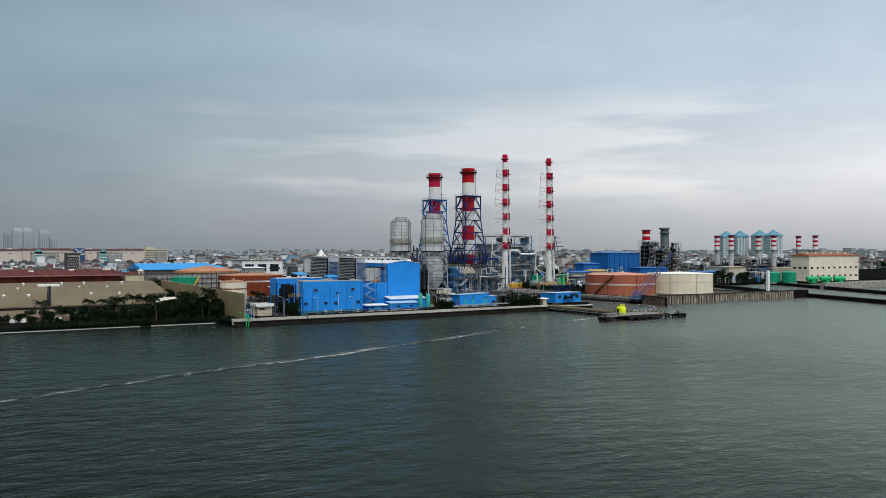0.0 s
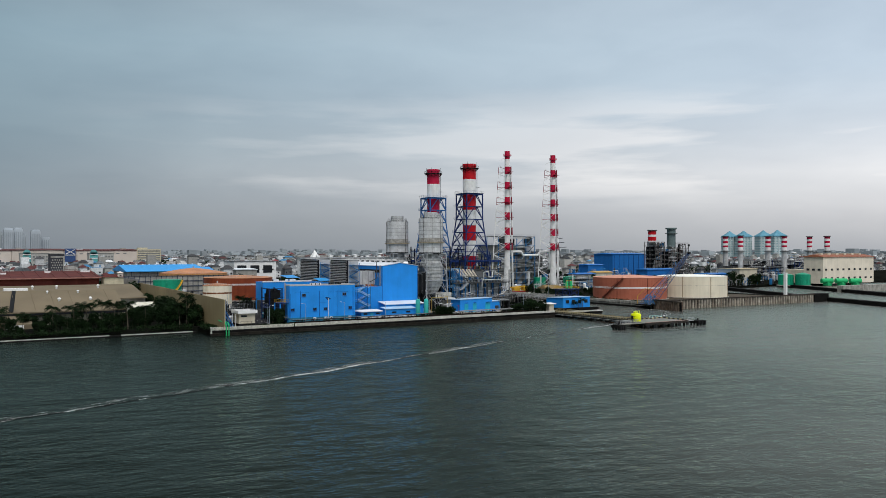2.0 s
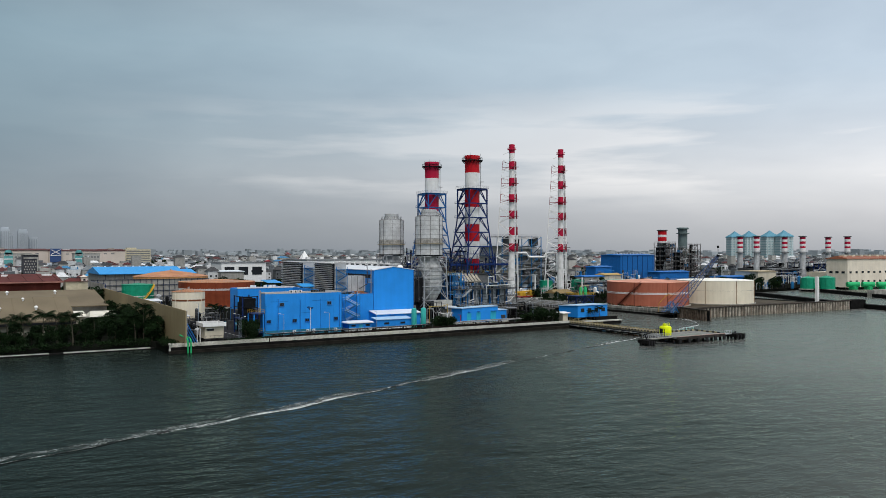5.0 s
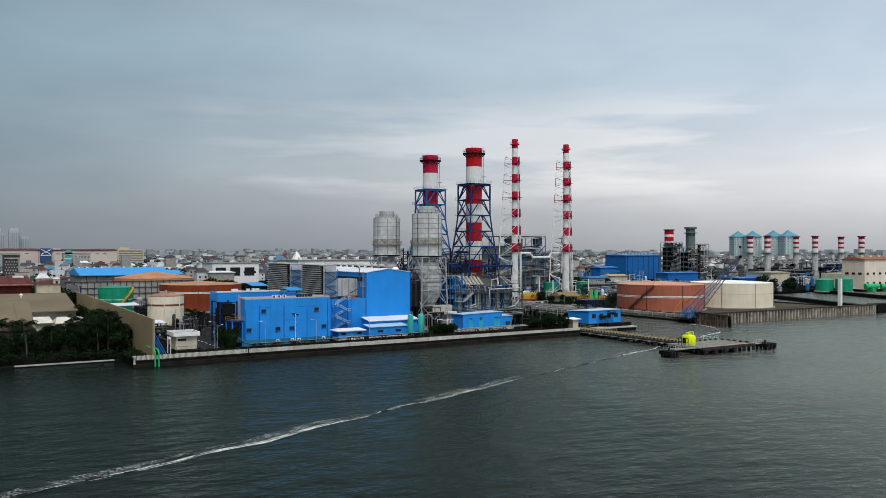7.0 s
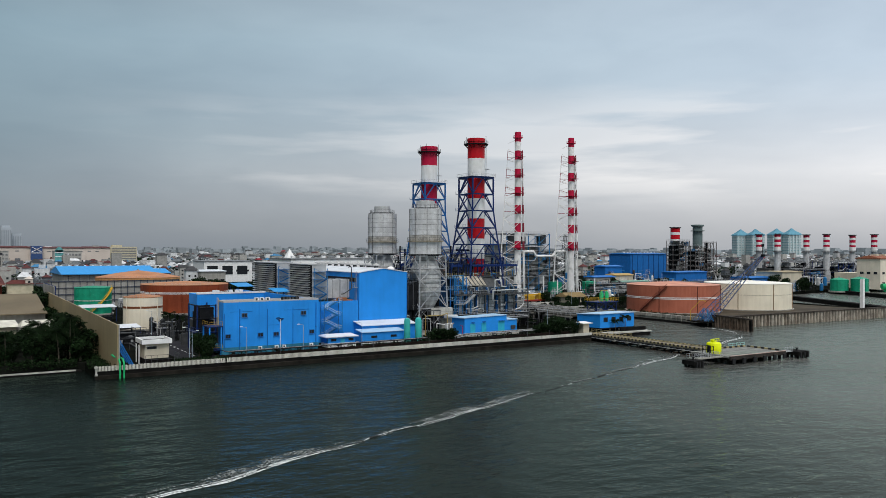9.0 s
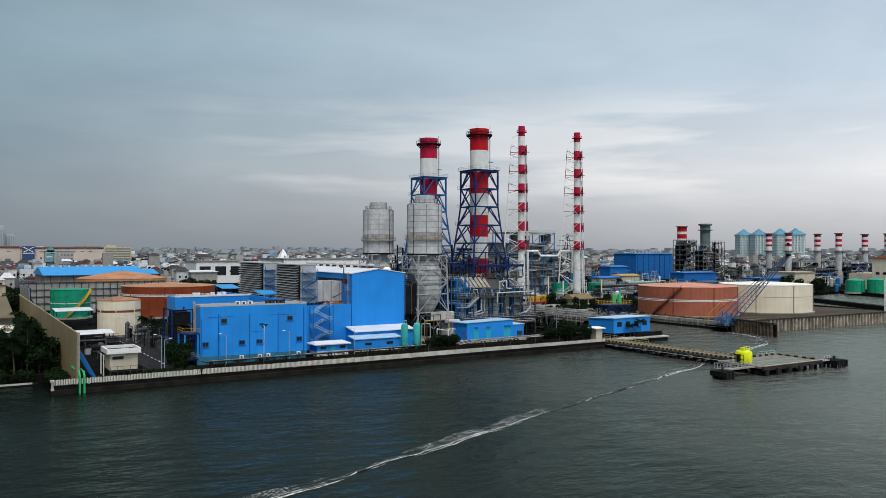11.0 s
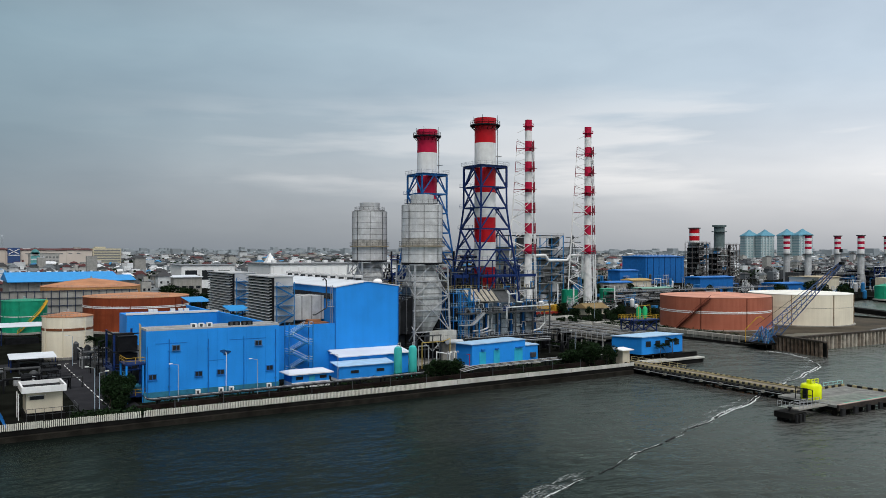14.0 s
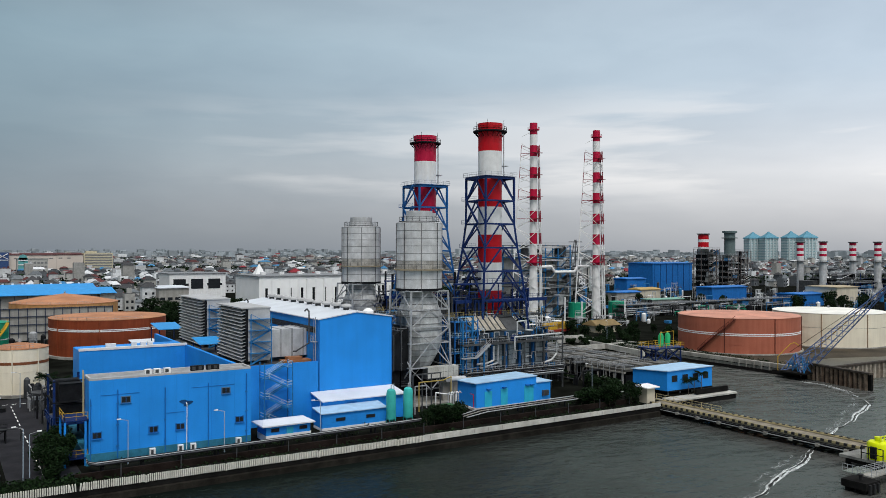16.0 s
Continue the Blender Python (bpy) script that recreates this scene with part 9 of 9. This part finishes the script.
for a, b, z in (((286.5, 384), (284, 366), 3.2), ((284, 366), (278.5, 333), 3.2), ((288.5, 381), (296, 350), 3.0)):
    d = (Vector((*b, 0)) - Vector((*a, 0))).normalized()
    e = Vector((-d.y, d.x, 0)) * 0.35
    solid("retaining_wall", Geo().poly([(a[0] + e.x, a[1] + e.y), (a[0] - e.x, a[1] - e.y), (b[0] - e.x, b[1] - e.y), (b[0] + e.x, b[1] + e.y)], LAND - 0.1, z), CONCRETE_LT, "pale stained concrete retaining wall", "wall")
gt = thing("exhaust_diffuser", (176, 304, LAND), "grey ribbed exhaust diffuser from the turbine hall", "duct")
part("casing", Geo().loft([[(172.6, 301.5, 9.4), (172.6, 307.5, 9.4), (172.6, 307.5, 15.5), (172.6, 301.5, 15.5)][::-1], [(178, 300.6, 9.2), (178, 308.6, 9.2), (178, 308.6, 18.0), (178, 300.6, 18.0)][::-1]]), DARK, gt)
for k in range(4):
    f = k / 3
    x = 172.9 + 4.8 * f
    part("rib", Geo().box(x, x + 0.25, 301.3 - 0.9 * f, 307.7 + 1.0 * f, 9.2, 15.7 + 2.4 * f), GALV_DK, gt)
for x in (173.6, 177.4):
    for y in (302, 307):
        part("leg", Geo().beam((x, y, LAND), (x, y, 9.4), 0.35), FRAME_GREY, gt)
pole = thing("radio_mast", (430, 560, LAND), "slim pale radio mast", "mast")
part("shaft", Geo().lathe(430, 560, [(0.5, LAND), (0.3, 28)], 8), WHITE, pole)
for x0, x1, y0, y1, z in ((175, 292, 460, 462, 6), (300, 372, 500, 502, 7)):
    solid("boundary_wall", Geo().box(x0, x1, y0, y1, LAND, z), CONCRETE, "grey boundary wall of the plant", "wall")
r = random.Random(9)
for i in range(34):
    plant(kinds[i % 3], r.uniform(360, 470), r.uniform(560, 640), r.uniform(0.7, 1.2))
for i in range(22):
    plant(kinds[i % 3], r.uniform(255, 286), r.uniform(398, 440), r.uniform(0.4, 0.8))
for i in range(24):
    plant(kinds[i % 3], r.uniform(256, 300), r.uniform(356, 371), r.uniform(0.25, 0.5))
for x, y, k in ((302.4, 394.3, 0.6), (308, 383.7, 0.5), (304.8, 369.5, 0.55), (309.6, 366.7, 0.5), (300, 358, 0.45), (304, 352, 0.4), (227.8, 316, 0.3), (228, 311, 0.32), (226.5, 306, 0.34), (224.5, 297, 0.4), (222.5, 294, 0.42), (226, 300, 0.35), (214.8, 283.4, 0.6), (211.5, 284.5, 0.55), (218, 284, 0.62), (222, 286, 0.5), (209, 283, 0.4), (108.8, 284.5, 0.55), (109.4, 279.8, 0.45), (174.4, 281.2, 0.5), (177, 282.4, 0.48), (180.5, 285, 0.4)):
    plant(kinds[int(x) % 3], x, y, k)
r = random.Random(12)
weeds = Geo()
for i in range(220):
    x = r.uniform(113, 221)
    leaf_cloud(weeds, r, (x, r.uniform(274.6, 279.5), LAND + r.uniform(-0.1, 0.3)), 1.0, 0.7, 0.4, 16, 0.2)
for i in range(160):
    f = r.random()
    leaf_cloud(weeds, r, (285.5 + 10 * r.random(), 345 + 40 * f, LAND + 0.5), 1.4, 1.2, 1.0, 22, 0.3)
for i in range(120):
    leaf_cloud(weeds, r, (r.uniform(292, 396), r.uniform(279.6, 283), LAND + 0.3), 1.6, 0.9, 0.7, 18, 0.25)
solid("weeds", weeds, LEAF, "dark weeds along walls and bunds", "weeds", kind="stuff", at=(0, 0, 0))
for x, y, k in ((84, 292, 0.85), (86.3, 297, 0.8), (82, 300, 0.9), (86, 305, 0.9), (83.5, 312, 0.85), (79, 306, 0.8), (86.4, 320, 0.9), (81, 322, 0.6), (76, 315, 0.6), (85, 331, 0.8), (79, 334, 0.5), (72, 328, 0.5), (86.5, 346, 0.9), (87, 372, 1.0), (86.8, 402, 1.35), (87.2, 409, 1.3), (80, 372, 0.6), (74, 375, 0.6)):
    plant(kinds[int(x + y) % 3], x, y, k)
# pipe runs and rails on the intake cover
for k in range(7):
    x = 232.6 + 2.9 * k
    part("service_pipe", Geo().beam((x, 294.5, 6.5), (x, 346, 6.5), 0.16, sides=6), FRAME_GREY if k % 2 else CONCRETE, intake)
for k in range(4):
    part("cross_rail", Geo().rail([(232, 300 + 13 * k, 6.0), (251, 300 + 13 * k, 6.0)], 1.0, 0.07, 2.2), FRAME_GREY, intake)
for k in range(26):
    part("edge_post", Geo().beam((231.15, 294 + 2.05 * k, 3.4), (231.15, 294 + 2.05 * k, 7.0), 0.1), FRAME_GREY, intake)
part("edge_rail", Geo().beam((231.15, 293.6, 3.5), (231.15, 346.8, 3.5), 0.1), FRAME_GREY, intake)
